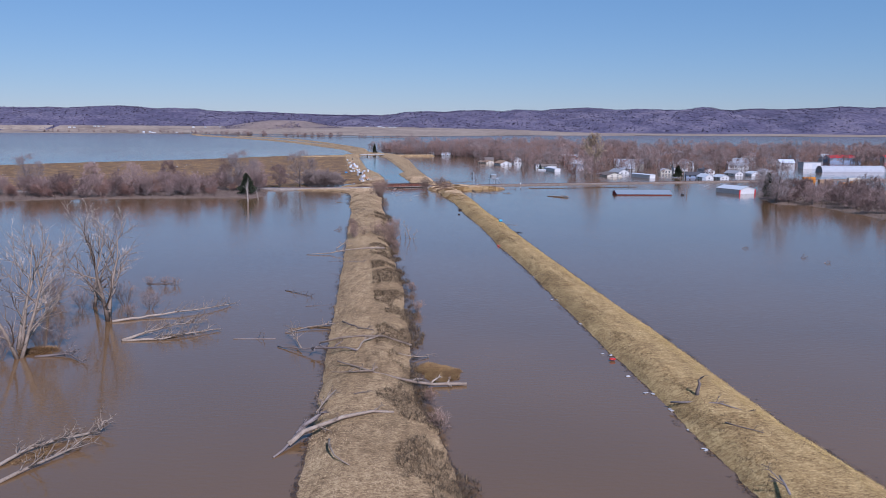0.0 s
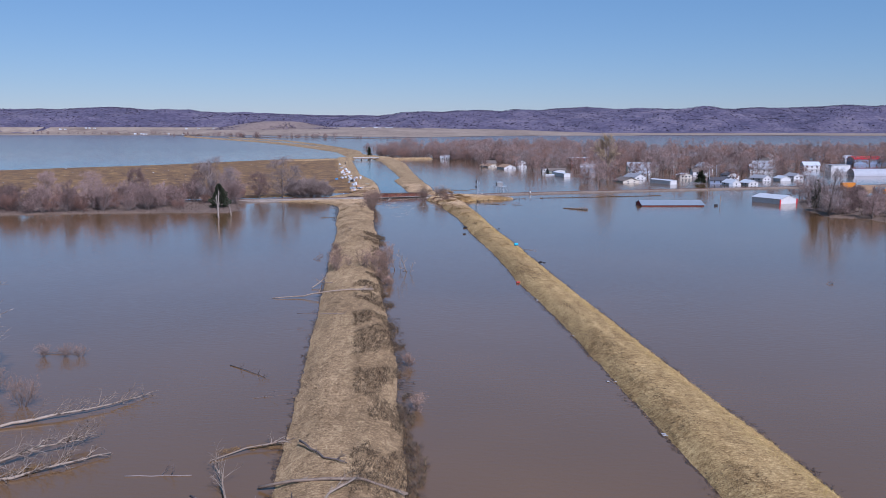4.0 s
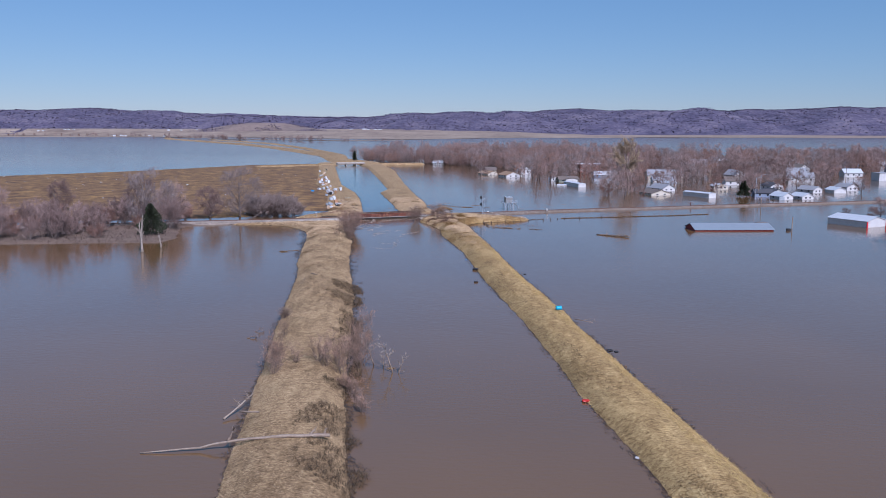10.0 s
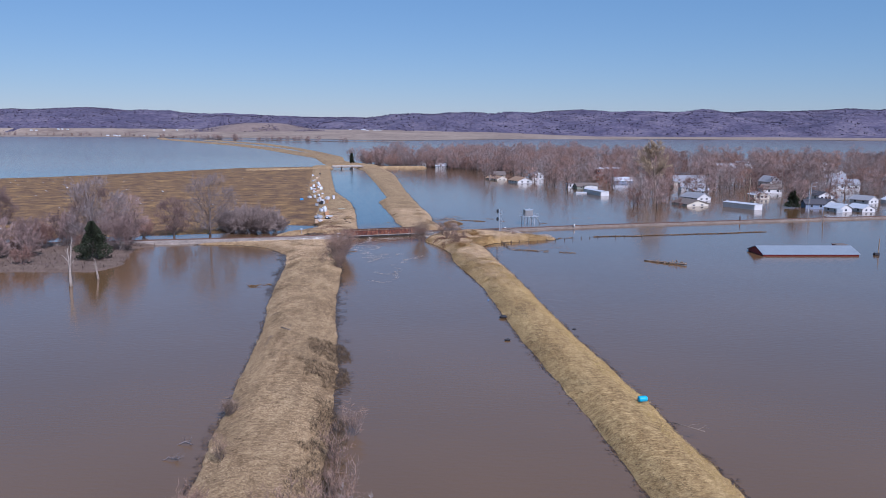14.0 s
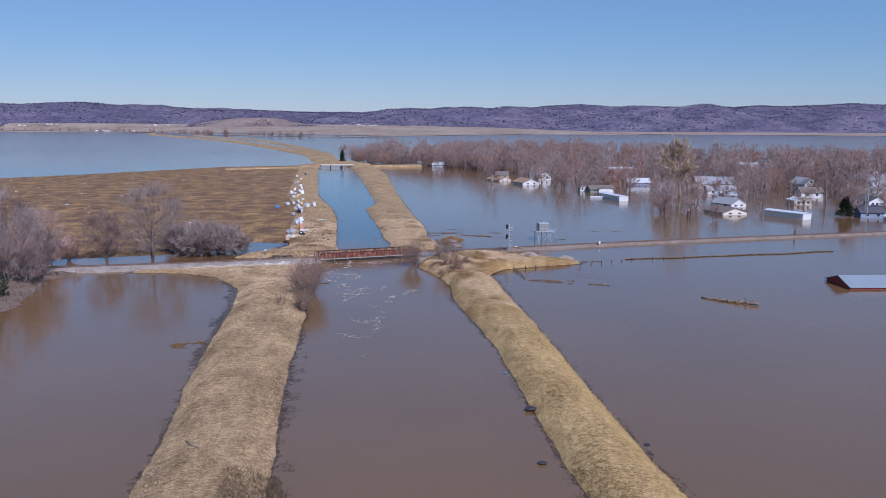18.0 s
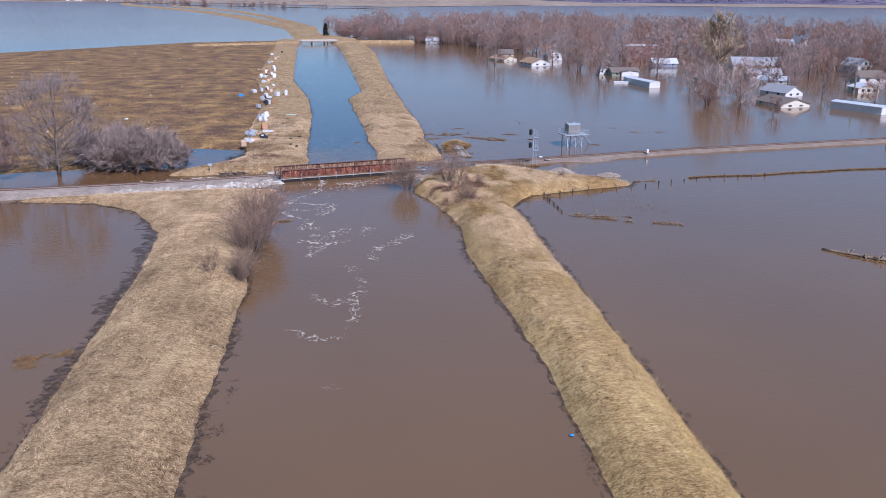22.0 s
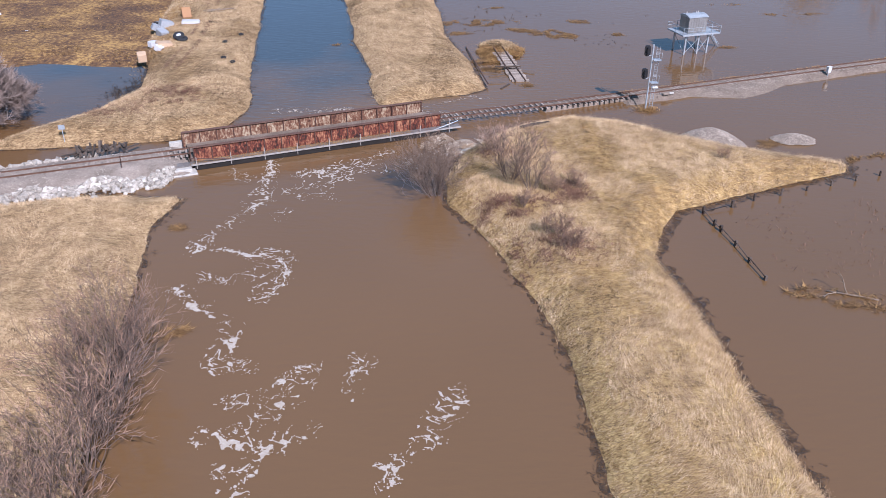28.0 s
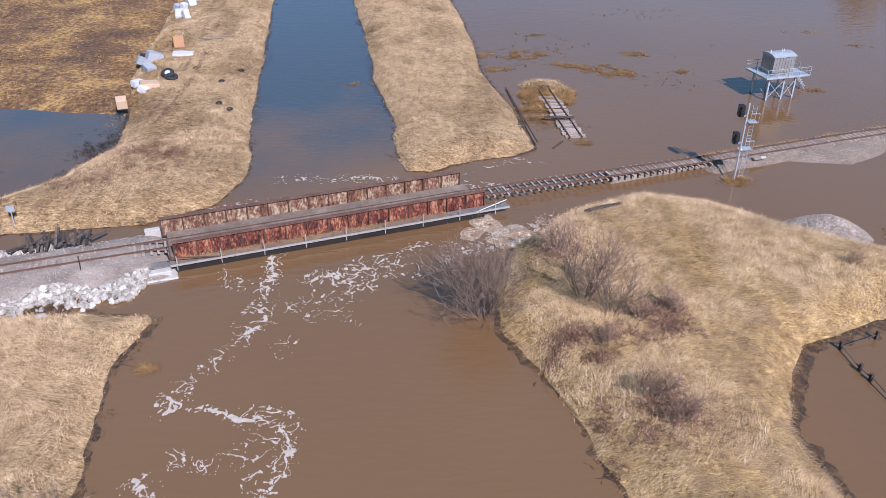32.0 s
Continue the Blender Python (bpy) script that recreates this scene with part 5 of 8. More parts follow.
part("brace", rod((LEN - 1.0, -3.75, 0.8), (LEN + 2.2, -3.75, 1.6), 0.05), STEEL, bridge)
part("end_plate", boxm(-0.12, -0.02, -2.8, -2.2, 0.4, 2.4), RUST_DARK, bridge)
q = np.stack([gr.uniform(0, LEN - 4, 3600), gr.uniform(-3.7, -2.75, 3600), np.full(3600, 0.81)], 1)
w3 = [BR @ Vector(v) for v in q]
tufts("straw_litter", np.array([(v.x, v.y, v.z) for v in w3]), LITTER_STRAW, "straw caught on the bridge walkway", (0.1, 0.35), 0.05, 2, 0.92, None, 31)

# abutments
bm = boxm(-2.3, -0.15, -4.3, -2.5, -0.5, 0.55, 0.08)
box(bm, -2.4, 0.3, -4.9, -3.2, -0.6, 0.15, None, 0.08)
ab = thing("abutment", BR, "pale concrete bridge abutment with a cracked block", "abutment")
part("block", bm, CONCRETE, ab)
part("ledge", boxm(-3.6, -0.2, -3.6, -2.5, 0.58, 0.68, 0.02), GRATING, ab, "grey steel grating")
ab2 = thing("abutment", BR, "white concrete stub beside the bridge end", "abutment")
part("block", boxm(-1.9, -0.3, 2.9, 3.5, -0.4, 1.1, 0.05), CONCRETE, ab2)
ab3 = thing("pier", BR, "dark bridge pier standing in the torrent", "pier")
part("block", boxm(LEN - 0.9, LEN + 0.1, -3.2, 2.8, -0.5, 0.04, 0.05), RUST_DARK, ab3)


# ---- riprap and gravel ----
def stone_mesh(seed):
    r = random.Random(seed)
    bm = bmesh.new()
    bmesh.ops.create_icosphere(bm, subdivisions=1, radius=1)
    for v in bm.verts:
        v.co = Vector((v.co.x * 1.2, v.co.y, v.co.z * 0.75)) * r.uniform(0.75, 1.15)
    me = from_bm("stone", bm)
    me.materials.append(RIPRAP)
    return me


STONES = [stone_mesh(i) for i in range(6)]
rip = thing("riprap", pose(0, 0, 0), "white broken riprap stones along the railway embankment", "riprap")
sr = random.Random(9)
many_v, many_f = [], []
for i in range(1150):
    x = -33 - 30 * sr.random() ** 1.6
    cy = np.interp(x, [t[0] for t in TRACK], [t[1] for t in TRACK])
    near = sr.random() < 0.68 or x > -43
    off = -4.3 - abs(sr.gauss(0, 1.2)) + 0.5 * math.sin(x * 0.9) if near else sr.uniform(3.4, 4.8)
    if not near and x < -56 and sr.random() < 0.6:
        continue
    y = cy + off
    z = float(EMB_L.at(np.array([x]), np.array([y]))[0][0])
    s = sr.uniform(0.13, 0.52) * (0.7 + 0.3 * sr.random())
    m = pose(x, y, max(z, 0.12) + 0.05, sr.uniform(0, 360), sr.uniform(0, 40), sr.uniform(0, 360)) @ Matrix.Scale(s, 4)
    me = sr.choice(STONES)
    if i < 1500 and x > -49 and s > 0.2 and len(rip.children) < 290:
        part("stone", me, None, rip, m=m)
    else:
        b = len(many_v)
        many_v += [m @ q.co for q in me.vertices]
        many_f += [tuple(b + k for k in g.vertices) for g in me.polygons]
tagged(part("stone_rest", mesh_of("stone_rest", many_v, many_f), RIPRAP, rip), kind="stuff")


def gravel_pile(x, y, rx, ry, h, turn, seed):
    nx, na = 14, 36
    v, f = [(0, 0, h)], []
    r = random.Random(seed)
    for i in range(1, nx + 1):
        for k in range(na):
            a, t = 2 * math.pi * k / na, i / nx
            w = 1 + 0.12 * math.sin(2 * a + seed) + 0.07 * math.sin(5 * a)
            v.append((rx * w * t * math.cos(a), ry * w * t * math.sin(a), h * (1 - t ** 1.6) - 0.12 * (i == nx) + r.uniform(-0.05, 0.05)))
    f += [(0, 1 + k, 1 + (k + 1) % na) for k in range(na)]
    for i in range(nx - 1):
        for k in range(na):
            a, b = 1 + i * na + k, 1 + i * na + (k + 1) % na
            f.append((a, a + na, b + na, b))
    ob = part("gravel_pile", mesh_of("gravel_pile", v, f), BALLAST, None, m=pose(x, y, 0.05, 0, 0, turn))
    tagged(ob, "low heap of grey gravel rising from the flood", "gravel", kind="stuff")
    a, t = np.random.default_rng(seed).uniform(0, 6.283, 2200), np.sqrt(np.random.default_rng(seed + 7).random(2200))
    w = 1 + 0.12 * np.sin(2 * a + seed) + 0.07 * np.sin(5 * a)
    X, Y, c, d = rx * w * t * np.cos(a), ry * w * t * np.sin(a), math.cos(radians(turn)), math.sin(radians(turn))
    pebbles("gravel_stones", np.stack([x + X * c - Y * d, y + X * d + Y * c, 0.06 + h * (1 - t ** 1.6)], 1), 0.09, "broken grey stones on the gravel heap", seed)


gravel_pile(31.0, 259.0, 4.0, 3.2, 2.2, -20, 1)
gravel_pile(42.2, 260.2, 2.5, 1.9, 0.8, 0, 2)

# stacked old ties beside the track
for i in range(26):
    a = i / 25
    ob = part("old_tie", tie_me, None, None, m=pose(-45.5 + 6.0 * a + sr.uniform(-0.3, 0.3), 257.0 + 1.6 * a + sr.uniform(-0.5, 0.5), 0.95 + sr.uniform(0, 0.35), sr.uniform(-12, 12), sr.uniform(-8, 8), 20 + sr.uniform(-14, 14) if i % 5 else -30))
    tagged(ob, "discarded dark wooden railway tie in a heap", "railway tie", "heap of old ties")


# ---- signal mast ----
sg = thing("railway_signal", pose(26.3, 271.6, 0), "galvanised signal mast with two black signal heads and a ladder", "railway signal")
mast = part("mast", rod((0, 0, -0.6), (0, 0, 9.0), 0.11, 8), STEEL, sg)
for x in (0.75, 1.2):
    part("ladder_rail", rod((x - 0.25, 0.15, 0.1), (x - 0.25, 0.05, 8.7), 0.035), STEEL, sg)
for i in range(24):
    part("rung", rod((0.5, 0.13, 0.5 + i * 0.34), (0.95, 0.13, 0.5 + i * 0.34), 0.02, 4), STEEL, sg)
for z in (7.0, 3.9):
    pf = part("platform", boxm(0.15, 1.15, -0.5, 0.5, z - 0.06, z), STEEL, sg)
    part("guard_rail", rod((1.15, -0.5, z), (1.15, -0.5, z + 1.0), 0.03), STEEL, pf)
    part("guard_rail", rod((0.2, -0.5, z + 1.0), (1.15, -0.5, z + 1.0), 0.03), STEEL, pf)
    part("bracket", rod((0, 0, z - 0.5), (1.0, 0, z - 0.05), 0.03), STEEL, pf)
for z in (8.2, 5.1):
    bm = bmesh.new()
    n = 14
    ring = [(0.42 * math.cos(2 * math.pi * k / n), 0.42 * math.sin(2 * math.pi * k / n) + (0.32 if math.sin(2 * math.pi * k / n) > 0 else -0.32)) for k in range(n)]
    lo = [bm.verts.new((-0.75 + a, -0.14, z + b)) for a, b in ring]
    hi = [bm.verts.new((-0.75 + a, -0.02, z + b)) for a, b in ring]
    bm.faces.new(lo)
    bm.faces.new(hi[::-1])
    for k in range(n):
        bm.faces.new((lo[k], hi[k], hi[(k + 1) % n], lo[(k + 1) % n]))
    hd = part("signal_head", bm, BLACK, sg, "black signal head")
    for dz in (0.35, -0.35):
        part("visor", rod((-0.75, -0.14, z + dz), (-0.75, -0.6, z + dz - 0.03), 0.17, 10), BLACK, hd)
    part("housing", boxm(-1.0, -0.5, -0.02, 0.4, z - 0.6, z + 0.6, 0.04), BLACK, hd)
    part("bracket", rod((-0.55, 0, z - 0.75), (0, 0, z - 0.55), 0.05), STEEL, hd)
q = np.stack([gr.normal(26.6, 0.7, 160), gr.normal(271.4, 0.5, 160), np.full(160, 0.08)], 1)
tufts("straw_litter", q, LITTER_STRAW, "straw drift round the signal's foot", (0.5, 1.0), 0.07, 3, 0.7, None, 32)

# relay boxes and fittings along the track
rb = thing("relay_box", pose(57.6, 284.3, 0.3, 0, 0, 16), "small white trackside cabinet on a post", "cabinet")
part("post", boxm(-0.06, 0.06, -0.06, 0.06, -0.4, 0.7), STEEL, rb)
part("cabinet", boxm(-0.3, 0.3, -0.25, 0.25, 0.55, 1.4, 0.04), WHITE, rb)
part("lid", boxm(-0.35, 0.35, -0.3, 0.3, 1.4, 1.48, 0.02), WHITE, rb)
sm = thing("switch_machine", pose(30.6, 275.8, 0.62, 0, 0, 18), "grey cast switch machine beside the rail", "switch machine")
part("case", boxm(-0.9, 0.1, -0.25, 0.25, 0, 0.32, 0.08), BALLAST, sm)
part("motor", boxm(0.15, 0.9, -0.2, 0.2, 0, 0.28, 0.1), CONCRETE, sm)
part("rod", rod((-1.1, 0.1, 0.1), (-0.6, 1.6, 0.1), 0.04), STEEL, sm)
ln = thing("lantern_box", pose(29.2, 277.9, 0.8), "white rounded fitting beside the rails", "fitting")
part("case", boxm(-0.45, 0.45, -0.3, 0.3, 0, 0.35, 0.12), WHITE, ln)
ps = thing("trackside_post", pose(133.1, 306.5, 0.4), "short dark post beside the track", "post")
part("post", boxm(-0.22, 0.22, -0.22, 0.22, -0.3, 2.2, 0.04), RUST_DARK, ps)
sn = thing("trackside_sign", pose(-48.1, 261.6, 0.4, 0, 0, 10), "small white blank sign on a steel post", "sign")
part("post", boxm(-0.04, 0.04, -0.04, 0.04, -0.3, 2.1), STEEL, sn)
part("board", boxm(-0.38, 0.38, -0.07, -0.04, 1.6, 2.2, 0.01), STEEL, sn)
st2 = thing("marker_post", pose(-38.6, 252.4, 0.5), "thin dark marker post in the ballast", "post")
part("post", rod((0, 0, -0.4), (0.05, 0, 1.9), 0.05), RUST_DARK, st2)

# ---- equipment platform ----
pl = thing("equipment_platform", pose(38.4, 295.6, 0, 0, 0, 15), "galvanised raised platform carrying a grey equipment shelter", "platform")
# local x runs along the long side, y across
PX, PY, PZ = 6.9, 4.8, 3.4
part("deck", boxm(0, PX, 0, PY, PZ - 0.22, PZ, 0.02), STEEL, pl)
for x in (1.0, 3.4, 5.2):
    for y in (0.7, 4.0):
        part("leg", boxm(x - 0.12, x + 0.12, y - 0.12, y + 0.12, -0.6, PZ - 0.22), STEEL, pl)
for a, b in (((1, 0.7, 0.2), (3.4, 0.7, 2.6)), ((3.4, 0.7, 0.2), (1, 0.7, 2.6)), ((3.4, 0.7, 0.2), (5.2, 0.7, 2.6)), ((5.2, 0.7, 0.2), (3.4, 0.7, 2.6)), ((1, 0.7, 0.2), (1, 4, 2.6)), ((5.2, 0.7, 0.2), (5.2, 4, 2.6))):
    part("brace", rod(a, b, 0.05, 5), STEEL, pl)
for x, y in [(i * PX / 4, 0.04) for i in range(5)] + [(i * PX / 4, PY - 0.04) for i in range(5)] + [(0.04, PY / 2), (PX - 0.04, PY / 2)]:
    part("post", boxm(x - 0.035, x + 0.035, y - 0.035, y + 0.035, PZ, PZ + 1.1), STEEL, pl)
for z in (0.55, 1.08):
    for a, b in (((0, 0.04), (PX, 0.04)), ((0, PY - 0.04), (PX - 1.2, PY - 0.04)), ((0.04, 0), (0.04, PY)), ((PX - 0.04, 0), (PX - 0.04, PY))):
        part("hand_rail", rod((*a, PZ + z), (*b, PZ + z), 0.03, 5), STEEL, pl)
for s in (0, 1.0):
    part("stringer", rod((PX - 0.3, 4.0 - s, PZ - 0.1), (PX + 2.2, 4.0 - s, 0.1), 0.09, 4), STEEL, pl)
for i in range(9):
    part("tread", boxm(PX + i * 0.27 - 0.12, PX + i * 0.27 + 0.14, 3.0, 4.0, PZ - 0.35 - i * 0.31, PZ - 0.31 - i * 0.31), STEEL, pl)
SHELTER_SIDE = mottled("ribbed_grey_metal", ((0.20, 0.19, 0.175), (0.28, 0.268, 0.25), (0.36, 0.345, 0.325)), (1.2, 0.2), 0.5, 0.1, 0.05, metal=0.4)
sh = thing("equipment_shelter", pose(38.4, 295.6, PZ, 0, 0, 15), "grey ribbed metal equipment shelter on the platform", "shelter")
part("wall", boxm(1.3, 4.7, 0.9, 3.5, 0.02, 2.5, 0.03), SHELTER_SIDE, sh)
for i in range(8):
    part("rib", boxm(1.3 + i * 0.46, 1.38 + i * 0.46, 0.86, 0.9, 0.05, 2.45), SHELTER_SIDE, sh)
bm = bmesh.new()
prof = [(0.8, 2.45), (0.8, 2.55), (1.5, 2.78), (2.2, 2.86), (2.9, 2.78), (3.6, 2.55), (3.6, 2.45)]
lo = [bm.verts.new((1.2, y, z)) for y, z in prof]
hi = [bm.verts.new((4.8, y, z)) for y, z in prof]
bm.faces.new(lo[::-1])
bm.faces.new(hi)
for k in range(len(prof)):
    bm.faces.new((lo[k], lo[(k + 1) % len(prof)], hi[(k + 1) % len(prof)], hi[k]))
bmesh.ops.recalc_face_normals(bm, faces=bm.faces)
rf = part("roof", bm, STEEL, sh)
for x in (1.5, 3.3, 3.6):
    part("vent", rod((x, 2.2, 2.8), (x, 2.2, 3.2), 0.06), WHITE, rf)
part("door", boxm(1.27, 1.3, 1.5, 2.5, 0.1, 2.15), SHELTER_SIDE, sh)


# ---- drift timber ----
def limb(name, label, pts, r0, r1, twigs=0, seed=0, material=None, category="log", group="", spread=1.6):
    """A crooked fallen trunk through given places, with side branches."""
    r = random.Random(seed)
    base = Vector(pts[0])
    ob = thing(name, Matrix.Translation(base), label, category, group)
    line = []
    for a, b in zip(pts, pts[1:]):
        a, b = Vector(a), Vector(b)
        k = max(2, int((b - a).length / 1.5))
        for i in range(k):
            line.append(a.lerp(b, i / k) - base + Vector((r.gauss(0, 0.07), r.gauss(0, 0.07), r.gauss(0, 0.04))) * (1 if line else 0))
    line.append(Vector(pts[-1]) - base)
    v, f = [], []
    n = len(line)
    tube(v, f, line, [0.75 * (r0 + (r1 - r0) * i / (n - 1)) * r.uniform(0.88, 1.1) for i in range(n)], 7)
    part("trunk", mesh_of("trunk", v, f, True), material or PALE_WOOD, ob)
    for i in range(twigs):
        p, d = along_line(line, r.uniform(0.25, 1.0))
        e = sideways(r, d, r.uniform(0.5, 1.1))
        e.z = abs(e.z) * 0.7 + 0.1
        ln = spread * r.uniform(0.6, 1.5)
        v, f = [], []
        br = bend(r, p, e, ln, 4, 0.2, 0)
        w = max(0.03, r1 * 0.7)
        tube(v, f, br, [w, w * 0.8, w * 0.6, w * 0.4, 0.008], 4)
        for _ in range(4):
            q, g = along_line(br, r.uniform(0.3, 1))
            tube(v, f, bend(r, q, sideways(r, g, 0.8), ln * 0.4, 2, 0.2, 0), [w * 0.45, w * 0.3, 0.006], 3)
        part("branch", mesh_of("branch", v, f, True), material or PALE_WOOD, ob)
    return ob


DRIFT = "drift logs on the levee"
limb("fallen_log", "long pale driftwood trunk lying across the levee into the water", [(-36.3, -5, 0.1), (-29, -4.3, 0.5), (-24, -4.2, 1.4), (-18, -4.6, 2.05), (-12.6, -4.4, 2.0)], 0.11, 0.34, 4, 1, group=DRIFT)
limb("fallen_log", "bleached log laid across the levee top", [(-15.0, -156.5, 0.5), (-13.4, -154.3, 1.4), (-8.7, -151.3, 2.1), (-5.3, -149.0, 2.1), (-2.4, -148.8, 1.9)], 0.5, 0.2, 3, 2, group=DRIFT)
limb("fallen_log", "splintered brown root end of a drift log", [(-16.3, -159.5, 0.05), (-14.8, -155.6, 0.5), (-13.9, -151.9, 1.2), (-12.4, -150.2, 1.7)], 0.16, 0.4, 7, 41, BARK, group=DRIFT)
limb("fallen_log", "long bleached log reaching over a heap of drift straw", [(-12.6, -125.4, 1.95), (-7.6, -130.4, 2.1), (-1.2, -132.4, 1.0), (2.8, -132.0, 0.4), (7.8, -131.6, 0.2)], 0.15, 0.36, 4, 3, group=DRIFT)
limb("fallen_branch", "side branch of a bleached log", [(-13.0, -130.9, 1.9), (-10.1, -131.2, 2.0), (-6.4, -131.0, 2.1)], 0.08, 0.2, 4, 42, group=DRIFT)
limb("fallen_log", "straight grey beam across the levee", [(-18.0, -108.2, 0.3), (-14.0, -109.2, 1.6), (-9.9, -109.9, 2.1), (-6.2, -109.9, 2.1), (-1.2, -110.6, 0.6)], 0.26, 0.2, 2, 4, group=DRIFT)
limb("fallen_branch", "forked branch leaning on a beam", [(-10.2, -119.0, 2.0), (-9.4, -113.7, 2.2), (-6.8, -110.0, 2.3)], 0.22, 0.12, 5, 43, group=DRIFT)
limb("fallen_branch", "dark broken limb reaching into the water", [(-25.2, -109.8, 0.15), (-20.8, -113.0, 0.6), (-16.5, -115.6, 1.4), (-12.0, -117.8, 2.1), (-10.3, -119.2, 2.1)], 0.12, 0.26, 6, 5, BARK, group=DRIFT)
limb("fallen_branch", "bleached crown of a broken limb over the water", [(-20.5, -112.5, 0.5), (-22.4, -107.3, 1.0), (-23.6, -104.0, 1.3)], 0.2, 0.07, 16, 44, category="log", group=DRIFT, spread=2.2)
limb("fallen_branch", "pale branch on a drift of brown straw", [(-25.6, -100.2, 0.1), (-22.0, -97.0, 0.4), (-17.6, -95.4, 0.7)], 0.12, 0.16, 5, 45, group=DRIFT)
limb("fallen_branch", "dark broken branch in dry grass", [(-14.9, -98.3, 1.9), (-11.3, -103.7, 2.1), (-8.4, -105.4, 2.05)], 0.2, 0.1, 4, 6, BARK, group=DRIFT)
limb("fallen_branch", "grey crooked branch in dry grass", [(-9.7, -158.6, 2.0), (-9.3, -161.5, 2.1), (-8.4, -163.6, 2.05), (-6.5, -166.1, 1.95)], 0.2, 0.07, 2, 7, group=DRIFT)
limb("fallen_branch", "dead forked branch at the bank's rim", [(-13.2, -145.4, 0.6), (-12.4, -142.5, 1.3), (-11.2, -139.5, 1.8)], 0.1, 0.16, 5, 8, group=DRIFT)
limb("fallen_branch", "thin dark stick on the grass", [(-8.4, -141.4, 1.95), (-6.1, -140.6, 1.95)], 0.08, 0.06, 1, 46, BARK, group=DRIFT)
limb("fallen_branch", "thin branch reaching over the water's edge", [(-3.2, -118.0, 1.2), (-0.6, -117.6, 0.5), (1.9, -116.4, 0.1)], 0.1, 0.08, 4, 47, group=DRIFT)
limb("fallen_branch", "thin stick floating beside the levee", [(-34.4, -104.4, 0.05), (-26.6, -104.2, 0.05)], 0.12, 0.08, 2, 9, BARK)
limb("fallen_branch", "weathered branch on the levee slope", [(-28.6, 6.5, 0.3), (-27.0, 9.8, 1.1), (-25.8, 12.8, 1.7)], 0.2, 0.12, 6, 10, group=DRIFT)
limb("fallen_branch", "short bleached log in dry grass", [(-26, 5, 1.9), (-23.2, 4.4, 2.0)], 0.18, 0.16, 0, 11, group=DRIFT)
limb("fallen_branch", "thin forked branch in dry grass", [(-26.8, -27.5, 1.6), (-22.0, -29.5, 2.0), (-16.5, -29.8, 2.0)], 0.07, 0.09, 5, 12, BARK, group=DRIFT)
limb("fallen_branch", "dark stick on the bank", [(-32.5, 100, 0.5), (-31, 102.5, 1.2)], 0.12, 0.06, 2, 13, BARK, group=DRIFT)
limb("fallen_branch", "dark branch among trampled grass", [(-30.5, 112, 1.9), (-28.2, 109.5, 1.9)], 0.13, 0.06, 3, 14, BARK, group=DRIFT)
limb("dead_stump", "dark splintered stump on the grassy levee", [(40.0, -141.4, 1.6), (40.3, -141.2, 3.4), (40.6, -141.0, 4.3)], 0.42, 0.16, 2, 15, BARK, "stump", spread=0.8)
limb("fallen_log", "thin dead log beside a stump", [(36.2, -141.9, 1.0), (42, -145.3, 2.0), (47.4, -150.9, 1.4)], 0.2, 0.1, 4, 16, BARK, group=DRIFT)
limb("fallen_branch", "dark stick on the golden levee", [(40.2, -152.6, 2.0), (43.7, -156.2, 2.0)], 0.12, 0.06, 2, 17, BARK, group=DRIFT)
limb("fallen_branch", "short dark branch on the levee", [(39.7, -173.4, 2.0), (40.4, -169.0, 2.1)], 0.2, 0.12, 2, 18, BARK, group=DRIFT)
limb("fallen_branch", "pale branch near the levee crest", [(30.0, 59.8, 1.7), (33.4, 57.0, 1.5)], 0.1, 0.06, 2, 19, group=DRIFT)
limb("fallen_log", "dark charred log at the bank's rim", [(7.6, 261.2, 1.75), (11.4, 262.6, 1.75)], 0.26, 0.34, 0, 20, TIE, group=DRIFT)
limb("fallen_branch", "pale pole lying in dry grass", [(18.2, 259.5, 1.6), (22.0, 258.6, 1.4)], 0.06, 0.05, 0, 21, group=DRIFT)

FLOAT = "drift trees in the flood"
limb("drift_tree", "toppled bleached trunk low in the water", [(-45.6, -167.5, 0.1), (-43.5, -162.9, 0.3), (-41.5, -159.0, 0.4), (-40.8, -155.6, 0.4)], 0.34, 0.14, 14, 22, category="drift tree", group=FLOAT, spread=2.6)
limb("drift_tree", "brown drift tree with an upturned root", [(-48.0, -164.2, 0.1), (-46.3, -158.2, 0.4), (-43.7, -154.6, 0.5), (-39.9, -152.0, 0.3), (-39.6, -151.6, 1.6)], 0.3, 0.16, 26, 48, category="drift tree", group=FLOAT, spread=1.7)
limb("drift_tree", "half-sunken tree with a tangle of pale branches", [(-54.3, -106.2, 0.1), (-50.8, -102.5, 0.8), (-47.0, -98.5, 1.3), (-43.0, -95.0, 0.9)], 0.42, 0.1, 34, 23, category="drift tree", group=FLOAT, spread=3.0)
limb("drift_tree", "brown half-sunken limb of a toppled tree", [(-53.8, -106.4, 0.1), (-47.0, -105.2, 0.3), (-42.6, -101.8, 0.5), (-38.4, -98.0, 0.3)], 0.34, 0.1, 34, 49, category="drift tree", group=FLOAT, spread=2.4)
limb("drift_tree", "long sunken branch trailing pale twigs", [(-61.6, -91.8, 0.15), (-55.5, -87.9, 0.4), (-50.0, -84.8, 0.7), (-45.0, -81.0, 0.6), (-41.6, -75.7, 0.3)], 0.36, 0.08, 30, 24, category="drift tree", group=FLOAT, spread=2.6)
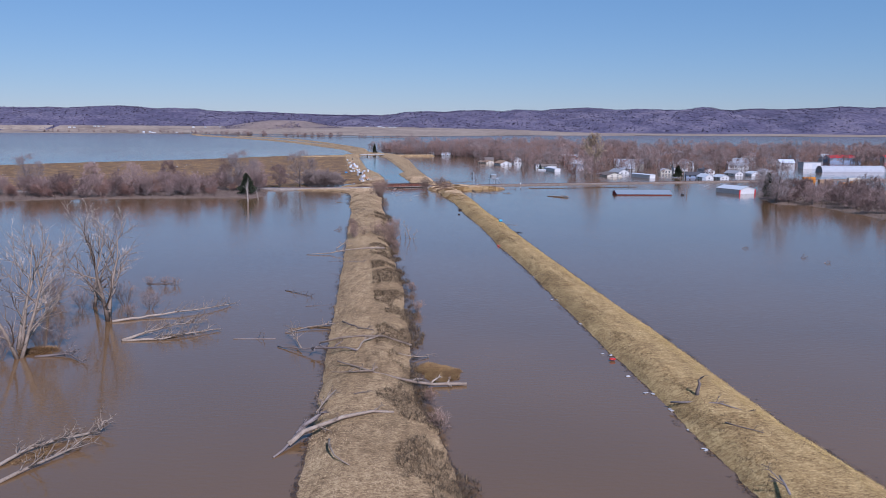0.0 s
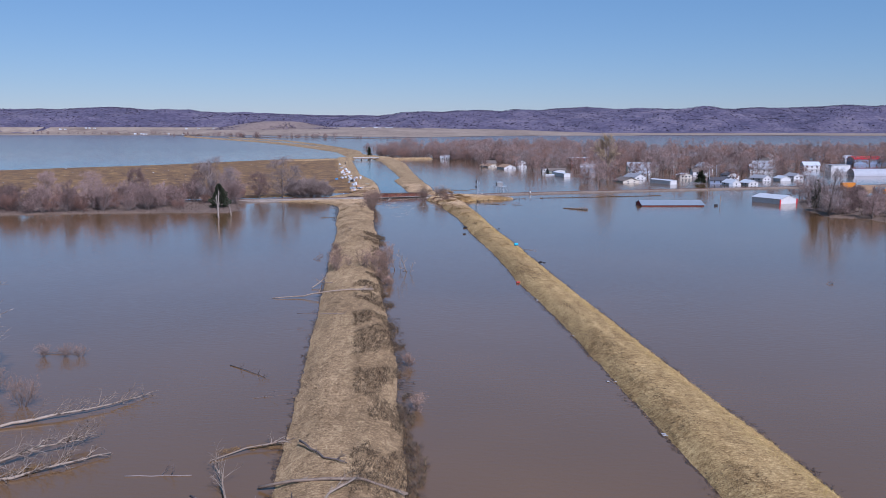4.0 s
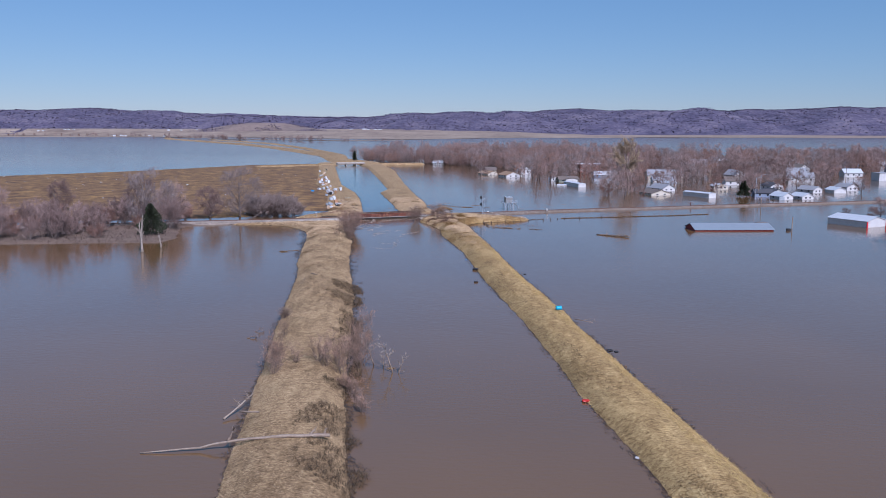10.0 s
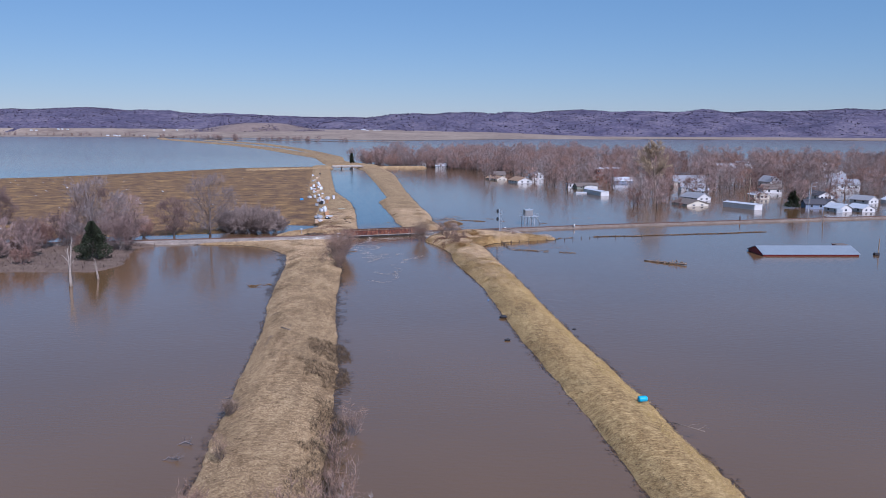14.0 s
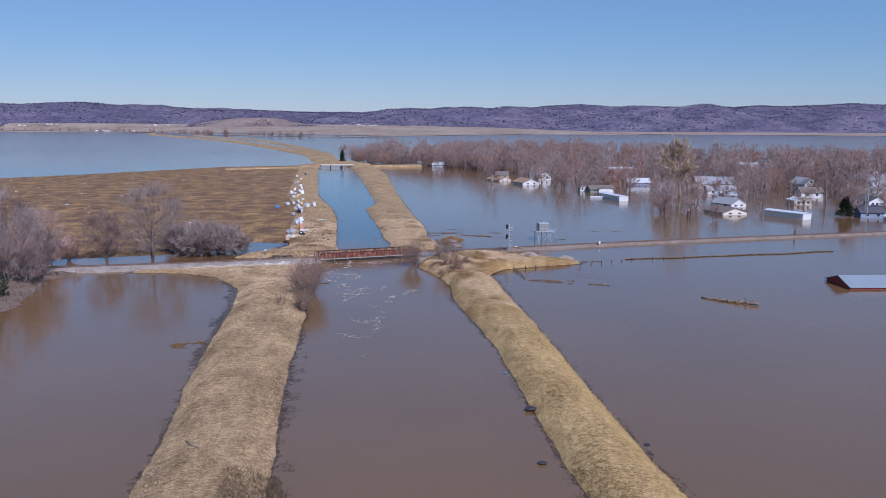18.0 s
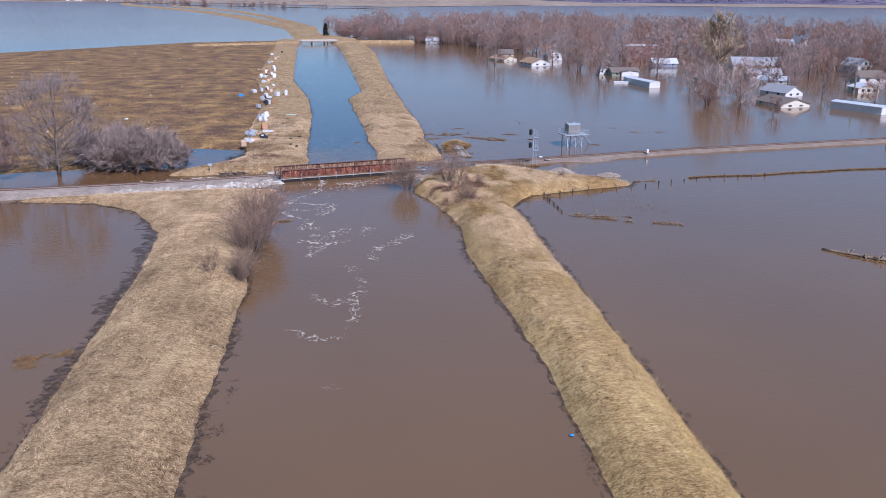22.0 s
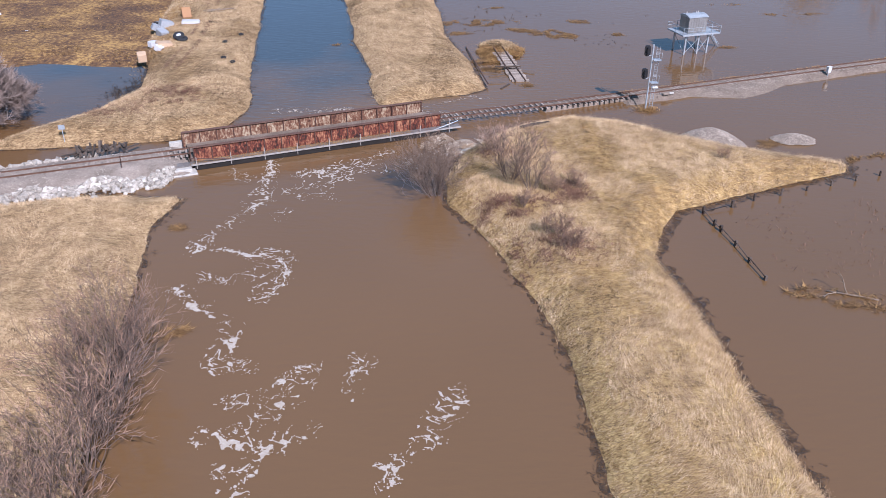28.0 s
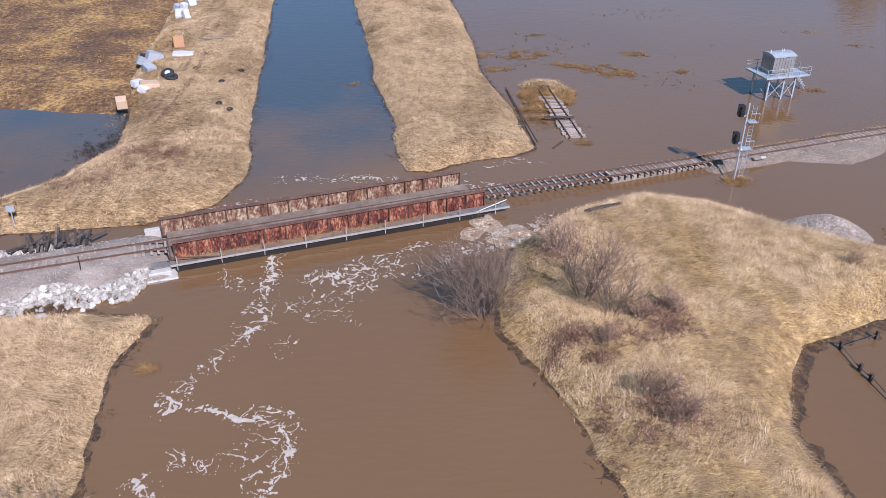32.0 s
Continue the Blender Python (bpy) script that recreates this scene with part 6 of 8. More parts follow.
limb("drift_tree", "brown drift branch low in the water", [(-65, -117, 0.1), (-60, -116, 0.4), (-55.5, -120, 0.2)], 0.3, 0.1, 22, 25, BARK, category="drift tree", group=FLOAT, spread=2.0)
limb("drift_tree", "brushy branch lying on the water", [(-68.5, -52, 0.1), (-61.6, -51.8, 0.2)], 0.12, 0.06, 9, 26, BARK, category="drift tree", group=FLOAT, spread=1.2)
limb("drift_branch", "dark forked branch afloat", [(-32.9, -59.6, 0.05), (-29.5, -62.5, 0.15), (-25.6, -66.5, 0.1)], 0.14, 0.07, 6, 27, BARK, group=FLOAT)
limb("drift_branch", "thin dark branch afloat", [(-25.4, -76.8, 0.03), (-20.6, -75.0, 0.05)], 0.06, 0.04, 2, 28, BARK, group=FLOAT)
limb("drift_log", "brown log raft with drift straw afloat in open water", [(64.6, 203.8, 0.1), (69.5, 199.0, 0.25), (74.8, 195.2, 0.4)], 0.3, 0.36, 16, 29, category="log", group=FLOAT, spread=0.9)
limb("drift_log", "short log afloat near a fence", [(34.5, 224.0, 0.05), (30.5, 225.6, 0.1)], 0.12, 0.1, 2, 30, group=FLOAT)
limb("drift_branch", "beams jammed at the end of the canal bank", [(-32.0, 274.3, 0.5), (-29.2, 275.4, 0.5)], 0.28, 0.26, 0, 31, TIE)
for i, (x, y) in enumerate(((103.2, 11.6), (114, -7.5), (116.7, -16.7), (-34, 52), (-33.5, 57))):
    limb("drift_branch", "small snag of sticks poking out of the water", [(x - 0.9, y, 0.0), (x, y + 0.2, 0.35), (x + 0.9, y, 0.05)], 0.12, 0.06, 8, 40 + i, BARK, group=FLOAT, spread=0.8)

# ---- rafts of straw ----
def raft(x, y, rx, ry, n, turn=0.0, seed=0, h=0.05, label="raft of floating brown straw and reeds", material=None, lie=0.62):
    r = np.random.default_rng(seed)
    a, t = r.uniform(0, 6.283, n), np.sqrt(r.random(n))
    wob = 1 + 0.22 * np.sin(2 * a + seed) + 0.16 * np.sin(3 * a + 2 * seed) + 0.1 * np.sin(7 * a)
    px, py = rx * wob * t * np.cos(a), ry * wob * t * np.sin(a)
    keep = fractal(px, py, 2.0, 3, seed) > (-0.9 if h > 0.5 else 0.0)
    c, s = math.cos(radians(turn)), math.sin(radians(turn))
    pts = np.stack([x + px * c - py * s, y + px * s + py * c, h * (1 - t ** 2)], 1)[keep]
    tufts("straw_raft", pts, material or (LITTER_STRAW if h > 0.5 else RAFT_STRAW), label, (0.3, 0.9), 0.08, 4, lie if h > 0.5 else 0.97, None, seed)


raft(3.6, -125.2, 3.2, 4.4, 4600, 0, 60, 0.55, "heap of brown drift straw caught beside the levee", LITTER_STRAW, 0.93)
raft(-20.5, -96.5, 4.0, 1.8, 900, 20, 160)
raft(-44.0, -158.0, 2.4, 5.0, 700, -35, 161)
raft(-46.5, -103.5, 6.0, 1.6, 700, 25, 162)
raft(-66.0, -113.5, 3.0, 1.6, 800, 20, 163, 0.6, "heap of brush and drift straw round dead trunks", RAFT_STRAW)
for i, (x, y, rx, ry, n, tn) in enumerate(((-45, 164, 3.8, 2.6, 800, 30), (69.5, 199.5, 6.8, 1.5, 1100, -40), (5.5, 317, 5.0, 2.2, 900, 5), (10.5, 317, 3.6, 2.4, 700, 0), (15.4, 311.0, 3.0, 1.6, 420, -30), (20.8, 308.8, 4.2, 2.2, 1000, -35), (26.8, 317.4, 3.6, 1.0, 260, 0), (29.5, 308.8, 3.2, 0.9, 300, 0), (68, 322, 5.5, 1.2, 420, 0), (3, 310, 2.2, 1.2, 200, 0), (11.5, 328, 2.2, 0.8, 60, 20),
                                           (-16.4, 303.2, 1.6, 0.9, 220, 0), (-12.6, 284.2, 1.4, 0.7, 180, 0), (-29.7, 239.7, 0.8, 0.5, 130, 0), (-25.8, 221.8, 1.0, 0.4, 130, 0), (-27.6, 220.7, 1.0, 0.9, 160, 0), (-13.8, 280.5, 0.9, 0.4, 90, 0), (6.8, 31, 2.2, 0.7, 0, 0),
                                           (-6.8, 31.0, 3.2, 0.9, 380, 0), (-9.6, 47.5, 1.6, 0.7, 140, 0), (11.5, 282.0, 1.0, 0.5, 90, 0), (38.5, 259.3, 2.4, 1.2, 260, 0), (48, 300.5, 1.6, 0.6, 90, 0), (58, 330, 3, 0.8, 90, 0), (100.0, 352, 5, 0.8, 120, 10), (-29.0, 245.0, 0.9, 0.6, 160, 0))):
    if n:
        raft(x, y, rx, ry, n, tn, 61 + i)
for (x0, y0), (x1, y1), n in (((46, 253.5), (60, 258), 240), ((60, 258), (92, 264.5), 1000), ((92, 264.5), (131, 274), 1300), ((24.5, 228), (30, 223.7), 70), ((30.5, 223.5), (46, 218.5), 220), ((28, 226), (38, 224), 60)):
    rr = np.random.default_rng(n)
    t = rr.random(n)
    pts = np.stack([x0 + (x1 - x0) * t, y0 + (y1 - y0) * t + rr.normal(0, 0.32 if n > 200 else 0.15, n) + 0.5 * np.sin(t * 9), rr.uniform(0.01, 0.14, n)], 1)
    if n < 500:
        pts = pts[fractal(pts[:, 0], pts[:, 1], 4.0, 3, n) > -0.12]
    tufts("straw_drift", pts, RAFT_STRAW, "narrow line of drift straw on a drowned fence bank", (0.4, 0.9), 0.12, 3, 0.85, None, n)
rr = np.random.default_rng(77)
pts = np.stack([rr.uniform(27, 46, 420), rr.uniform(228, 243.5, 420), np.full(420, 0.02)], 1)
pts = pts[fractal(pts[:, 0], pts[:, 1], 3.5, 2, 5) > 0.05]
tufts("reeds", pts, RUSSET, "sparse brown weed tips standing in shallow water", (0.2, 0.5), 0.05, 2, 0.2, None, 78)
pts = np.stack([rr.uniform(2, 40, 500), rr.uniform(300, 345, 500), np.full(500, 0.02)], 1)
pts = pts[fractal(pts[:, 0], pts[:, 1], 9, 2, 6) > 0.12]
tufts("reeds", pts, DROWNED, "scattered dark weeds in shallow water", (0.3, 0.7), 0.12, 2, 0.6, None, 79)
for i, (x, y, rx, ry, n) in enumerate(((3.5, 253.5, 2.6, 1.6, 420), (7.6, 240.5, 1.8, 1.0, 260), (10.9, 243.8, 1.4, 1.3, 320), (8.0, 232.5, 2.4, 2.2, 420), (4.5, 238.0, 1.2, 0.8, 160), (-38, 273, 3.0, 1.4, 320), (10.8, 241.6, 1.6, 1.4, 420), (3.0, 240.8, 1.8, 1.2, 420), (8.0, 230.8, 2.8, 2.2, 800), (1.2, 239.5, 0.9, 2.6, 320), (3.4, 231, 0.9, 3.4, 360))):
    z = (LEVEE_R if x > 0 else BANK_L).at(np.array([x]), np.array([y]))[0][0]
    X, Y = x + rr.normal(0, rx * 0.6, n), y + rr.normal(0, ry * 0.6, n)
    k = fractal(X, Y, 1.2, 3, 420 + i) > -0.1
    X, Y = X[k], Y[k]
    tufts("russet_weeds", np.stack([X, Y, (LEVEE_R if x > 0 else BANK_L).at(X, Y)[0] + 0.1], 1), RUSSET, "patch of dark russet dead weeds", (0.2, 0.55), 0.07, 3, 0.5, None, 90 + i)

# ---- foam on the current ----
FOAM = mottled("foam", ((0.33, 0.26, 0.195), (0.43, 0.365, 0.295), (0.58, 0.52, 0.455)), (0.5, 0.1), 0.7, 0.3, 0.05)


def foam(name, label, paths, wide, lace, solid, seed, cell=0.1):
    """Lacy nets and rafts of foam along curling lines, a hair above the water: wide is the reach of a line, lace the
    thickness of its threads, solid how much of its core is closed."""
    pts = np.array([p for q in paths for p in q])
    x0, y0 = pts.min(0) - 3 * wide
    x1, y1 = pts.max(0) + 3 * wide
    gx, gy = np.meshgrid(np.arange(x0, x1, cell), np.arange(y0, y1, cell), indexing="ij")
    wx = gx + 0.9 * fractal(gx, gy, 3.0, 2, seed + 1) + 0.25 * fractal(gx, gy, 0.7, 2, seed + 2)
    wy = gy + 0.9 * fractal(gx, gy, 3.0, 2, seed + 3) + 0.25 * fractal(gx, gy, 0.7, 2, seed + 4)
    d = np.full(gx.shape, 1e9)
    for q in paths:
        for (ax, ay), (bx, by) in zip(q, q[1:]):
            t = np.clip(((wx - ax) * (bx - ax) + (wy - ay) * (by - ay)) / ((bx - ax) ** 2 + (by - ay) ** 2 + 1e-9), 0, 1)
            d = np.minimum(d, np.hypot(wx - ax - t * (bx - ax), wy - ay - t * (by - ay)))
    fall = np.exp(-(d / wide) ** 2) * (0.55 + 0.9 * fractal(gx, gy, 4.0, 2, seed + 5))
    net = np.minimum(np.abs(fractal(wx, wy, 1.7, 3, seed + 6)), 1.6 * np.abs(fractal(wx, wy, 0.8, 2, seed + 8)))
    holes = fractal(wx, wy, 0.45, 2, seed + 7)
    on = ((net < lace * fall) & (fall > 0.14) & (holes > -0.45)) | (fall + 0.9 * holes > 1.5 - solid) | ((fall > 0.2) & (holes > 0.6))
    ii, jj = np.nonzero(on[:-1, :-1])
    ny = gx.shape[1]
    quads = np.stack([ii * ny + jj, (ii + 1) * ny + jj, (ii + 1) * ny + jj + 1, ii * ny + jj + 1], 1)
    used, inv = np.unique(quads, return_inverse=True)
    r = np.random.default_rng(seed)
    V = np.stack([gx.ravel(), gy.ravel(), np.full(gx.size, 0.02)], 1)[used] + np.concatenate([r.uniform(-0.35, 0.35, (len(used), 2)) * cell, r.uniform(0, 0.012, (len(used), 1))], 1)
    tagged(part(name, mesh_of(name, V, inv.reshape(quads.shape).tolist()), FOAM), label, "foam", kind="stuff")


foam("foam", "swirling streaks of pale foam on brown water", [
    [(-22.4, 257.0), (-22.1, 248.9), (-22.2, 245.5), (-24.1, 241.9), (-26.2, 237.8), (-26.5, 235.8), (-24.4, 235.3), (-22.7, 234.4), (-20.0, 233.9), (-18.9, 232.8), (-18.0, 230.6), (-19.0, 228.1), (-19.3, 226.6)], [(-22.4, 257.0), (-22.1, 248.9), (-22.2, 245.5), (-24.1, 241.9), (-26.2, 237.8)], [(-28.5, 257.1), (-25.9, 251.7), (-23.8, 250.7)], [(-6.5, 258.3), (-13.1, 254.3), (-16, 251.5), (-19.5, 248)], [(-19.5, 241.8), (-16.4, 242.4)], [(-25.1, 229.8), (-21.9, 230.1), (-20.5, 230.7)], [(-27.6, 227.4), (-23.6, 224.6), (-21.5, 220.5), (-21.8, 217.5), (-19.6, 217.1)],
    [(-14.3, 216.6), (-17, 213.6), (-20.1, 212.7), (-16.2, 210.8)], [(-20.7, 209.3), (-16.6, 207.7), (-13.7, 209.3)], [(-19.2, 206.4), (-17.9, 203.4), (-19, 201.0)], [(-10.4, 217.1), (-11.1, 213.1)],
    [(-8.5, 258), (-13.1, 254.8), (-17.8, 248.8), (-15, 244.6)], [(-1.5, 257), (-6, 254), (-12, 252.5), (-19, 252)], [(-10, 256), (-14, 250), (-18, 246.5)]], 1.0, 0.058, 0.1, 1, 0.07)
foam("foam", "thick core of foam curling down the current", [
    [(-22.4, 257.0), (-22.1, 248.9), (-22.2, 245.5), (-24.1, 241.9), (-26.2, 237.8), (-26.5, 235.8), (-24.4, 235.3), (-22.7, 234.4), (-20.0, 233.9), (-18.9, 232.8), (-18.0, 230.6), (-19.0, 228.1), (-19.3, 226.6)],
    [(-27.6, 227.4), (-23.6, 224.6), (-21.5, 220.5), (-21.8, 217.5), (-19.6, 217.1)], [(-14.3, 216.6), (-17, 213.6), (-20.1, 212.7), (-16.2, 210.8)], [(-20.7, 209.3), (-16.6, 207.7), (-19, 201.0)]], 0.42, 0.13, 0.62, 4, 0.07)
foam("foam", "scattered flecks of foam drifting on brown water", [[(-3.2, 213.4), (-5.4, 208.6), (-8.2, 205.5), (-8.9, 203.6), (-9, 199)], [(-14.6, 214.5), (-18.4, 209.1), (-17, 204)], [(-12, 196), (-10.8, 190.6), (-9.7, 186), (-10.5, 178), (-11.2, 169.4)], [(-11.2, 169.4), (-14, 168.6), (-17.4, 171)], [(-16, 183), (-13.3, 180), (-12, 182)], [(-13.3, 157), (-11.5, 155)]], 0.9, 0.05, 0.1, 2, 0.07)
foam("rapids", "churning white water pouring round the bridge end", [[(-2.6, 263.8), (-0.8, 260.5), (0.6, 259.0), (2.4, 260.2)], [(-1.8, 262.4), (0.2, 260.8), (2.6, 261.6), (3.6, 263)], [(-1.6, 261), (-0.4, 258.6), (-2.6, 256.8), (-6, 255)], [(-3, 262.5), (-1.0, 259.3), (0.4, 258.0)], [(0.5, 269.2), (-1.5, 270.6), (-3.5, 271.8)], [(-6, 273), (-2, 275.4), (2.0, 276.4), (5.0, 276.8)], [(-30, 265.5), (-26, 267), (-20, 268)], [(-24, 272), (-17, 273), (-12, 272.4)]], 0.9, 0.07, 0.12, 3, 0.07)


# humps of churning water where the current breaks round the bridge end
nx, ny = 44, 30
v, f = [], []
for i in range(nx + 1):
    for j in range(ny + 1):
        a, b = i / nx * 2 - 1, j / ny * 2 - 1
        q = max(0.0, 1 - a * a) * max(0.0, 1 - b * b)
        p = Vector((a * 3.0, b * 1.9, 0))
        v.append((p.x, p.y, 0.45 * q ** 0.9 * (0.35 + 0.5 * noise.noise(p * 0.8) + 0.25 * abs(noise.noise(p * 1.7))) - 0.05))
f = [(i * (ny + 1) + j, (i + 1) * (ny + 1) + j, (i + 1) * (ny + 1) + j + 1, i * (ny + 1) + j + 1) for i in range(nx) for j in range(ny)]
CHURN = mottled("churning_water", ((0.19, 0.115, 0.06), (0.30, 0.205, 0.125), (0.62, 0.54, 0.43)), (1.1, 0.22), 0.3, 0.3, 0.12, contrast=0.13)
for x, y, tn, s in ((0.6, 259.6, 30, 1.15), (-2.2, 262.2, 120, 0.8), (-3.6, 260.2, 60, 0.6)):
    ob = part("white_water", mesh_of("white_water", v, f, True), CHURN, None, m=pose(x, y, 0, 0, 0, tn) @ Matrix.Scale(s, 4))
    tagged(ob, "churning pale white water at the bridge end", "white water", kind="stuff")


# ---- torn track panel ----
tp = thing("track_panel", pose(9.9, 290.6, 0.42, 0, -2, 96.5), "broken panel of railway track carried off by the flood", "track panel")
for y in (-0.76, 0.76):
    part("rail", boxm(-7.4, 8.6, y - 0.05, y + 0.05, 0, 0.16), RAIL, tp)
for i in range(27):
    if i not in (11, 18):
        part("tie", track_tie, None, tp, m=pose(-6.9 + i * 0.5 + sr.uniform(-0.08, 0.08), sr.uniform(-0.2, 0.2), 0, 0, sr.uniform(-3, 3), sr.uniform(-6, 6)))
tp2 = thing("track_panel", pose(4.8, 291, 0.3, 0, 1, 95), "single rail with loose boards beside a torn track panel", "track panel")
part("rail", boxm(-10, 10.4, -0.06, 0.06, 0, 0.16), RAIL, tp2)
for i in range(5):
    part("board", boxm(-0.9, 0.9, -0.1, 0.1, 0, 0.08), TIE, tp2, m=pose(-3 - 0.5 * i, 0.9 + 0.2 * i, -0.1, 5, 4, 70 - 15 * i))
for x, y, tn, tl in ((7.2, 283.0, 95, 8), (8.2, 281.6, -35, 4), (7.5, 286.6, 110, 5), (12.2, 287.8, 60, 8), (6.4, 287.8, 80, 6)):
    ob = part("old_tie", tie_me, None, None, m=pose(x, y, 0.12, 0, tl, tn))
    tagged(ob, "loose dark railway tie afloat by the washout", "railway tie", "loose ties")
raft(9.0, 298.0, 3.3, 5.6, 4400, 8, 95, 0.55, "mound of straw heaped on a torn track panel", LITTER_STRAW, 0.8)
raft(9.6, 301.0, 2.6, 3.2, 1300, 0, 97, 0.8, "crest of pale straw on a torn track panel", STRAW, 0.4)
raft(6.0, 293.0, 1.6, 6.0, 900, 8, 96, 0.3)
part("sleeper_beam", boxm(-1.7, 2.2, -0.12, 0.12, 0.2, 0.42, 0.02), TIE, tp, m=pose(-1.6, 0.4, 0, 0, 0, 84))

# ---- fence in the flood ----
fn = thing("fence", pose(0, 0, 0), "dark wooden post and rail fence half under water", "fence")
FP = [(27.9, 242.2), (24.4, 240.9), (24.6, 238.2), (24.9, 237.0), (25.3, 234.0), (25.5, 230.9), (25.8, 227.7)]
for i, (x, y) in enumerate(FP):
    part("post", boxm(-0.13, 0.13, -0.13, 0.13, -0.5, 0.85 - 0.06 * i, 0.02), TIE, fn, m=pose(x, y, 0, sr.uniform(-4, 4), sr.uniform(-4, 4), 10))
for (a, b) in zip(FP, FP[1:]):
    part("rail", rod((*a, 0.42), (*b, 0.3), 0.06, 4), TIE, fn)
fr = thing("fence_line", pose(0, 0, 0), "row of short fence posts along a drowned bank", "fence")
for i in range(15):
    x = 30.8 + i * 3.4
    part("post", rod((0, 0, -0.5), (sr.uniform(-0.1, 0.1), 0, sr.uniform(0.5, 0.95)), 0.13, 6), TIE, fr, m=pose(x, np.interp(x, (30.8, 47.4, 60, 92), (243.6, 249.2, 256.5, 263)), 0))

# ---- junk on the canal bank ----
def paint(name, c, rough=0.45):
    return mottled(name, tuple(tuple(q * k for q in c) for k in (0.72, 1.0, 1.12)), (0.6, 0.08), rough, 0.05, 0.05, by_object=0.15)


ENAMEL, GREYMETAL, TANBOX, ORANGEWOOD, BLUEPL, DARK = paint("white_enamel", (0.56, 0.56, 0.56)), paint("grey_enamel", (0.33, 0.34, 0.35)), paint("tan_panel", (0.52, 0.36, 0.23), 0.8), paint("orange_wood", (0.33, 0.17, 0.075), 0.7), paint("blue_plastic", (0.03, 0.22, 0.5)), paint("dark_rubber", (0.025, 0.025, 0.027), 0.8)


def appliance(x, y, z, w, d, h, turn, fall, material, label, handle=True):
    m = pose(x, y, z, 0, 0, turn) @ pose(0, 0, 0, fall, 0, 0)
    ob = thing("appliance" if handle else "crate", m, label, "appliance" if handle else "crate", "flood junk on the bank")
    part("body", boxm(-w / 2, w / 2, -d / 2, d / 2, 0, h, 0.04), material, ob)
    part("door", boxm(-w / 2 + 0.03, w / 2 - 0.03, -d / 2 - 0.07, -d / 2 - 0.005, 0.1, h - 0.05, 0.02), material, ob)
    # dark sheet painted as the shade inside the open compressor bay
    part("back_panel", boxm(-w / 2 + 0.1, w / 2 - 0.1, d / 2 + 0.004, d / 2 + 0.03, 0.05, h * 0.45), DARK, ob)
    if handle:
        part("handle", boxm(w / 2 - 0.16, w / 2 - 0.1, -d / 2 - 0.13, -d / 2 - 0.07, h * 0.45, h * 0.75), GREYMETAL, ob)


jr = random.Random(21)
for x, y, w, d, h, tn, fl, mt, lb in ((-46.4, 291.5, 1.3, 1.3, 1.3, 20, 10, TANBOX, "tan crate tipped at the edge of the pond"), (-43.8, 299.4, 1.8, 1.2, 2.4, 115, -84, TANBOX, "tan cabinet lying on its side"), (-46.2, 305.4, 1.4, 1.1, 2.0, 40, -80, GREYMETAL, "grey freezer tipped over"),
                                      (-46.5, 311.6, 1.6, 1.3, 2.2, 120, -70, GREYMETAL, "grey metal cabinet lying tilted"), (-42.0, 312.6, 1.3, 1.2, 3.0, 95, -88, ENAMEL, "long white chest freezer on its side"), (-45.0, 316.4, 1.6, 1.5, 1.9, 20, -25, ORANGEWOOD, "orange wooden cabinet with an open back"),
                                      (-49.1, 333.8, 1.3, 1.2, 2.2, 10, -75, ENAMEL, "white refrigerator fallen on its back"), (-48.6, 341.5, 1.4, 1.3, 1.8, 40, -30, ENAMEL, "white stove tipped on the bank"), (-50.6, 338.5, 1.0, 1.0, 1.3, 60, 15, GREYMETAL, "grey appliance with an open side")):
    appliance(x, y, 1.2, w, d, h, tn, fl, mt, lb, mt in (ENAMEL, GREYMETAL))
for x, y in ((-53.4, 374), (-51.3, 374.5), (-50.9, 398.4), (-55.3, 393.6), (-55.6, 370), (-63.1, 418), (-64.9, 413), (-66.3, 446), (-70.9, 482), (-68.9, 478.4), (-72, 508), (-74.3, 528.6), (-80, 541.6), (-88.4, 607), (-65.4, 465), (-69.2, 465), (-70, 472), (-57, 386), (-53.6, 396), (-72.5, 487), (-75, 500), (-67, 455)):
    mt, lb = jr.choice(((ENAMEL, "white appliance dumped by the flood"), (ENAMEL, "white refrigerator lying on the bank"), (GREYMETAL, "grey metal cabinet dumped by the flood"), (ENAMEL, "white chest freezer tipped on the bank"), (ORANGEWOOD, "orange-brown wooden cabinet on the bank")))
    appliance(x, y, 1.1, jr.uniform(0.9, 1.6), jr.uniform(0.9, 1.3), jr.uniform(1.4, 2.4), jr.uniform(0, 180), jr.choice((-85, -70, -30, 5)), mt, lb)
for i in range(30):
    y = (296, 303, 308, 314, 332, 337, 343, 366, 372, 380, 388, 396, 404, 412, 420, 430, 440, 450, 458, 468, 476, 486, 496, 506, 520, 534, 550, 570, 590, 620)[i] + jr.uniform(-2, 2)
    x = float(np.interp(y, (296, 340, 400, 465, 540, 620), (-46.5, -49.5, -55.5, -68.5, -77, -87))) + jr.gauss(0, 1.3)
    mt, lb = jr.choice(((ENAMEL, "white washing machine dumped by the flood"), (ENAMEL, "white water heater lying on the bank"), (TANBOX, "tan wooden cabinet broken on the bank"), (DARK, "dark burnt-looking box on the bank"), (GREYMETAL, "grey dented appliance on the bank")))
    appliance(x, y, 1.0, jr.uniform(0.8, 1.3), jr.uniform(0.8, 1.1), jr.uniform(1.0, 1.9), jr.uniform(0, 180), jr.choice((-85, -60, -20, 10)), mt, lb, mt is not TANBOX)


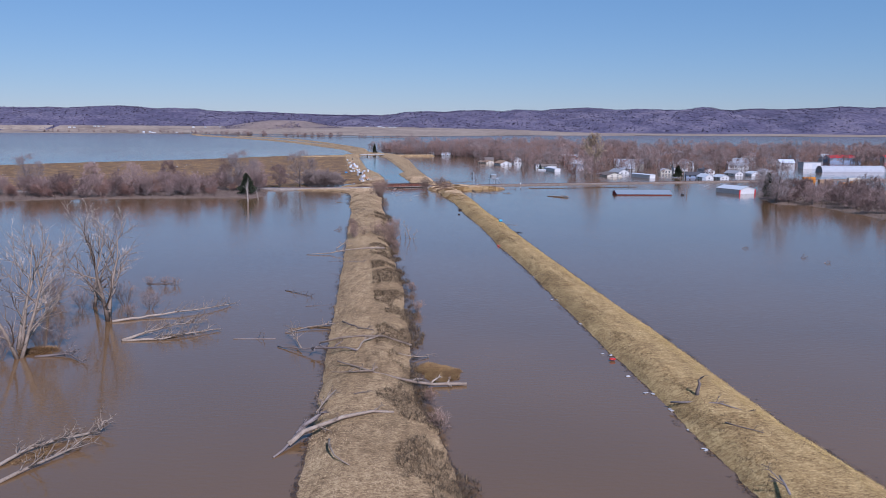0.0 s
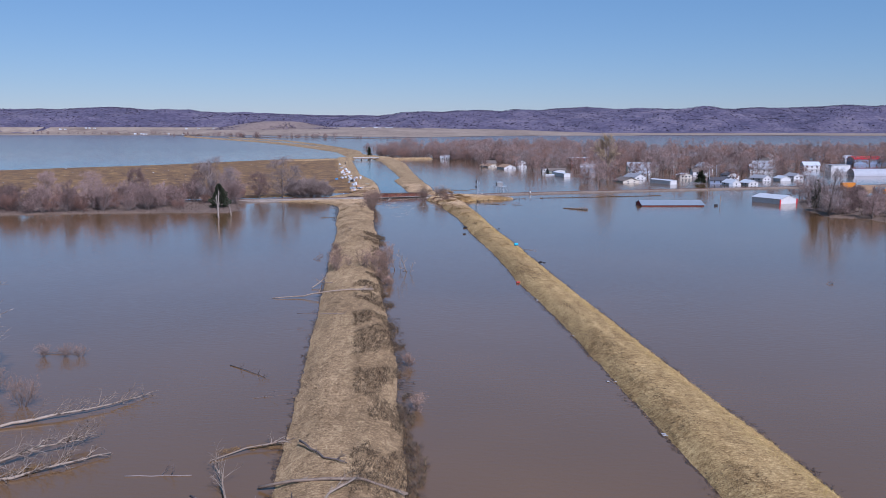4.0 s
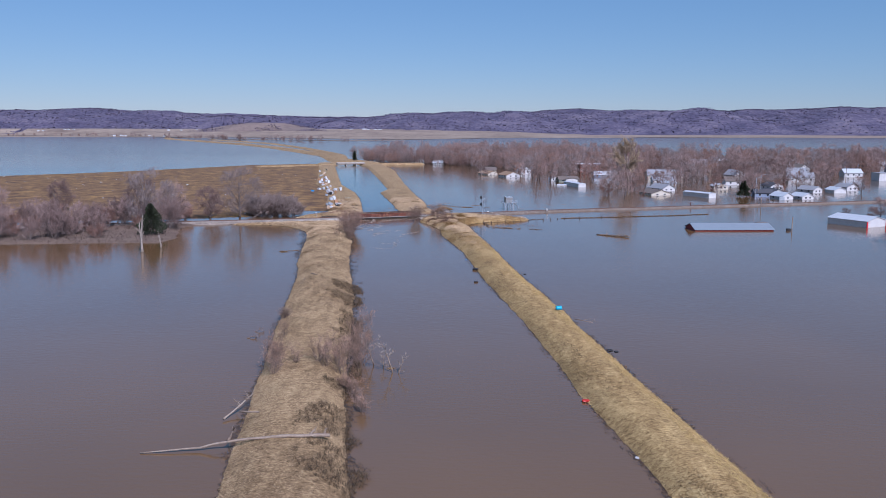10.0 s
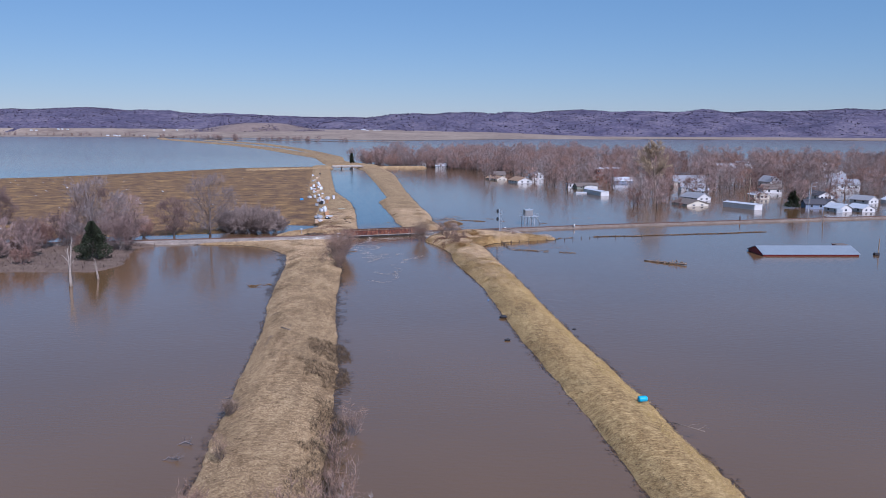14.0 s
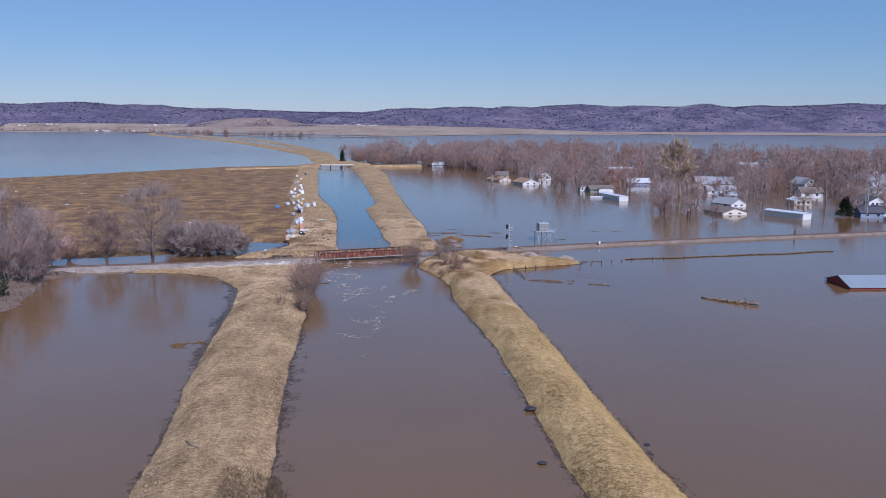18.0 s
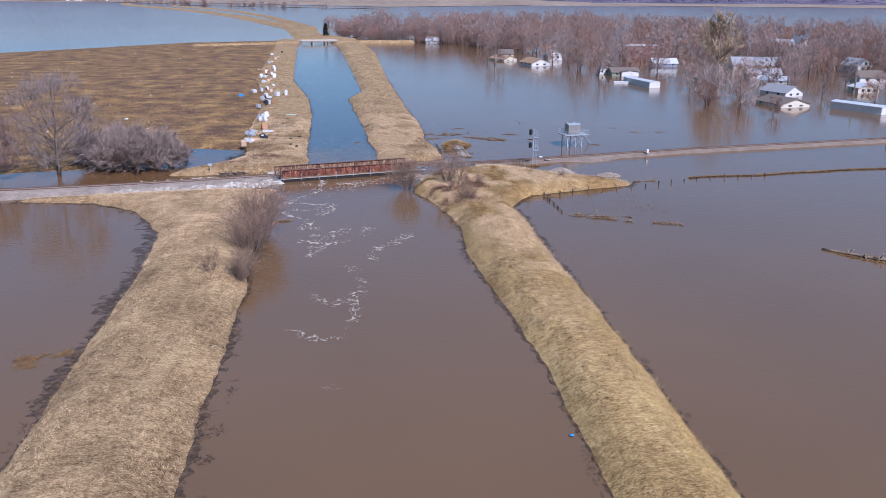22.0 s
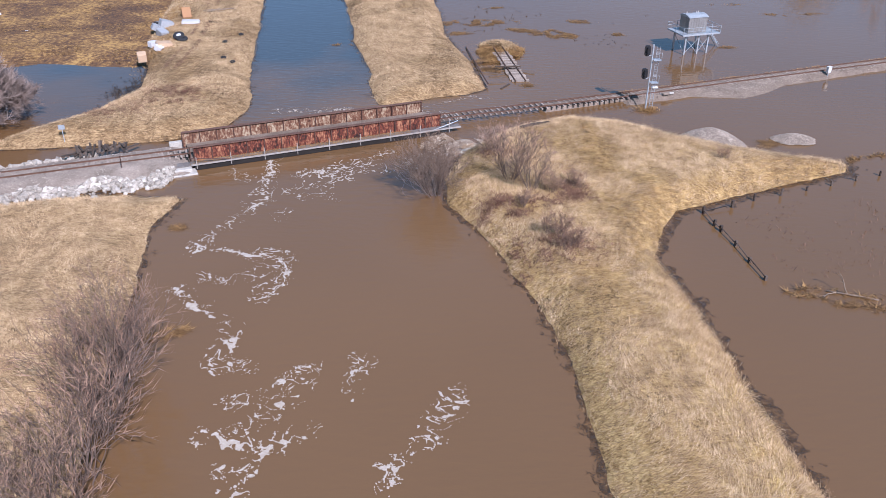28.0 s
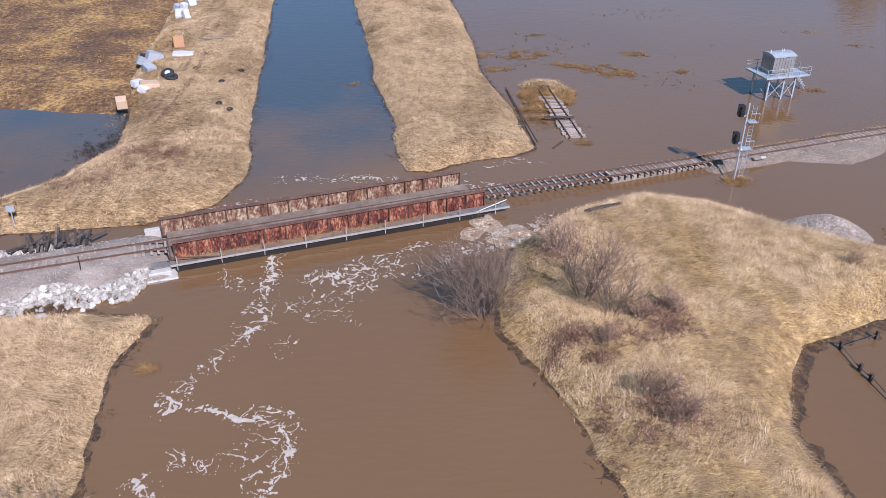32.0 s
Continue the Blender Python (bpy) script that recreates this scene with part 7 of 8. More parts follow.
def tyre(x, y, z, r0, r1, tilt, turn, label, rim=None):
    ob = thing("tyre", pose(x, y, z, tilt, 0, turn), label, "tyre", "tyres on the bank")
    v, f = [], []
    n, m = 20, 8
    for i in range(n):
        for k in range(m):
            a, b = 2 * math.pi * i / n, 2 * math.pi * k / m
            q = r0 + r1 * math.cos(b) * (1.04 if i % 2 and math.cos(b) > 0.5 else 1)
            v.append((q * math.cos(a), q * math.sin(a), r1 * 0.8 * math.sin(b)))
    f = [(i * m + k, (i + 1) % n * m + k, (i + 1) % n * m + (k + 1) % m, i * m + (k + 1) % m) for i in range(n) for k in range(m)]
    part("tread", mesh_of("tread", v, f, True), DARK, ob)
    if rim:
        part("rim", rod((0, 0, -0.1), (0, 0, 0.12), r0 - r1 * 0.6, 16), rim, ob, "white wheel disc")


tyre(-43.3, 302.6, 2.0, 0.62, 0.3, 25, 0, "large tractor tyre with a white wheel", ENAMEL)
tyre(-42.6, 301.8, 1.75, 0.62, 0.3, 10, 40, "large black tractor tyre in a heap")
for x, y in ((-35.5, 300.5), (-34.2, 292), (-33.8, 306), (-32.6, 290.5)):
    tyre(x, y, float(BANK_L.at(np.array([x]), np.array([y]))[0][0]) + 0.12, 0.32, 0.13, 5, 0, "worn black car tyre in the grass")
for i in range(9):
    limb("scrap_timber", "grey split timber in a loose heap", [(-42.5 + jr.uniform(-1, 1), 320.5 + jr.uniform(-1.2, 1.2), 1.45 + 0.035 * i), (-39.5 + jr.uniform(-1, 2), 321 + jr.uniform(-1.5, 1.5), 1.45 + 0.035 * i)], 0.09, 0.08, 0, 200 + i, group="timber heap")
pn = thing("sheet_metal", pose(-41.6, 346.4, 1.44, 2, 0, 5), "pale green metal sheet flat in the grass", "metal sheet")
part("sheet", boxm(-1.6, 1.6, -0.5, 0.5, 0, 0.06, 0.02), paint("pale_green", (0.35, 0.52, 0.45)), pn)

# barrel and litter on the golden levee
bb = thing("barrel", pose(28.2, 68.3, 2.1, 0, 90, 10), "bright blue plastic barrel lying on the levee", "barrel")
v, f = [], []
tube(v, f, [Vector((0, 0, z)) for z in (-0.62, -0.58, -0.3, 0, 0.3, 0.58, 0.62)], [0.36, 0.42, 0.44, 0.42, 0.44, 0.42, 0.36], 14)
part("body", mesh_of("body", v, f, True), paint("cyan_plastic", (0.02, 0.36, 0.55)), bb)
part("lid", rod((0, 0, 0.62), (0, 0, 0.66), 0.3, 14), paint("pale_blue", (0.3, 0.55, 0.65)), bb)
for x, y, z, s, mt, lb in ((14.0, 127.4, 0.3, 0.7, DARK, "dark wet bundle at the water's edge"), (12.2, 145.0, 0.2, 0.2, BLUEPL, "small blue plastic scrap on the bank"), (23.4, 13.5, 0.2, 0.5, paint("red_plastic", (0.45, 0.03, 0.02)), "small red plastic scrap by the water"), (31.9, 35.4, 1.8, 0.5, DARK, "dark clod on the levee crest"), (32.9, 35.0, 1.7, 0.4, DARK, "dark clod on the levee crest"),
                            (33.0, -118, 0.3, 0.5, paint("red_plastic_2", (0.45, 0.03, 0.02)), "small red scrap at the waterline"), (26.0, 110, 1.9, 0.35, DARK, "dark clod on the levee crest"), (13.0, 108.8, 0.15, 0.5, DARK, "dark bundle at the water's edge")):
    bm = bmesh.new()
    bmesh.ops.create_icosphere(bm, subdivisions=2, radius=s)
    for q in bm.verts:
        q.co = Vector((q.co.x * 1.2, q.co.y * 0.8, q.co.z * 0.5)) * (1 + 0.3 * noise.noise(q.co * 3 + Vector((x, y, 0))))
    tagged(part("scrap", bm, mt, None, m=pose(x, y, z)), lb, "litter", "litter on the levees")
ICE = paint("dirty_foam_board", (0.42, 0.40, 0.38), 0.8)
for i, (x, y) in enumerate(((29.9, -68.8), (32.9, -114.5), (34.3, -127.2), (35.3, -135.5), (36.5, -150.4), (36.9, -156.7), (36.2, -142.5), (31.6, -92), (28.6, -40), (26.0, -8))):
    bm = bmesh.new()
    for k in range(3):
        box(bm, -0.3 * jr.random() - 0.1, 0.3 * jr.random() + 0.1, -0.25, 0.2 * jr.random() + 0.05, 0, 0.1, pose(jr.uniform(-0.9, 0.9), jr.uniform(-0.6, 0.6), 0.0, jr.uniform(-6, 6), 0, jr.uniform(0, 90)), 0.03)
    tagged(part("foam_board", bm, ICE, None, m=pose(x, y, 0.03)), "broken pale foam board at the waterline", "litter", "pale litter at the waterline")
lv, lf = [], []
for i in range(170):
    t = jr.random()
    x, y = jr.uniform(-330, -60), jr.uniform(268, 740)
    if edge_distance(np.array([x]), np.array([y]), FIELD_B.poly)[0] < 2:
        continue
    s = jr.uniform(0.15, 0.45) * (2.2 if i % 17 == 0 else 1)
    b = len(lv)
    m = pose(x, y, 0.75, jr.uniform(-20, 20), jr.uniform(-20, 20), jr.uniform(0, 180))
    for dx, dy, dz in ((-1, -0.5, 0), (1, -0.5, 0), (1, 0.5, 0), (-1, 0.5, 0), (-0.8, -0.4, 0.5), (0.8, -0.4, 0.5), (0.8, 0.4, 0.5), (-0.8, 0.4, 0.5)):
        lv.append(m @ Vector((dx * s, dy * s, dz * s)))
    lf += [tuple(b + k for k in q) for q in ((4, 5, 6, 7), (0, 1, 5, 4), (1, 2, 6, 5), (2, 3, 7, 6), (3, 0, 4, 7))]
tagged(part("field_litter", mesh_of("field_litter", lv, lf), ENAMEL), "white scraps of litter strewn over the field", "litter", kind="stuff")
bx = thing("storage_box", pose(-68, 400, 0.7, 0, 0, 20), "blue plastic box on the stubble field", "box")
part("body", boxm(-0.9, 0.9, -0.6, 0.6, 0, 0.9, 0.08), BLUEPL, bx)


# patches of dead weeds, mud and wheel ruts on the canal bank
for i, (x, y, rx, ry, n, mt) in enumerate(((-38, 277, 4.0, 2.0, 700, RUSSET), (-44, 270, 4.0, 3.0, 500, RUSSET), (-46.5, 281, 2.0, 4.0, 300, DROWNED), (-46, 300, 2.0, 9.0, 700, LITTER_STRAW), (-48, 320, 2.2, 9.0, 700, LITTER_STRAW), (-40, 306, 0.5, 1.2, 60, DROWNED), (-39.6, 312, 0.5, 1.6, 60, DROWNED), (-50, 345, 2.5, 10, 500, LITTER_STRAW), (-46.5, 296, 1.6, 5, 160, DROWNED))):
    X, Y = x + rr.normal(0, rx * 0.6, n), y + rr.normal(0, ry * 0.6, n)
    k = fractal(X, Y, 1.8, 3, 410 + i) > -0.05
    X, Y = X[k], Y[k]
    Z = np.maximum(BANK_L.at(X, Y)[0], 0.1)
    tufts("bank_weeds", np.stack([X, Y, Z + 0.03], 1), mt, "dead weeds and drift straw on the canal bank", (0.3, 0.8), 0.07, 3, 0.75, None, 400 + i)

# wheel ruts worn into the canal bank
for side in (-0.9, 0.9):
    Y = rr.uniform(280, 350, 620)
    X = np.interp(Y, (280, 300, 320, 350), (-41.5, -40.6, -41.6, -45.0)) + side + rr.normal(0, 0.16, 620)
    k = fractal(X, Y, 5.0, 2, 470) > -0.15
    X, Y = X[k], Y[k]
    tufts("wheel_ruts", np.stack([X, Y, BANK_L.at(X, Y)[0] + 0.12], 1), RUSSET, "dark worn wheel rut in the dry grass", (0.2, 0.5), 0.07, 2, 0.95, 1.5, 471)


# ---- flooded town ----
def siding(name, c):
    return mottled(name, tuple(tuple(q * k for q in c) for k in (0.8, 1.0, 1.08)), (3.0, 0.3), 0.75, 0.15, 0.2, by_object=0.08)


ROOF_TAN, ROOF_BROWN, ROOF_GREY, ROOF_PALE, ROOF_RED, ROOF_DARK = siding("tan_shingle", (0.30, 0.19, 0.11)), siding("brown_shingle", (0.16, 0.125, 0.10)), siding("grey_shingle", (0.27, 0.265, 0.27)), siding("pale_metal_roof", (0.47, 0.485, 0.50)), siding("red_metal_roof", (0.50, 0.02, 0.03)), siding("dark_shingle", (0.075, 0.07, 0.075))
BARN_ROOF = siding("weathered_metal_roof", (0.21, 0.24, 0.265))
W_WHITE, W_CREAM, W_GREEN, W_BLUE, W_RED, W_BRICK = WHITE, siding("cream_siding", (0.55, 0.50, 0.40)), siding("green_siding", (0.20, 0.22, 0.17)), siding("blue_grey_siding", (0.22, 0.27, 0.36)), siding("red_siding", (0.28, 0.035, 0.03)), siding("red_brick", (0.24, 0.085, 0.06))
PANE = mat("window_glass", (0.03, 0.035, 0.045), 0.1)
PANE.node_tree.nodes["Principled BSDF"].inputs["Specular IOR Level"].default_value = 0.6


def house(x, y, w, d, eave, ridge, turn, wall, roof, label, name="house", over=0.5, windows=2, door=False, chimney=False, group="flooded houses", kindname="house"):
    """A gabled building standing in the water: w across the gable, d along the ridge (local y)."""
    HOUSE_SPOTS.append((x, y))
    ob = thing(name, pose(x, y, 0, 0, 0, turn), label, kindname, group)
    bm = bmesh.new()
    pr2 = [(-w / 2, -1.0), (w / 2, -1.0), (w / 2, eave), (0, ridge - 0.06), (-w / 2, eave)]
    lo = [bm.verts.new((a, -d / 2, b)) for a, b in pr2]
    hi = [bm.verts.new((a, d / 2, b)) for a, b in pr2]
    bm.faces.new(lo)
    bm.faces.new(hi[::-1])
    for k in range(5):
        bm.faces.new((lo[k], hi[k], hi[(k + 1) % 5], lo[(k + 1) % 5]))
    bmesh.ops.recalc_face_normals(bm, faces=bm.faces)
    part("wall", bm, wall, ob)
    sl = (ridge - eave) / (w / 2)
    for sg in (-1, 1):
        bm = bmesh.new()
        a, b = sg * (w / 2 + over), eave - sl * over
        vs = []
        for yy in (-d / 2 - over, d / 2 + over):
            vs.append([bm.verts.new(p) for p in ((0, yy, ridge), (a, yy, b), (a, yy, b + 0.2), (0, yy, ridge + 0.22))])
        for k in range(4):
            bm.faces.new((vs[0][k], vs[0][(k + 1) % 4], vs[1][(k + 1) % 4], vs[1][k]))
        bm.faces.new(vs[0][::-1])
        bm.faces.new(vs[1])
        bmesh.ops.recalc_face_normals(bm, faces=bm.faces)
        part("roof", bm, roof, ob)
    part("fascia", boxm(-0.1, 0.1, -d / 2 - over - 0.06, -d / 2 - over - 0.004, ridge - 0.25, ridge + 0.15), wall, ob)

    def window(cx, cz, ww, hh, face):
        m = pose(0, 0, 0) if face == "front" else pose(0, 0, 0, 0, 0, 90 if face == "right" else -90)
        dist = d / 2 if face == "front" else w / 2
        fr = part("window", boxm(cx - ww / 2 - 0.1, cx + ww / 2 + 0.1, -dist - 0.07, -dist - 0.004, cz - hh / 2 - 0.1, cz + hh / 2 + 0.1, m=m), WHITE, ob)
        part("pane", boxm(cx - ww / 2, cx + ww / 2, -dist - 0.10, -dist - 0.074, cz - hh / 2, cz + hh / 2, m=m), PANE, fr)
    hgt = min(1.2, max(0.4, eave * 0.5))
    for i in range(windows):
        window((i + 0.5 - windows / 2) * w / (windows + 0.6), eave * 0.55, min(1.4, w * 0.14), hgt, "front")
    for i in range(max(0, min(4, int(d / 4.5))) if windows else 0):
        n = int(d / 4.5)
        for fc in ("left", "right"):
            window((i + 0.5 - n / 2) * d / (n + 0.3), eave * 0.55, 1.2, hgt, fc)
    if ridge > 7:
        window(0, eave + 0.3 * (ridge - eave), 1.3, 1.5, "front")
    if door:
        part("garage_door", boxm(w * 0.08, w * 0.44, -d / 2 - 0.08, -d / 2 - 0.004, -0.3, eave * 0.85), WHITE, ob)
    if chimney:
        part("chimney", boxm(w * 0.12, w * 0.12 + 0.8, 0, 0.8, eave, ridge + 1.0, 0.03), W_BRICK, ob)
    return ob


house(67.5, 556, 12.0, 14, 1.7, 4.0, 22, W_WHITE, ROOF_TAN, "white gabled house with a tan roof, flooded to its windows")
house(53.0, 589, 9.5, 15, 1.1, 3.0, 30, W_CREAM, ROOF_TAN, "low tan-roofed house deep in the flood")
house(58, 622, 14, 9, 2.0, 4.4, 90, W_CREAM, ROOF_BROWN, "brown-roofed house among bare trees")
house(104.5, 500, 9.5, 14, 1.8, 3.6, 92, W_GREEN, ROOF_BROWN, "green house with a red-brown roof in the flood", windows=1)
house(106.6, 495.5, 8.5, 3, 2.2, 2.9, 0, W_WHITE, ROOF_BROWN, "white garage front on a flooded house", windows=0, door=True)
house(95.6, 507, 5, 6, 2.6, 3.2, 5, W_WHITE, ROOF_GREY, "small white porch house in the flood", windows=2)
house(101.5, 454, 5.2, 24, 2.3, 2.7, 14, W_WHITE, ROOF_PALE, "long white mobile home flooded to its sills", name="mobile_home", windows=0, over=0.15, kindname="mobile home")
house(93.8, 460, 2.6, 6.4, 0.5, 0.75, 75, W_WHITE, ROOF_PALE, "white camper roof just above the water", name="camper", windows=0, over=0.1, kindname="camper")
house(141.5, 556, 9, 14, 1.8, 4.2, 88, W_BLUE, ROOF_PALE, "blue house with a pale metal roof")
house(137.0, 386, 12.4, 15, 1.2, 3.1, 14, W_CREAM, ROOF_BROWN, "low house with a wide brown hipped roof in the flood", windows=2)
house(150.5, 418, 10, 13, 1.6, 4.0, 25, W_WHITE, ROOF_GREY, "white gabled house with a grey roof")
house(184, 530, 13, 26, 3.2, 7.0, 84, W_CREAM, ROOF_GREY, "wide hall with a pale grey roof behind trees")
house(168, 466, 9, 12, 1.5, 3.0, 70, W_WHITE, ROOF_PALE, "white house with a white roof")
house(172, 490, 10, 16, 2.2, 4.6, 84, W_WHITE, ROOF_GREY, "white house with a long grey roof")
house(158.5, 370, 5.6, 20, 2.4, 2.9, 28, W_WHITE, ROOF_PALE, "long white mobile home standing in the flood", name="mobile_home", windows=0, over=0.2, kindname="mobile home")
house(190.3, 428, 9.2, 8, 2.3, 3.7, 4, W_CREAM, ROOF_PALE, "small cream house with dark windows", windows=3)
house(270, 664, 10, 18, 5.5, 11.5, 5, W_WHITE, ROOF_GREY, "tall white steep-gabled house")
house(256, 664, 9, 16, 5.0, 9.5, 88, W_WHITE, ROOF_GREY, "grey-roofed wing beside a steep white house")
house(377, 745, 12, 16, 4.5, 8.5, 10, W_WHITE, ROOF_GREY, "white house among far trees", chimney=True)
house(205.5, 380, 9.5, 11, 1.6, 4.0, 12, W_WHITE, ROOF_DARK, "white gabled house with a dark roof in the flood", windows=2)
house(200.5, 356, 7.5, 10, 1.8, 3.8, 18, W_WHITE, ROOF_PALE, "small white gabled house in the flood", windows=1)
house(212.5, 357, 7.5, 10, 1.7, 3.4, 15, W_WHITE, ROOF_PALE, "small white house in the flood", windows=2)
house(196, 372, 9, 10, 2.4, 4.2, 80, W_BLUE, ROOF_DARK, "dark-roofed blue house in the flood")
house(238, 402, 9, 11, 1.9, 3.9, 30, W_WHITE, ROOF_GREY, "white house with a porch in the flood", windows=2)
house(252, 398, 8, 9, 2.0, 3.6, 10, W_WHITE, ROOF_PALE, "white garage half under water", windows=0, door=True)
house(222, 420, 9, 11, 2.9, 4.9, 10, W_WHITE, ROOF_DARK, "two-storey white house with a dark roof", windows=3)
house(276, 500, 11, 18, 3.4, 6.6, 80, W_WHITE, ROOF_GREY, "white two-storey house behind trees", chimney=True)
house(270, 420, 9, 11, 2.2, 4.2, 15, W_WHITE, ROOF_GREY, "white house standing in open water", windows=2)
house(215, 470, 10, 12, 2.8, 5.4, 85, W_WHITE, ROOF_BROWN, "brown-roofed white house among trees")
house(235, 520, 10, 12, 4.0, 7.5, 20, W_WHITE, ROOF_GREY, "white gabled house among trees", chimney=True)
house(300, 560, 11, 14, 3.6, 7.0, 70, W_CREAM, ROOF_GREY, "cream house among trees")
house(330, 620, 11, 13, 3.6, 7.0, 15, W_WHITE, ROOF_BROWN, "white house with a brown roof among trees")
house(15, 762, 12, 10, 2.0, 4.5, 80, W_WHITE, ROOF_PALE, "low white house at the edge of the woods")
house(-4, 785, 9, 9, 3.0, 5.5, 10, W_WHITE, ROOF_GREY, "white house behind bare trees")
house(85, 600, 9, 10, 3.0, 5.8, 10, W_WHITE, ROOF_GREY, "white house seen between trunks")
house(420, 820, 12, 14, 4.0, 8.0, 75, W_WHITE, ROOF_GREY, "far white house among trees")
house(310, 760, 12, 12, 4.0, 8.5, 20, W_WHITE, ROOF_DARK, "far white house with a dark roof")
house(200, 720, 11, 12, 4.0, 8.0, 10, W_WHITE, ROOF_GREY, "far white house among bare trees")
house(450, 700, 14, 12, 3.5, 6.5, 85, W_WHITE, ROOF_PALE, "far white building with a pale roof")
house(345, 560, 11, 14, 3.2, 6.2, 85, W_WHITE, ROOF_PALE, "white house by open water")

# barns and sheds in open water
b1 = house(120.6, 219.5, 12.0, 31.0, 0.55, 2.35, 90.5, W_RED, BARN_ROOF, "long red barn with a pale metal roof, flooded to the eaves", name="barn", over=0.35, windows=0, group="", kindname="barn")
sk = thing("roof_vent_shed", pose(137.5, 229, 0, 0, 0, 5), "small red shed roof behind the barn", "shed")
part("wall", boxm(-1.9, 1.9, -1.4, 1.4, -0.5, 1.5, 0.05), W_RED, sk)
part("roof", boxm(-2.2, 2.2, -1.7, 1.7, 1.5, 1.7, 0.05), ROOF_BROWN, sk)
tk = thing("tank", pose(142.6, 215.2, 0.25), "dark box afloat beside the barn", "tank")
part("body", boxm(-0.8, 0.8, -0.6, 0.6, -0.3, 0.55, 0.12), DARK, tk)
wb = house(179.5, 234, 12.6, 18, 2.5, 4.1, 27, W_WHITE, ROOF_PALE, "white metal machine shed with red corners, standing in the flood", name="machine_shed", windows=0, over=0.3, group="", kindname="shed")
for sx in (-6.1, 6.1):
    part("corner_trim", boxm(sx - 0.45, sx + 0.45, -9.14, -9.004, -0.5, 2.5), ROOF_RED, wb, "red corner trim")

br = thing("brick_building", pose(149, 634, 0, 0, 0, 4), "red brick building with a flat white roof behind trees", "building")
part("wall", boxm(-12, 12, -8, 8, -1, 6.6), W_BRICK, br)
part("roof", boxm(-12.4, 12.4, -8.4, 8.4, 6.6, 7.0), ROOF_PALE, br)
for i in range(6):
    for z in (0.8, 3.9):
        wn2 = part("window", boxm(-10.5 + i * 4 - 0.8, -10.5 + i * 4 + 0.8, -8.08, -8.004, z, z + 2), WHITE, br)
        part("pane", boxm(-10.5 + i * 4 - 0.65, -10.5 + i * 4 + 0.65, -8.14, -8.084, z + 0.15, z + 1.85), PANE, wn2)
HOUSE_SPOTS += [(149, 634)]

fb = thing("warehouse", pose(348, 514, 0, 0, 0, 5), "plain white flat-roofed building in the flood", "building")
part("wall", boxm(-8.5, 8.5, -5, 5, -1, 5.6), WHITE, fb)
part("roof", boxm(-8.8, 8.8, -5.3, 5.3, 5.6, 5.9), ROOF_GREY, fb)
part("door", boxm(0, 4, -5.08, -5.004, -0.2, 4.2), ROOF_PALE, fb)
house(444, 650, 15, 34, 5.0, 7.6, 92, W_BLUE, ROOF_RED, "blue-grey warehouse with a bright red roof", name="warehouse", group="", kindname="building")
house(520, 690, 12, 20, 4.0, 6.0, 92, W_WHITE, ROOF_RED, "white building with a red roof", name="warehouse", group="", kindname="building")

gh = thing("hoop_building", pose(360, 461, 0, 0, 0, 3), "long white fabric hoop building in the flood", "building")
v, f = [], []
for i in range(31):
    for k in range(13):
        a = math.pi * k / 12
        v.append((-28 + 56 * i / 30, -6.0 * math.cos(a), 5.6 * math.sin(a) + (0.12 if i % 3 == 0 else 0) - 0.4))
for i in range(30):
    for k in range(12):
        f.append((i * 13 + k, (i + 1) * 13 + k, (i + 1) * 13 + k + 1, i * 13 + k + 1))
f += [tuple(range(13))[::-1], tuple(30 * 13 + k for k in range(13))]
part("cover", mesh_of("cover", v, f, True), siding("white_fabric", (0.37, 0.37, 0.38)), gh)
HOUSE_SPOTS += [(340, 470), (366, 470), (390, 472)]
OR = siding("orange_paint", (0.55, 0.20, 0.015))
for x, y, w, h, mt, lb in ((264.7, 328, 8.5, 3.6, OR, "orange shipping container standing in water"), (271.8, 318, 9.5, 2.6, ROOF_TAN, "rust-orange shipping container in the flood"), (289.3, 314, 8.5, 4.0, W_CREAM, "tan shipping container stacked above the water"), (277, 300, 9, 1.8, OR, "orange container deep in the flood")):
    c = thing("shipping_container", pose(x, y, 0, 0, 0, 4), lb, "container", "containers in the flood")
    part("body", boxm(-w / 2, w / 2, -1.4, 1.4, -0.6, h, 0.05), mt, c)
    for i in range(8):
        part("rib", boxm(-w / 2 + 0.4 + i * (w - 0.8) / 7 - 0.1, -w / 2 + 0.5 + i * (w - 0.8) / 7, -1.46, -1.404, 0, h - 0.2), mt, c)
ex = thing("excavator", pose(272, 284, 0, 0, 0, 10), "orange-yellow excavator among brush", "excavator")
part("body", boxm(-2.2, 2.2, -1.3, 1.3, 0.6, 2.2, 0.15), OR, ex)
part("cab", boxm(-0.2, 1.4, -1.2, 0.2, 2.2, 3.8, 0.12), OR, ex)
part("boom", rod((2.0, 0, 1.6), (5.0, 0, 4.4), 0.3, 4), OR, ex)
part("arm", rod((5.0, 0, 4.4), (6.6, 0, 1.6), 0.22, 4), OR, ex)
part("track", boxm(-2.4, 2.4, -1.6, -0.9, -0.4, 0.6, 0.2), DARK, ex)
part("track", boxm(-2.4, 2.4, 0.9, 1.6, -0.4, 0.6, 0.2), DARK, ex)

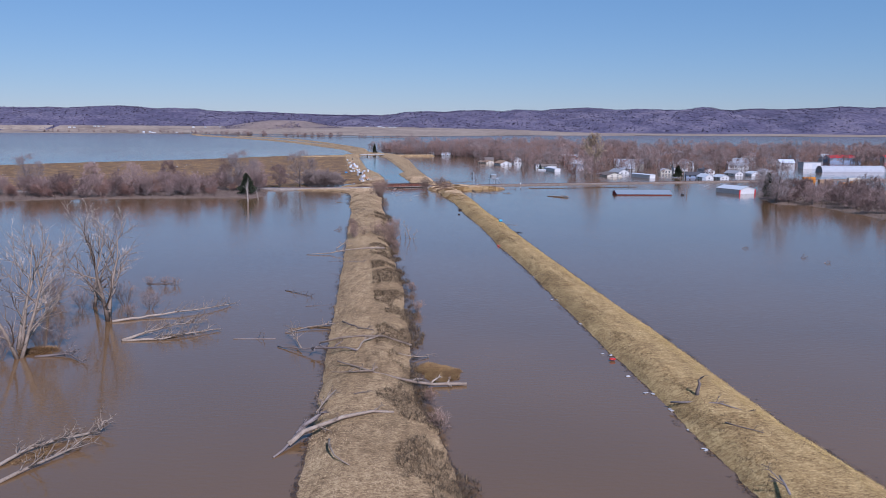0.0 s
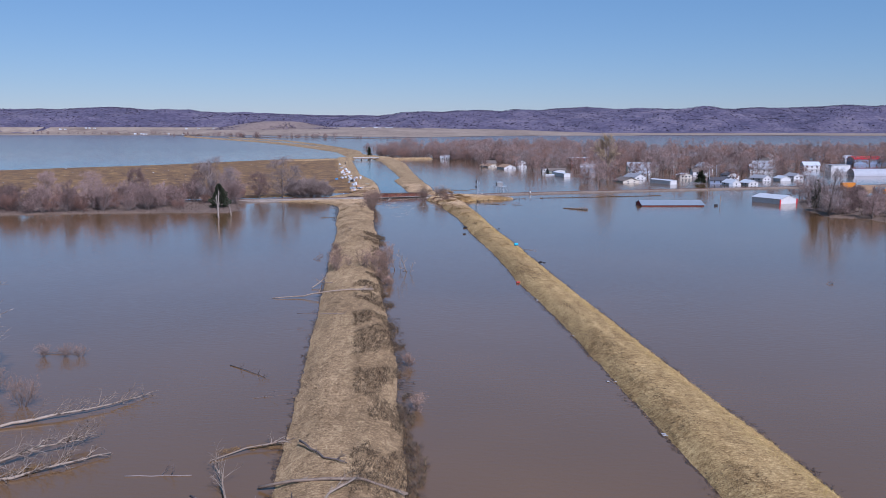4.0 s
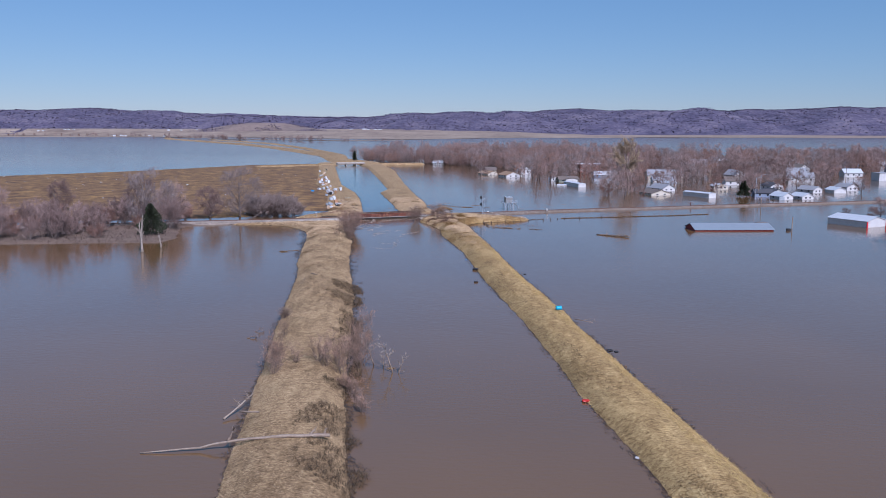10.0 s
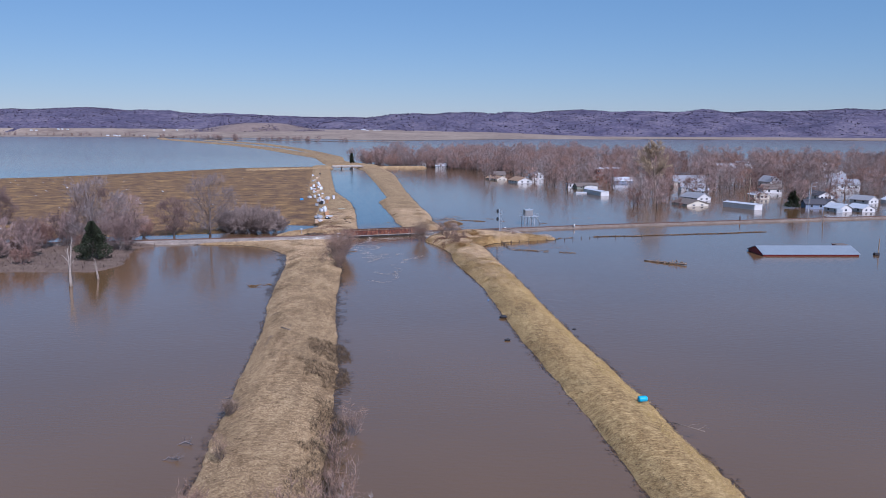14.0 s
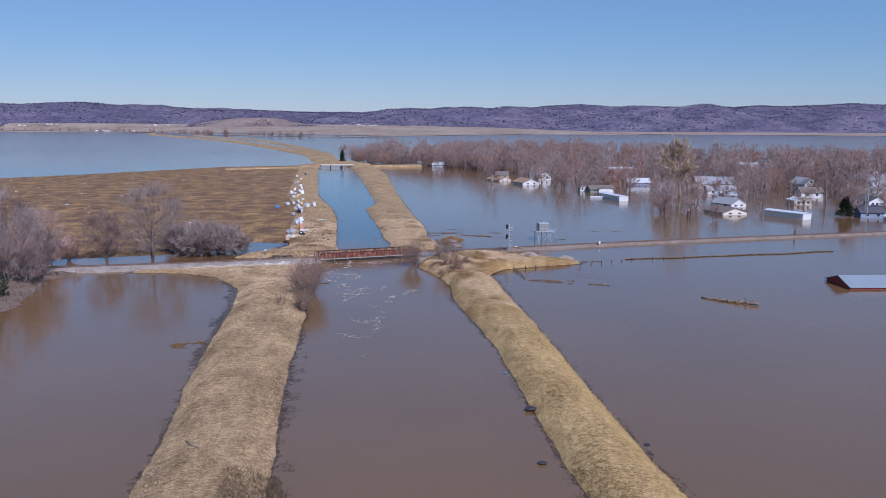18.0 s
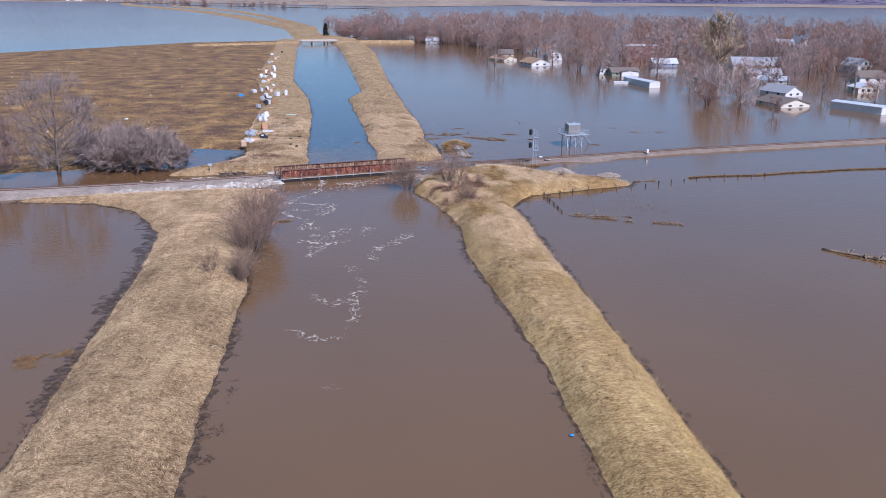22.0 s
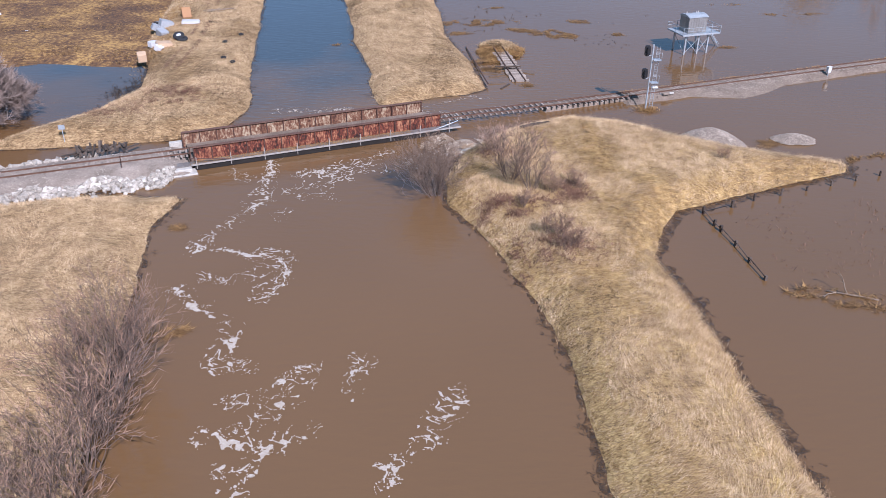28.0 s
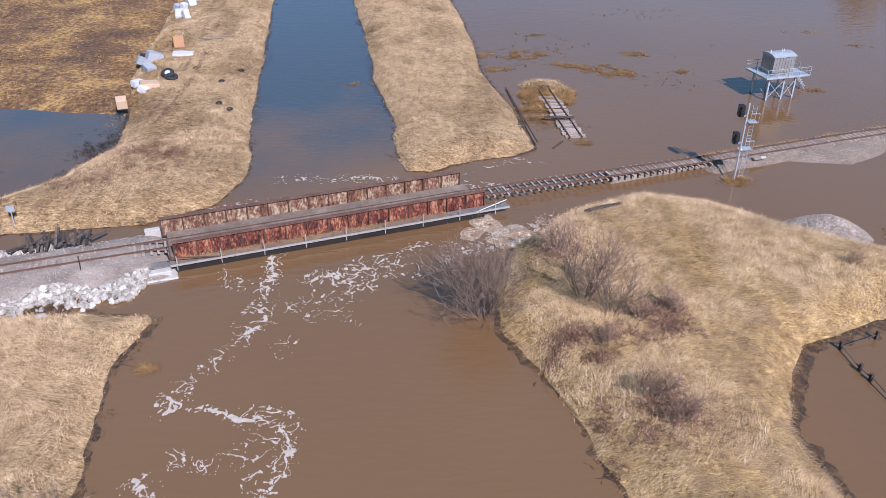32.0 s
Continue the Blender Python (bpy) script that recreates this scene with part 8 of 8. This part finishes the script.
# poles and lamps
for x, y, h in ((180.8, 417.8, 13), (203.6, 481.5, 11), (192.6, 369.6, 12), (31, 738, 13), (228, 433, 12), (179.2, 414.3, 11), (250, 330, 9), (262, 470, 11), (300, 480, 11), (236, 262, 10), (166, 300, 6), (147, 222, 4.5)):
    po = thing("utility_pole", pose(x, y, 0), "weathered wooden utility pole in the flood", "pole", "utility poles")
    part("pole", rod((0, 0, -0.8), (0.1, 0, h), 0.17, 7), PALE_WOOD, po)
    if h > 7:
        part("crossarm", boxm(-1.2, 1.2, -0.08, 0.08, h - 0.9, h - 0.75), PALE_WOOD, po)
for x, y in ((198.3, 380.4), (184.5, 353)):
    po = thing("street_lamp", pose(x, y, 0), "tall pale steel lamp post in the flood", "street lamp", "street lamps")
    part("post", rod((0, 0, -0.8), (0, 0, 12), 0.14, 8), STEEL, po)
    part("arm", rod((0, 0, 11.9), (2.2, 0, 12.3), 0.07, 6), STEEL, po)
    part("lamp", boxm(2.0, 2.9, -0.2, 0.2, 12.2, 12.4, 0.05), STEEL, po)
cb = thing("electric_cabinet", pose(197.5, 349, 0), "grey metal electric cabinet in the water", "cabinet")
part("body", boxm(-1.5, 1.5, -0.8, 0.8, -0.5, 1.6, 0.05), STEEL, cb)

town_trees()
far_trees()


# ---- hills and pastures ----
hills()
pasture("ground_5", -650, 3270, 330, 170, 52, "bare tan pasture hill before the woods")
pasture("ground_6", -95, 3290, 130, 110, 20, "small tan bluff before the woods")
pasture("ground_7", 80, 3260, 55, 70, 16, "low tan bluff before the woods")

# ---- road bridge over the canal ----
rb2 = thing("road_bridge", pose(-74, 739, 0, 0, 0, 16), "pale concrete road bridge over the far end of the canal", "bridge")
part("deck", boxm(-14, 14, -4, 4, 1.7, 2.4, 0.05), BALLAST, rb2)
for y in (-3.9, 3.9):
    part("parapet", boxm(-14, 14, y - 0.1, y + 0.1, 2.4, 3.0), CONCRETE, rb2)
for x in (-5, 5):
    part("pier", boxm(x - 0.4, x + 0.4, -3.4, 3.4, -0.5, 1.7), CONCRETE, rb2)
ROADB = Bank(ribbon([(-160, 692), (-118, 714), (-88, 735)], 4.5, 4.5), 2.0, 3.0, 0.05, 0.4, 51)
tagged(part("road_1", ROADB.mesh("road_1", GRASS, 2.0), None), "grassy road causeway leading to the bridge", "road", kind="structure")
ROADC = Bank(ribbon([(-60, 744), (-40, 752), (0, 762)], 4.5, 4.5), 2.0, 3.0, 0.05, 0.4, 52)
tagged(part("road_2", ROADC.mesh("road_2", GRASS, 2.0), None), "grassy road causeway beyond the bridge", "road", kind="structure")
FAR2 = Bank(ribbon([(-100, 905), (-112, 1010), (-150, 1150), (-215, 1370), (-330, 1700), (-560, 2120)], 8, 8), 2.0, 5, ragged=1.2, seed=53)
tagged(part("levee_6", FAR2.mesh("levee_6", GRASS, 4.0), None), "second distant levee line with water between", "levee", kind="structure")
rr = random.Random(5)
for nm, ol, lb in (("ground_3", [(-620, 2260), (-240, 2040), (-60, 1990), (-40, 2030), (-240, 2090), (-600, 2300)], "thin spit of tan land across far water"), ("ground_4", [(-1700, 3040), (-1020, 2740), (-640, 2420), (-600, 2440), (-980, 2800), (-1680, 3100)], "far tan shoreline with trees")):
    far_strip(nm, ol, 0.8, FARLAND, lb)

# far farmsteads under the hills
for i in range(24):
    g = i % 4
    x, y = ((rr.uniform(-1560, -1380), 3300), (rr.uniform(-1080, -860), 2760), (rr.uniform(-1010, -640), 3240), (rr.uniform(-300, -170), 3280))[g]
    y += rr.uniform(-30, 30)
    s = rr.uniform(0.3, 0.55)
    hb = thing("farm_building", pose(x, y, 1.0 + float(apron_z(x, y)), 0, 0, rr.uniform(-30, 30)), "distant white farm building below the hills", "building", "far farm buildings")
    w = 8 * s if g != 3 else 18 * s
    part("wall", boxm(-w, w, -5 * s, 5 * s, -1, 5 * s), WHITE, hb)
    bm = bmesh.new()
    pr3 = [(-5.4 * s, 5 * s), (0, 8 * s), (5.4 * s, 5 * s)]
    lo, hi = [bm.verts.new((-w - 0.4, a, b)) for a, b in pr3], [bm.verts.new((w + 0.4, a, b)) for a, b in pr3]
    bm.faces.new(lo)
    bm.faces.new(hi[::-1])
    for k in range(3):
        bm.faces.new((lo[k], hi[k], hi[(k + 1) % 3], lo[(k + 1) % 3]))
    bmesh.ops.recalc_face_normals(bm, faces=bm.faces)
    part("roof", bm, (ROOF_PALE, ROOF_GREY, ROOF_PALE)[i % 3], hb)
tw = thing("radio_tower", pose(-1760, 3100, 0), "thin distant lattice radio tower", "tower")
for dx, dy in ((-1.5, -1), (1.5, -1), (0, 1.5)):
    part("leg", rod((dx, dy, 0), (dx * 0.3, dy * 0.3, 90), 0.5, 4), STEEL, tw)
for i in range(12):
    part("brace", rod((-1.4 + i * 0.09, -1, i * 7.4), (1.4 - i * 0.09, -1, i * 7.4 + 7), 0.3, 3), STEEL, tw)
